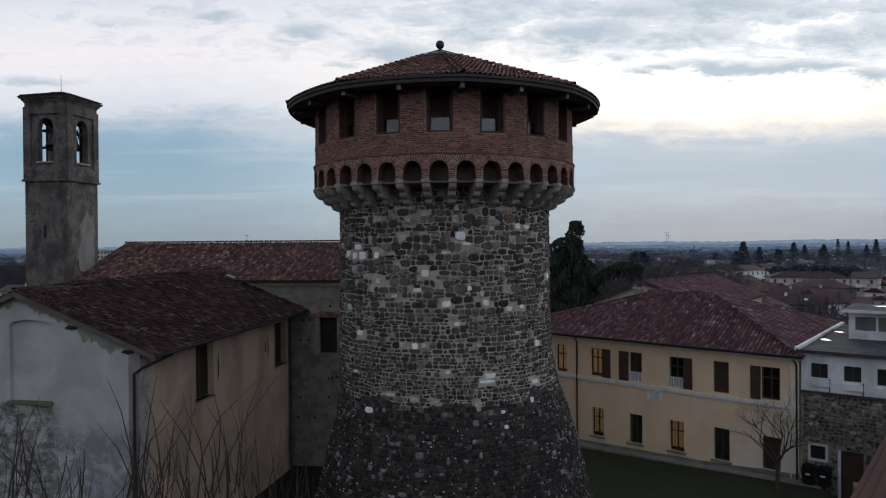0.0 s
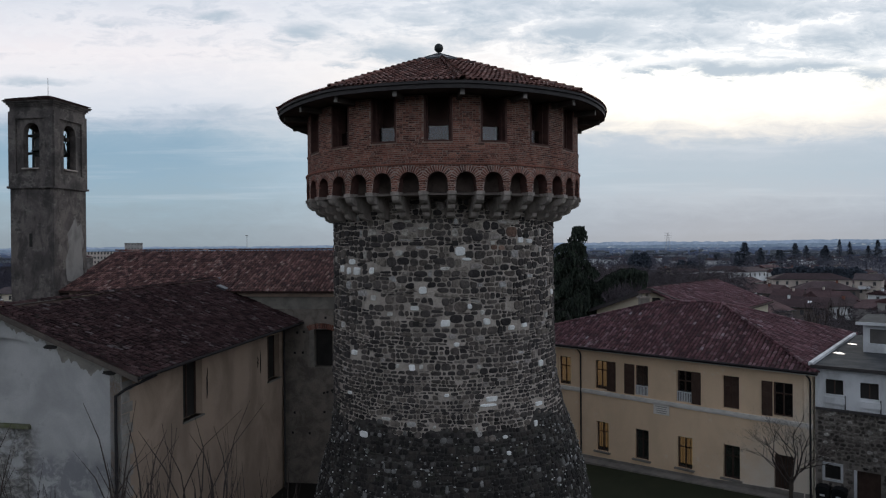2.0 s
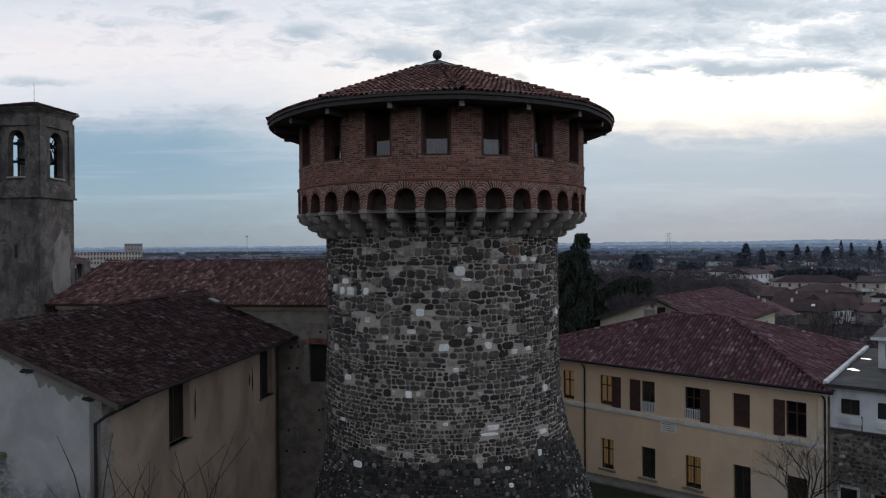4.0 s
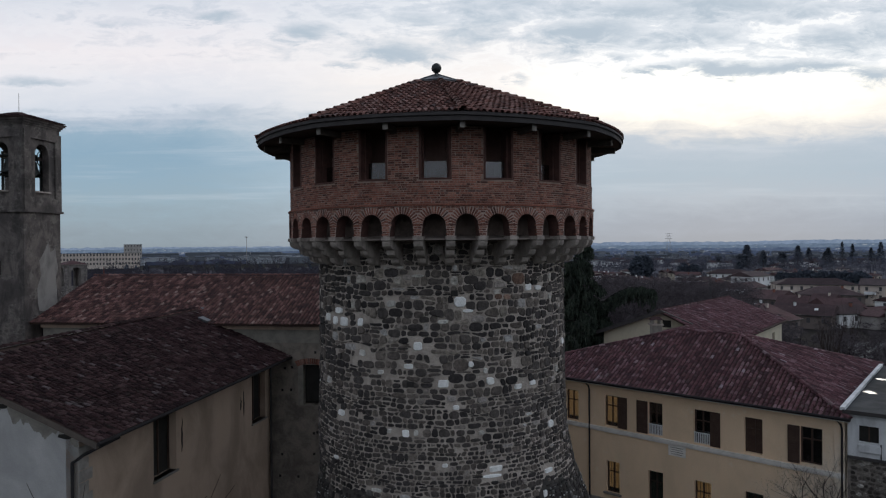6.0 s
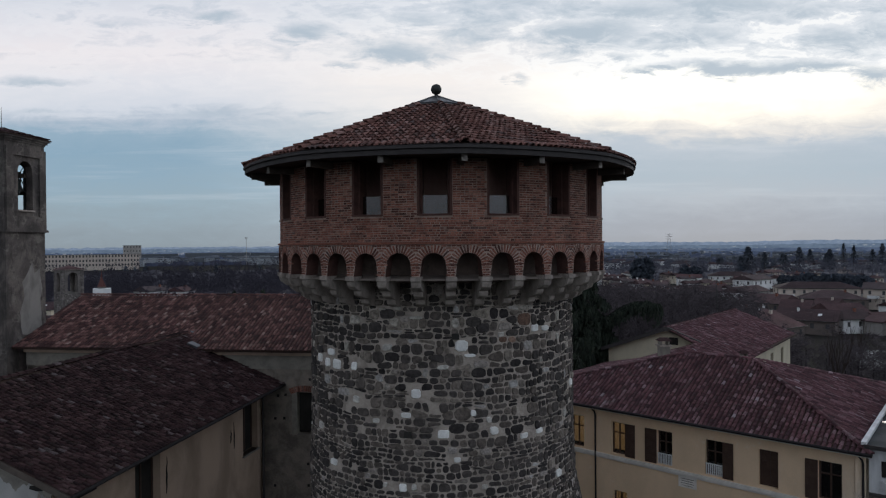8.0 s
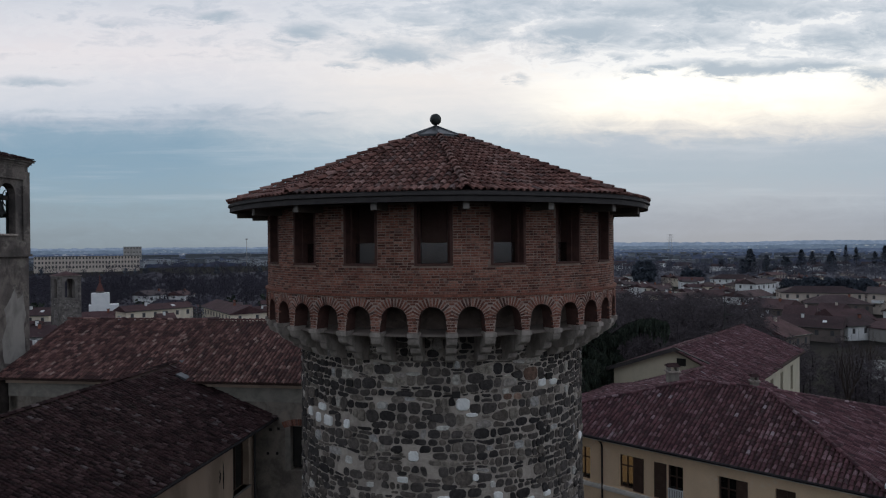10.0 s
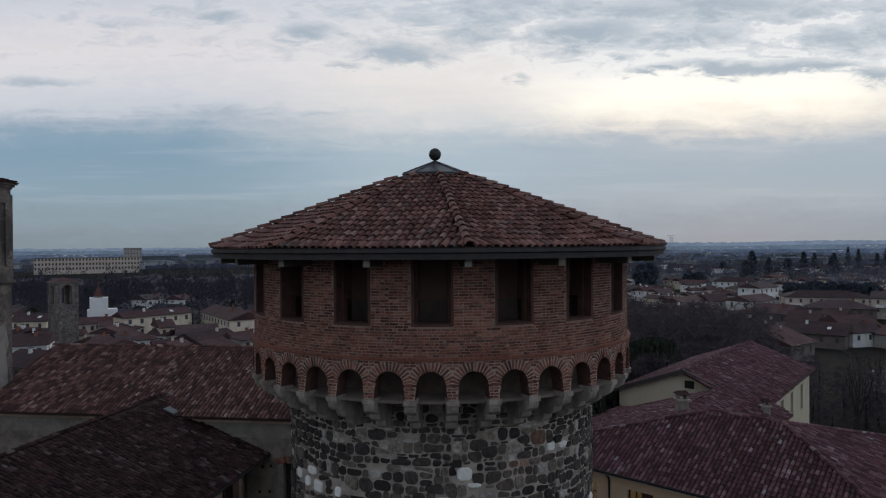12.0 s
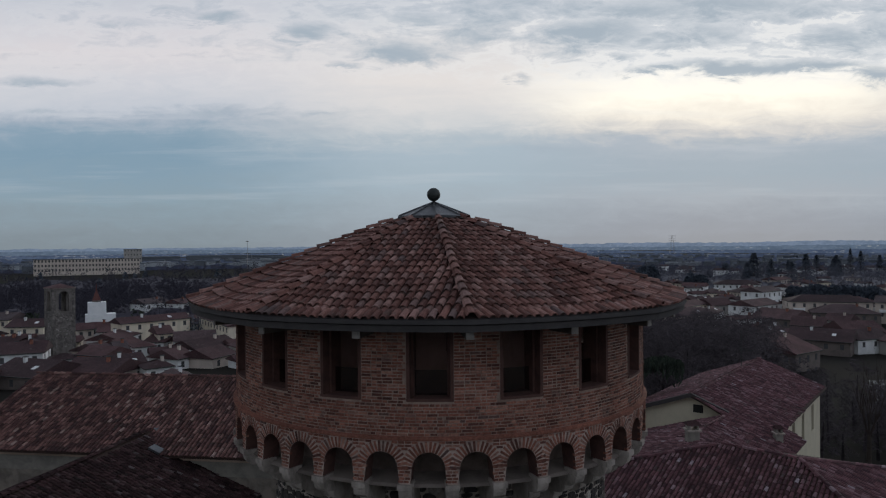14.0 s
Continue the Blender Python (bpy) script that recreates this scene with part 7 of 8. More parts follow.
def far_belfry():
    b = thing("stone_belfry", (-99.2, 150, LOW_Z), "rough stone belfry with a low tile roof", "bell tower")
    b.rotation_euler = (0, 0, radians(-40))
    s, h = 5.2, 14.6
    part("body", Geo().box(Matrix.Translation((0, 0, h / 2 - 1.1)), s, s, h - 2.2), belfry_stone, b)
    g = Geo()
    for q in range(4):
        m = Matrix.Rotation(q * math.pi / 2, 4, "Z") @ Matrix.Translation((0, -s / 2, 0)) @ Matrix.Diagonal((1, -1, 1, 1))
        arched_face(g, m, s - (1.0 if q % 2 else 0), h - 2.2, h + 4.0, 1.22, h + 2.2, 1.15, h - 1.7, 0.6)
    part("belfry_storey", g, belfry_stone, b)
    part("cornice", Geo().box(Matrix.Translation((0, 0, h + 4.05)), s + 0.5, s + 0.5, 0.2), corbel_stone, b)
    k = s / 2 + 0.4
    part("roof", Geo().add([Vector((-k, -k, h + 4.15)), Vector((k, -k, h + 4.15)), Vector((k, k, h + 4.15)), Vector((-k, k, h + 4.15)), Vector((0, 0, h + 5.2))], [(0, 1, 4), (1, 2, 4), (2, 3, 4), (3, 0, 4), (3, 2, 1, 0)]), village_roof, b)
    for q in range(4):
        m = Matrix.Rotation(q * math.pi / 2, 4, "Z")
        part("corner_pier", Geo().box(m @ Matrix.Translation((s / 2 - 0.3, -s / 2 + 0.3, h / 2 + 2)), 0.78, 0.78, h + 4), belfry_facing, b)
    rng = random.Random(2)
    forms = [stone_form(rng) for _ in range(8)]
    g = Geo()
    for q in range(4):
        m = Matrix.Rotation(q * math.pi / 2, 4, "Z") @ Matrix.Translation((0, -s / 2, 0)) @ Matrix.Diagonal((1, -1, 1, 1))
        for i in range(460):
            v, f = rng.choice(forms)
            x, z = rng.uniform(-s / 2 + 0.3, s / 2 - 0.3), 4 + 0.32 * int(rng.uniform(0, (h - 6) / 0.32))
            wide = rng.uniform(0.3, 0.7)
            g.add([m @ Vector((x + p[0] * wide, p[1] * 0.05, z + p[2] * 0.2)) for p in v], [t[::-1] for t in f])
    part("rubble_facing", g, belfry_facing, b, "rough facing stones", kind="stuff")


far_belfry()
sheet = thing("wrapped_steeple", (-124.7, 216.5, LOW_Z), "church steeple wrapped in white scaffold sheeting", "steeple")
sheet.rotation_euler = (0, 0, radians(29))
part("lower_wrap", Geo().box(Matrix.Translation((1.0, 0, 2.7)), 9.6, 5.5, 5.4), sheet_white, sheet)
part("upper_wrap", Geo().box(Matrix.Translation((-0.1, 0, 7.45)), 5.8, 5.2, 4.3), sheet_white, sheet)
g = Geo().box(Matrix.Translation((-0.2, 0, 9.9)), 2.6, 2.6, 1.0)
part("lantern", g, belfry_stone, sheet)
part("spire", Geo().add([Vector((-1.6, -1.4, 10.2)), Vector((1.2, -1.4, 10.2)), Vector((1.2, 1.4, 10.2)), Vector((-1.6, 1.4, 10.2)), Vector((-0.5, -0.4, 13.2)), Vector((0.1, -0.4, 13.2)), Vector((0.1, 0.4, 13.2)), Vector((-0.5, 0.4, 13.2)), Vector((-0.2, 0, 16.8))],
                       [(0, 1, 5, 4), (1, 2, 6, 5), (2, 3, 7, 6), (3, 0, 4, 7), (4, 5, 8), (5, 6, 8), (6, 7, 8), (7, 4, 8), (3, 2, 1, 0)]), spire_tile, sheet, "slim pointed reddish spire")
for i in range(7):
    part("scaffold_pole", Geo().tube([Vector((-2.9 + i * 0.95, -2.5, 9.3)), Vector((-2.9 + i * 0.95, -2.5, 10.6 - 0.3 * (i % 2)))], [0.06, 0.06], 4), iron, sheet)
for x in (-2.7, 0.9):
    part("opening", Geo().box(Matrix.Translation((x, -2.74, 0.6)), 0.8, 0.06, 1.6), far_glass, sheet, "dark gap in the sheeting")

# ---------- woods ----------
# Haze over the woods is tinted into these first two colours.
brown_wood = pieces_mat("brown_bare_wood", [(0.0, (0.036, 0.030, 0.034)), (0.5, (0.056, 0.046, 0.052)), (1.0, (0.085, 0.070, 0.079))], False, 0.7, 0.4)
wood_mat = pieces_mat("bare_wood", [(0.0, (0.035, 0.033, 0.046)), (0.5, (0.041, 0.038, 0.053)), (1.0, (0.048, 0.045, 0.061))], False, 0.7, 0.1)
ever_mat = pieces_mat("dark_evergreen", [(0.0, (0.02, 0.028, 0.022)), (0.6, (0.035, 0.048, 0.035)), (1.0, (0.055, 0.068, 0.05))], False, 1.2, 0.4)

# Distance haze is put into these bluish base colours.
far_wood = pieces_mat("haze_tinted_wood", [(0.0, (0.060, 0.062, 0.082)), (0.5, (0.070, 0.072, 0.094)), (1.0, (0.082, 0.084, 0.108))], False, 0.7, 0.1)
far_ever = pieces_mat("haze_tinted_evergreen", [(0.0, (0.056, 0.069, 0.094)), (0.6, (0.074, 0.090, 0.118)), (1.0, (0.092, 0.110, 0.140))], False, 1.2, 0.2)


def twigs(g, rng, c, r, count=7, thick=0.085):
    """A spray of thin bare twigs."""
    for _ in range(count):
        a = Vector((rng.gauss(0, 0.8), rng.gauss(0, 0.8), abs(rng.gauss(0.5, 0.7)))).normalized() * r * rng.uniform(0.8, 1.9)
        b = a.orthogonal().normalized() * r * thick
        o = c - a * 0.5
        g.add([o - b, o + b, c + a * 0.5], [(0, 1, 2)])


def clump(g, rng, c, r, flat2=1.0):
    """An uneven tuft of four crossing shards."""
    for _ in range(4):
        a = Vector((rng.gauss(0, 1), rng.gauss(0, 1), rng.gauss(0, 1) * flat2)).normalized() * r
        b = Vector((rng.gauss(0, 1), rng.gauss(0, 1), rng.gauss(0, 1) * flat2)).normalized() * r
        g.add([c + a, c + b, c - a * rng.uniform(0.5, 1), c - b * rng.uniform(0.5, 1)], [(0, 1, 2, 3)])


def bare_woods(name, label, spots, seed, mat, hi=(7, 13), n_clumps=16, conic=False, fine=None):
    rng = random.Random(seed)
    g = Geo()
    for x, y in spots:
        h = rng.uniform(*hi)
        z0 = ground_z(x, y) - 0.3
        g.tube([Vector((x, y, z0)), Vector((x + rng.uniform(-0.4, 0.4), y, z0 + h * 0.7))], [0.22, 0.06], 3)
        for _ in range(n_clumps):
            t = rng.uniform(0.22, 1.0)
            w2 = h * (0.42 * (1.05 - t) ** 0.7 if conic else 0.30 * math.sqrt(max(1 - (2 * t - 1.1) ** 2, 0.02)))
            a = rng.uniform(0, 6.28)
            rr = w2 * math.sqrt(rng.random())
            at, size = Vector((x + rr * math.cos(a), y + rr * math.sin(a), z0 + t * h)), h * rng.uniform(0.07, 0.14)
            if mat in (ever_mat, far_ever):
                clump(g, rng, at, size)
            else:
                twigs(g, rng, at, size, *(fine or (7, 0.085)))
    return tagged(part(name, g, mat, None, label, kind="stuff"), category="trees")


def wood_spots(count, az0, az1, d0, d1, seed, keep=5):
    rng = random.Random(seed)
    out = []
    for _ in range(count * 4):
        if len(out) >= count:
            break
        az, d = radians(rng.uniform(az0, az1)), math.sqrt(rng.uniform(d0 * d0, d1 * d1))
        x, y = d * math.sin(az), -22 + d * math.cos(az)
        if any((x - a) ** 2 + (y - b) ** 2 < (r + keep * 0.4) ** 2 for a, b, r in placed):
            continue
        out.append((x, y))
    return out


def brushwood(label, az0, az1, d0, d1, high, seed, mat):
    """The close undergrowth of a wood: one rolling, tousled sheet below the crowns."""
    g, na, nd = Geo(), 220, 60
    for j in range(nd + 1):
        d = d0 + (d1 - d0) * j / nd
        for i in range(na + 1):
            az = radians(az0 + (az1 - az0) * i / na)
            x, y = d * math.sin(az), -22 + d * math.cos(az)
            lump = 0.5 + 0.5 * noise.noise((x * 0.035, y * 0.035, seed)) + 0.35 * noise.noise((x * 0.14, y * 0.14, seed + 3))
            edge = min(1.0, j / 3, (nd - j) / 3, i / 4, (na - i) / 4)
            g.v.append((x, y, LOW_Z - 0.4 + high * lump * edge))
    k = na + 1
    g.f = [(j * k + i, j * k + i + 1, (j + 1) * k + i + 1, (j + 1) * k + i) for j in range(nd) for i in range(na)]
    return tagged(part("brushwood", g, mat, None, label, smooth=True, kind="stuff"), category="undergrowth")


def conifer(x, y, top, half, seed, slim=0.8):
    """A tall evergreen: a trunk and tiers of drooping shards."""
    rng = random.Random(seed)
    h = top - LOW_Z
    t = thing("evergreen_tree", (x, y, LOW_Z), "tall dark evergreen beyond the roofs", "tree", "evergreens beyond the roofs")
    part("trunk", Geo().tube([Vector((0, 0, -0.3)), Vector((0, 0, h * 0.93))], [0.5, 0.08], 6), bark, t)
    g = Geo()
    for k in range(int(70 * h)):
        q = rng.random() ** 0.8
        rr = half * (1.02 - q) ** slim * (0.78 + 0.22 * math.sin(q * 40 + seed)) * math.sqrt(rng.uniform(0.2, 1.0))
        a = rng.uniform(0, 6.28)
        c = Vector((rr * math.cos(a), rr * math.sin(a), h * (0.14 + 0.86 * q)))
        out2 = Vector((math.cos(a), math.sin(a), rng.uniform(-0.6, 0.1))) * half * rng.uniform(0.12, 0.24)
        w2 = Vector((-math.sin(a), math.cos(a), rng.uniform(-0.4, 0.4))) * half * rng.uniform(0.05, 0.10)
        g.add([c - w2, c + w2, c + out2], [(0, 1, 2)])
    part("crown", g, far_ever, t, "dark needles with a blue haze tint", kind="stuff")


# Undergrowth sheets added so gaps between the bare trees do not go black.
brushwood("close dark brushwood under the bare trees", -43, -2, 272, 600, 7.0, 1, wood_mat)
brushwood("brushwood of the far woods, tinted blue for haze", 2, 44, 445, 690, 6.5, 5, far_wood)
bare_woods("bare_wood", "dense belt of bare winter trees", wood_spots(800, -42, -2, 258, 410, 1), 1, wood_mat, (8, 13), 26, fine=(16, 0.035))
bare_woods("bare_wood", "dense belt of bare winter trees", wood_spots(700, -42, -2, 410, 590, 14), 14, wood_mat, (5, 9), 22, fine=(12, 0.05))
bare_woods("bare_wood", "bare trees among the houses", wood_spots(200, 8, 24, 100, 200, 2), 2, brown_wood, (5, 9), 64, fine=(14, 0.03))
bare_woods("bare_wood", "tall bare trees below the town", wood_spots(120, 9, 25, 84, 155, 23, 1), 23, brown_wood, (10, 14), 90, fine=(12, 0.022))
bare_woods("bare_wood", "bare thicket behind the houses", wood_spots(70, 24, 43, 78, 122, 21), 21, brown_wood, (5, 8), 60, fine=(14, 0.03))
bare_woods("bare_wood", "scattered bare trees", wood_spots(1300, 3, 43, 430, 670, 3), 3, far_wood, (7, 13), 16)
bare_woods("bare_wood", "bare trees between the houses", wood_spots(160, 3, 43, 230, 440, 13), 13, brown_wood, (5, 9), 26, fine=(10, 0.05))
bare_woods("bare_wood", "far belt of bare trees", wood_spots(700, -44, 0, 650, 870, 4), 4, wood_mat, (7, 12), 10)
for k, (x, y, top, half) in enumerate(((211, 454, 15.3, 8.0), (204, 449, 9.0, 6.0), (212, 431, 11.6, 5.5), (249, 458, 14.5, 6.5), (241, 462, 9.5, 6.0), (283, 508, 12.6, 5.5), (295, 502, 12.6, 6.5), (289, 495, 10.0, 6.0), (323, 532, 17.1, 4.0),
                                        (329, 528, 15.2, 4.5), (347, 520, 16.6, 5.5), (341, 523, 12.0, 5.0), (356, 514, 13.0, 6.0), (248, 481, 9.7, 5.0), (305, 520, 11.0, 7.0), (209, 498, 7.4, 6.0), (-77.2, 179.3, 2.6, 3.2), (-74.6, 178.6, 1.6, 2.4))):
    conifer(x, y, top, half, 40 + k, 0.8 if top > 8 else 0.45)
rng = random.Random(55)
HEDGE = [(150 + 27 * k / 26 + rng.uniform(-1, 1), 274 - 15 * k / 26 + rng.uniform(-3, 3)) for k in range(27)]
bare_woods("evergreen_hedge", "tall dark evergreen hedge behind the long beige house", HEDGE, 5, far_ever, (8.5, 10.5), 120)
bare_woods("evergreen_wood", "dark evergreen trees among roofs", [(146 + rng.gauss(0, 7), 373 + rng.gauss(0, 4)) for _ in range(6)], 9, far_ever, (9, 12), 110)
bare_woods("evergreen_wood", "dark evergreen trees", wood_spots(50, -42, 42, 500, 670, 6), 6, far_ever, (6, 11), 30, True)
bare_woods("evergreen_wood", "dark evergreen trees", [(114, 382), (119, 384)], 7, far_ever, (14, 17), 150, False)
bare_woods("evergreen_wood", "dark evergreen trees in gardens", wood_spots(26, -38, -6, 170, 260, 8), 8, ever_mat, (5, 9), 22, False)


# Far sheds and roofs carry the haze in their base colours.
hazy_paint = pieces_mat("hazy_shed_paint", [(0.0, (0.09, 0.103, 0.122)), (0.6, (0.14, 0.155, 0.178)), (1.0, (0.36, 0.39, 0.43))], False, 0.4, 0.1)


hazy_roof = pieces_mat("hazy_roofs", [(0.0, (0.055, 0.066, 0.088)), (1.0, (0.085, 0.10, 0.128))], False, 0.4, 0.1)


def far_town():
    """Pale sheds and houses strewn over the plain, too far to pick apart."""
    rng = random.Random(31)
    g, h2 = Geo(), Geo()
    sheds, far2 = Geo(), Geo()
    for k in range(430):
        west = k % 2
        az = radians(rng.uniform(-42, -3) if west else rng.uniform(3, 42))
        d = rng.uniform(880, 1300) if west else (rng.uniform(560, 680) if rng.random() < 0.1 else rng.uniform(780, 1300))
        x, y = d * math.sin(az), -22 + d * math.cos(az)
        long_shed = rng.random() < ((0.3 if west else 0.04) if d > 700 else 0.1)
        w2, h = (rng.uniform(24, 60), rng.uniform(5, 8)) if long_shed else (rng.uniform(6, 15), rng.uniform(4, 8.5))
        m = Matrix.Translation((x, y, LOW_Z + h / 2)) @ Matrix.Rotation(rng.uniform(-0.5, 0.5) - az, 4, "Z")
        (sheds if d > 700 else g).box(m, w2, 9, h)
        if long_shed:
            sheds.box(m @ Matrix.Translation((0, 0, h / 2 + 0.3)), w2 + 1, 10, 0.6)
            continue
        (h2 if d < 700 else far2).add([m @ Vector(p) for p in ((-w2 / 2 - 0.5, -5, h / 2), (w2 / 2 + 0.5, -5, h / 2), (w2 / 2 + 0.5, 5, h / 2), (-w2 / 2 - 0.5, 5, h / 2), (-w2 / 2, 0, h / 2 + 1.7), (w2 / 2, 0, h / 2 + 1.7))],
               [(0, 1, 5, 4), (2, 3, 4, 5), (1, 2, 5), (3, 0, 4), (3, 2, 1, 0)])
    for x, y, w2, h, turn in ((-450, 1290, 120, 11, 12), (-372, 1330, 70, 10, 8), (-560, 1250, 90, 10, 20), (-300, 1200, 60, 9, 10), (-640, 1150, 70, 9, 26)):
        sheds.box(Matrix.Translation((x, y, LOW_Z + h / 2)) @ Matrix.Rotation(radians(turn), 4, "Z"), w2, 20, h)
    tagged(part("far_roofs", far2, hazy_roof, None, "roofs far out on the plain, tinted blue for haze", kind="stuff"), category="town")
    tagged(part("far_sheds", sheds, hazy_paint, None, "pale sheds far out on the plain, tinted blue for haze", kind="stuff"), category="sheds")
    tagged(part("far_town", g, far_white, None, "pale sheds and houses strewn over the plain", kind="stuff"), category="town")
    tagged(part("far_roofs", h2, village_roof, None, "low roofs of the far town", kind="stuff"), category="town")


far_town()


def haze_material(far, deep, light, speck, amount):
    """Glowing far plain, blue haze painted in: dark woods and pale specks of buildings."""
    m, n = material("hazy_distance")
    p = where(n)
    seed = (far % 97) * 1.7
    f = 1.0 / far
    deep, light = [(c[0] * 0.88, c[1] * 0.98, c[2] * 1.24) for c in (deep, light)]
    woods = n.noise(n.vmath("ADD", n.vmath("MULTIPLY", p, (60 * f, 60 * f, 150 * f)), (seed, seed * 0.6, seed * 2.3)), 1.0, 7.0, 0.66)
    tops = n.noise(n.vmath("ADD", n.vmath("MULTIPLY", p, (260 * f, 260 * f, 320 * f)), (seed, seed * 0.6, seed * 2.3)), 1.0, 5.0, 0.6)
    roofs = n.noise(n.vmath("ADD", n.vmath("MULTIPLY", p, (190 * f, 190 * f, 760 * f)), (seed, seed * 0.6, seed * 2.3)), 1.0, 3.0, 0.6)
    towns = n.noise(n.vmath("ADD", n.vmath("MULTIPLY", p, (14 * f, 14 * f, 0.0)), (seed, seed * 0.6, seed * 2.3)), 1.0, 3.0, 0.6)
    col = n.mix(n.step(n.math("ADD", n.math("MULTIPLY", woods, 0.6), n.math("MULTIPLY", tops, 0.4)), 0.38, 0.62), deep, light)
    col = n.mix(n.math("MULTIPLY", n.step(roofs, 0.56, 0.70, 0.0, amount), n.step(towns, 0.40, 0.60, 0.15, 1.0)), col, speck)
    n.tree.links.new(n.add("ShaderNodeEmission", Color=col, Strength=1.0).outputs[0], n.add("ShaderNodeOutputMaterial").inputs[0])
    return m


# Standing sheets, painted paler and bluer with distance to imitate haze.
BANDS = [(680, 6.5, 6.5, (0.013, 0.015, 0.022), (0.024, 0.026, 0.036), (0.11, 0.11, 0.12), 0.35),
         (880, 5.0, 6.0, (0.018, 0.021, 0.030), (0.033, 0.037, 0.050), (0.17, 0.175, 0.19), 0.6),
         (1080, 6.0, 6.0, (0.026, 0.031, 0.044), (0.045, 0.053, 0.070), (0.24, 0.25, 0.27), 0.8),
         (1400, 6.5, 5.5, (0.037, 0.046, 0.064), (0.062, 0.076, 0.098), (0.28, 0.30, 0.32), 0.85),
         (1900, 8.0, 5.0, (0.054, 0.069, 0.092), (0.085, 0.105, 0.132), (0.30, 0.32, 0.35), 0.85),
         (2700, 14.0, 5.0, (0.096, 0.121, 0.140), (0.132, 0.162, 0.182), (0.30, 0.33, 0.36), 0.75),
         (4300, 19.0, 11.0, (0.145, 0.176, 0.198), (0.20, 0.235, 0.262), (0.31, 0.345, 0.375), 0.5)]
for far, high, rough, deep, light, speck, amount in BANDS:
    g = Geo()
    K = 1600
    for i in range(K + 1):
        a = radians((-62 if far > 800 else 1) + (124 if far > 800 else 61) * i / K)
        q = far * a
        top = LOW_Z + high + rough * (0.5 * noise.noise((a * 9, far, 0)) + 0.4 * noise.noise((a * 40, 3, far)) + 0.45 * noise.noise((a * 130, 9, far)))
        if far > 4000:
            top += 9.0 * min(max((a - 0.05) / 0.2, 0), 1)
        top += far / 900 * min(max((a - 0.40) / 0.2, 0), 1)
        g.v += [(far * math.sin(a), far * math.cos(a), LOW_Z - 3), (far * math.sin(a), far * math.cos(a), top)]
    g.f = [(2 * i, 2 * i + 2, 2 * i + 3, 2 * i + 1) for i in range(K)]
    tagged(part("backdrop", g, haze_material(far, deep, light, speck, amount), None, "glowing backdrop of the plain at the horizon, haze painted in", kind="structure"), category="distance")


def pylon(x, y, h, label):
    t = thing("lattice_pylon", (x, y, LOW_Z), label, "pylon")
    for sx in (-1, 1):
        for sy in (-1, 1):
            part("leg", Geo().tube([Vector((sx * h * 0.11, sy * h * 0.11, 0)), Vector((sx * h * 0.03, sy * h * 0.03, h))], [0.3, 0.25], 4), grey_paint, t)
    for k in range(3):
        part("cross_arm", Geo().box(Matrix.Translation((0, 0, h * (0.72 + 0.13 * k))), h * 0.4, 0.5, 0.6), grey_paint, t)


pylon(538, 1640, 46, "grey lattice power pylon on the plain")
mast = thing("lamp_mast", (-260, 840, LOW_Z), "tall thin lamp mast", "mast")
part("pole", Geo().tube([Vector((0, 0, 0)), Vector((0, 0, 34.5))], [0.4, 0.25], 6), grey_paint, mast)
part("head", Geo().box(Matrix.Translation((0, 0, 34.5)), 3.4, 1.0, 1.0), grey_paint, mast)


# ---------- near trees ----------
def grow(g, rng, p, d, length, r, level, up=0.12, spread=0.55, kids=(2, 3), thin=0.62):
    """A limb that bends and divides."""
    pts, rad = [p.copy()], [r]
    seg = 4
    for i in range(seg):
        d = (d + Vector((rng.gauss(0, 0.12), rng.gauss(0, 0.12), rng.gauss(0, 0.06) + up * 0.5))).normalized()
        p = p + d * (length / seg)
        pts.append(p.copy())
        rad.append(r * (1 - (1 - thin) * (i + 1) / seg))
    g.tube(pts, rad, 6 if level > 2 else (4 if level > 1 else 3))
    if level == 0:
        return
    for k in range(rng.randint(*kids)):
        q = pts[rng.randint(2, seg)]
        side2 = Vector((rng.gauss(0, 1), rng.gauss(0, 1), rng.gauss(0, 0.5))).normalized()
        grow(g, rng, q, (d + side2 * spread).normalized(), length * rng.uniform(0.6, 0.85), r * thin * rng.uniform(0.6, 0.9), level - 1, up, spread, kids, thin)


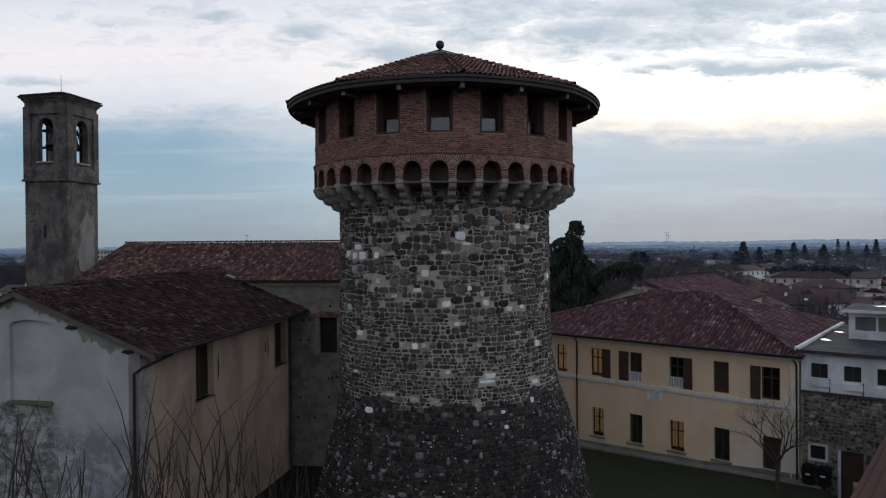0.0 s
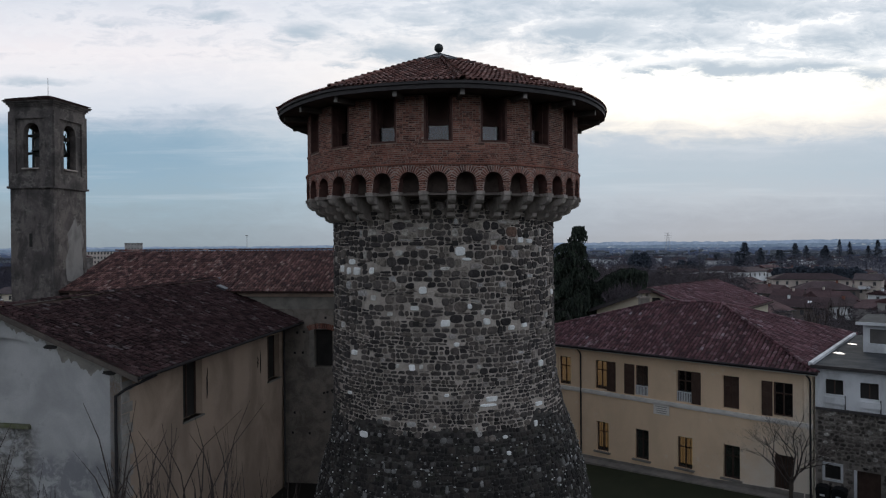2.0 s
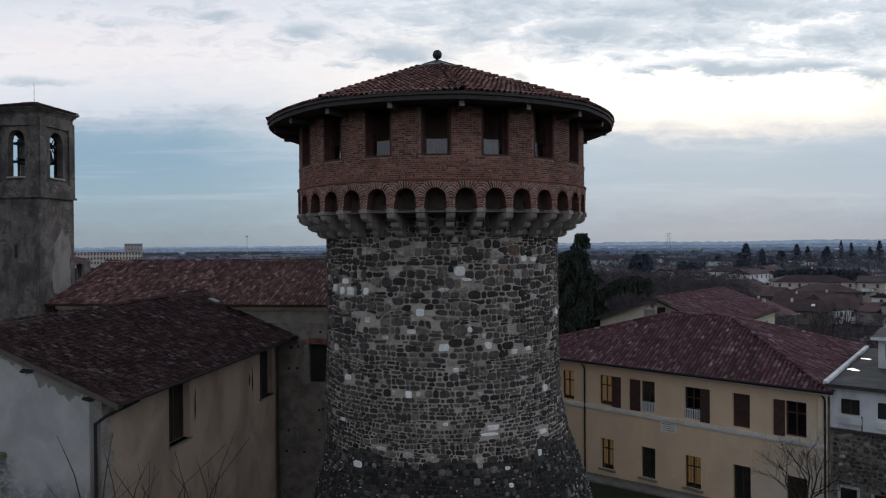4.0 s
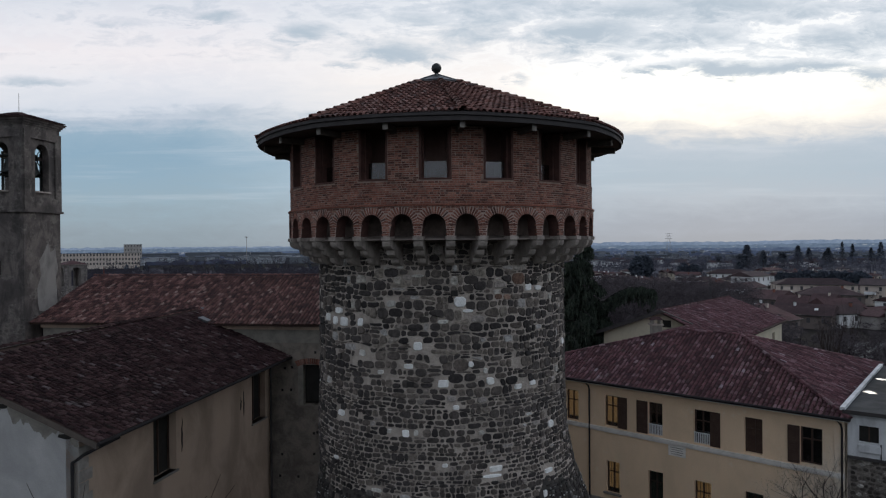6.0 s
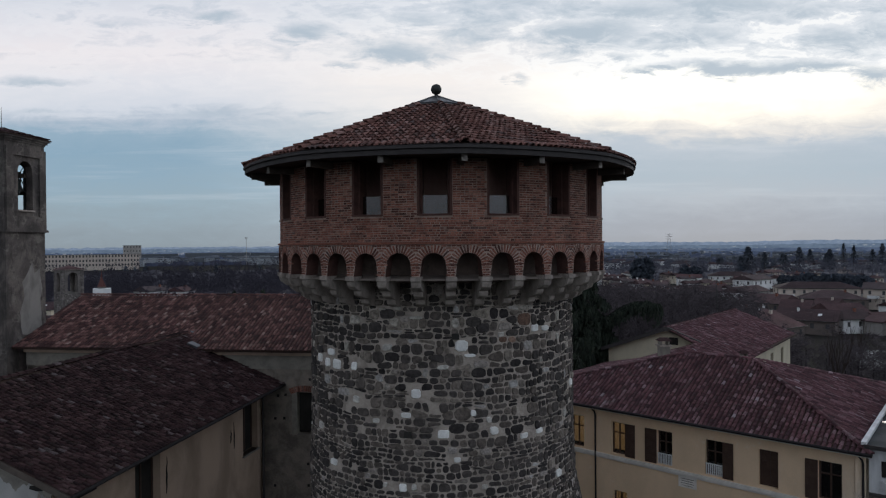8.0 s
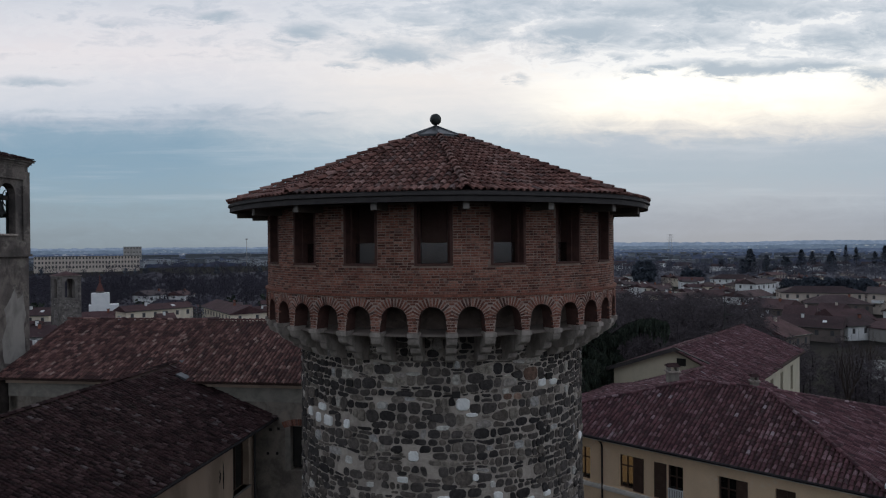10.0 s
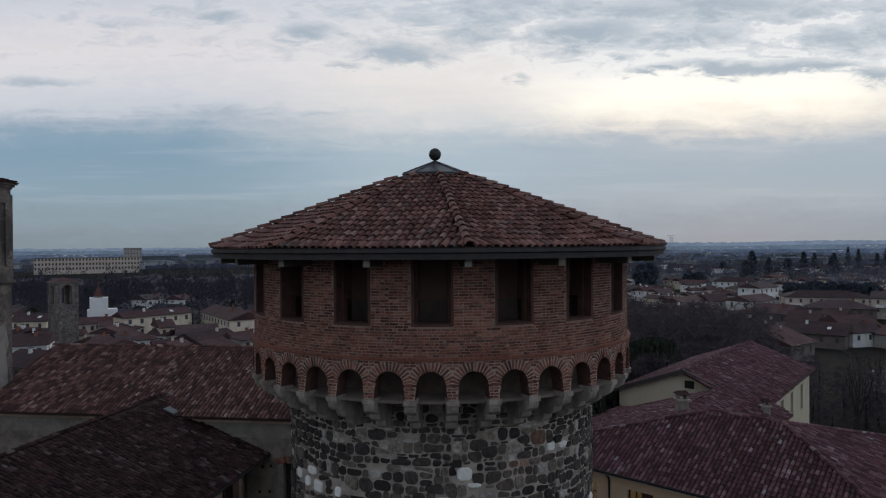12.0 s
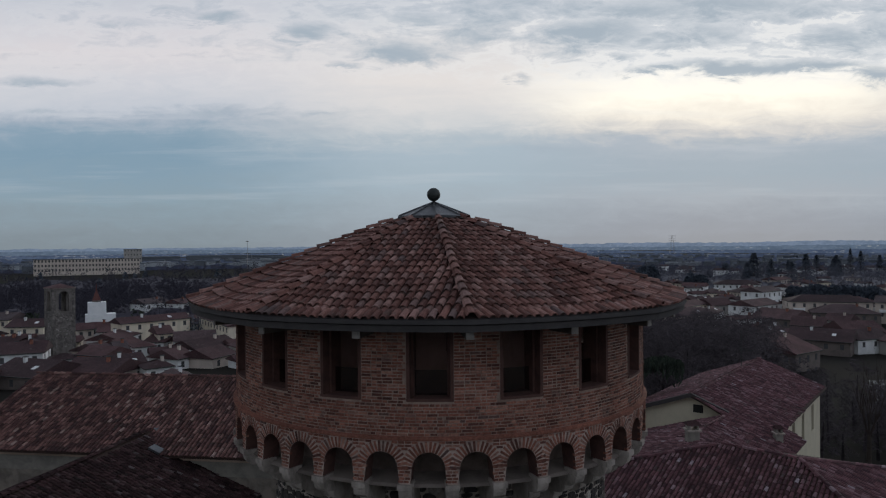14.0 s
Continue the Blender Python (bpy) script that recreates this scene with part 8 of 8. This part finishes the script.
def bare_tree(name, at, h, seed, label, shoots=False, levels=4, trunk=0.13):
    rng = random.Random(seed)
    t = thing(name, at, label, "tree", "bare trees")
    g = Geo()
    g.tube([Vector((0, 0, -0.1)), Vector((0.05, 0, h * 0.12)), Vector((0.08, 0.05, h * 0.28))], [trunk * 1.3, trunk, trunk * 0.9], 8)
    part("trunk", g, bark, t)
    c = Geo()
    start = Vector((0.08, 0.05, h * 0.27))
    for k in range(5):
        a = 2 * math.pi * k / 5 + rng.uniform(-0.4, 0.4)
        lean = 0.35 if shoots else 0.8
        grow(c, rng, start - Vector((0, 0, rng.uniform(0, h * 0.08))), Vector((math.cos(a) * lean, math.sin(a) * lean, 1)).normalized(), h * (0.3 if shoots else 0.26), trunk * 0.55, levels - 1, 0.45 if shoots else 0.08, 0.30 if shoots else 0.75, (1, 3) if shoots else (2, 4))
    if shoots:
        for k in range(8):
            a, rr = rng.uniform(0, 6.28), rng.uniform(0.2, 1.2)
            p = Vector((rr * math.cos(a), rr * math.sin(a), h * rng.uniform(0.35, 0.6)))
            d = Vector((rng.gauss(0, 0.12), rng.gauss(0, 0.12), 1)).normalized()
            ln = h * rng.uniform(0.2, 0.5)
            bend = Vector((rng.gauss(0.10, 0.24), rng.gauss(0, 0.2), 0))
            c.tube([p, p + d * ln * 0.35 + bend * ln * 0.08, p + d * ln * 0.7 + bend * ln * 0.4, p + (d + bend) * ln], [0.034, 0.027, 0.018, 0.007], 4)
    part("crown", c, twig_mat, t, "thin bare twigs")
    return t


bare_tree("bare_tree", (19.0, 5.75, 0.8), 6.4, 3, "small bare tree in front of the yellow house", False, 6, 0.11)
for x, y, h, s in ((-16.6, -8.6, 10.2, 10), (-14.6, -9.2, 10.2, 11), (-12.3, -10.4, 10.0, 12), (-10.2, -9.6, 10.4, 13), (-8.8, -8.2, 10.2, 14), (-7.4, -7.0, 9.6, 15), (-11.4, -7.4, 10.0, 16), (-6.2, -5.0, 7.2, 17)):
    bare_tree("bare_shrub_tree", (x, y, 0), h, s, "tall bare shrub with upright shoots by the hall", True, 3, 0.09)
for x, y, h, s in ((44.6, 51.1, 10, 21), (52, 62, 10, 22), (38, 66, 10, 23), (58, 70, 11, 24), (47, 84, 10, 25), (31, 74, 9, 26)):
    bare_tree("bare_tree", (x, y, -0.3 if y < 60 else -2.5), h, s, "pollarded bare tree beyond the houses", True, 4, 0.22)


cedar_bark = plain_mat("dark_cedar_bark", (0.030, 0.026, 0.024), (0.020, 0.018, 0.017), 5.0, depth=0.02)


def cedar(at, h, seed, spread, label, bow):
    """A cedar with a nodding leader and drooping limbs, each hung with many small needle tufts; bow is one long sweeping limb."""
    rng = random.Random(seed)
    t = thing("cedar_tree", at, label, "tree", "cedars")
    lead = [Vector((0, 0, -0.3)), Vector((0.1, 0, h * 0.5)), Vector((0.2, 0.05, h * 0.88)), Vector((0.45, 0.05, h * 0.97)), Vector((0.8, 0.05, h)), Vector((1.1, 0.05, h * 0.975)), Vector((1.2, 0.05, h * 0.93))]
    part("trunk", Geo().tube(lead, [0.45, 0.3, 0.14, 0.10, 0.08, 0.05, 0.02], 8), cedar_bark, t)
    limbs, tufts = Geo(), Geo()

    def hang(c, wide):
        d = Vector((rng.gauss(0, 0.3), rng.gauss(0, 0.3), -1)).normalized()
        w2 = Vector((rng.gauss(0, 1), rng.gauss(0, 1), 0)).normalized() * rng.uniform(0.07, 0.15) * wide
        ln2 = rng.uniform(0.3, 0.8) * wide
        tufts.add([c - w2, c + w2, c + d * ln2 + w2 * 0.3, c + d * ln2 - w2 * 0.3], [(0, 1, 2, 3)])
        tufts.add([c + w2.cross(d), c - w2.cross(d), c + d * ln2 * 0.9], [(0, 1, 2)])

    def limb(pts, a, ln, many):
        limbs.tube(pts, [0.09, 0.07, 0.055, 0.04, 0.025, 0.01], 4)
        for i in range(many):
            q = rng.uniform(0.08, 1.0)
            j = min(int(q * 5), 4)
            p = pts[j].lerp(pts[j + 1], q * 5 - j)
            side2 = Vector((-math.sin(a), math.cos(a), 0)) * rng.gauss(0, 0.11 * ln)
            hang(p + side2 + Vector((0, 0, 0.1 - abs(rng.gauss(0, 0.4)) - side2.length * 0.4)), 1.0)

    for k in range(40):
        z = h * (0.16 + 0.78 * (k / 40) ** 0.9)
        a = k * 2.4 + rng.uniform(-0.4, 0.4)
        ln = spread * max(1.02 - z / h, 0.0) ** 0.6 * rng.uniform(0.5, 1.2) + 0.6
        limb([Vector((ln * i / 5 * math.cos(a), ln * i / 5 * math.sin(a), z + ln * (0.30 * i / 5 - 0.68 * (i / 5) ** 2))) for i in range(6)], a, ln, int(ln * 60))
    for i in range(300):
        q = rng.uniform(0.0, 1.0) * 3.999
        p = lead[2 + int(q)].lerp(lead[3 + int(q)], q % 1)
        hang(p + Vector((rng.gauss(0, 0.2), rng.gauss(0, 0.2), 0.15)), 1.05)
    if bow:
        ends = [Vector((bow[0] * q, bow[1] * q, bow[2] + (h - bow[2]) * math.sin(q * 2.1))) for q in (0.0, 0.2, 0.4, 0.6, 0.8, 1.0)]
        limb(ends, math.atan2(bow[1], bow[0]), 7.0, 900)
    part("branchwork", limbs, cedar_bark, t)
    part("foliage", tufts, ever_mat, t, "dark drooping needles", kind="stuff")


cedar((12.6, 36.5, 0), 17.1, 2, 4.6, "tall dark cedar with a nodding tip", None)
cedar((14.6, 41.0, 0), 12.9, 5, 6.0, "broad dark cedar with one long sweeping limb", (6.4, -1.6, 10.0))
cedar((11.0, 30.0, 0), 10.5, 7, 4.0, "lower dark cedar beside the tower", None)
# ---------- many small pieces ----------
rubble()
voussoirs()
brickwork()
tower_tiles()
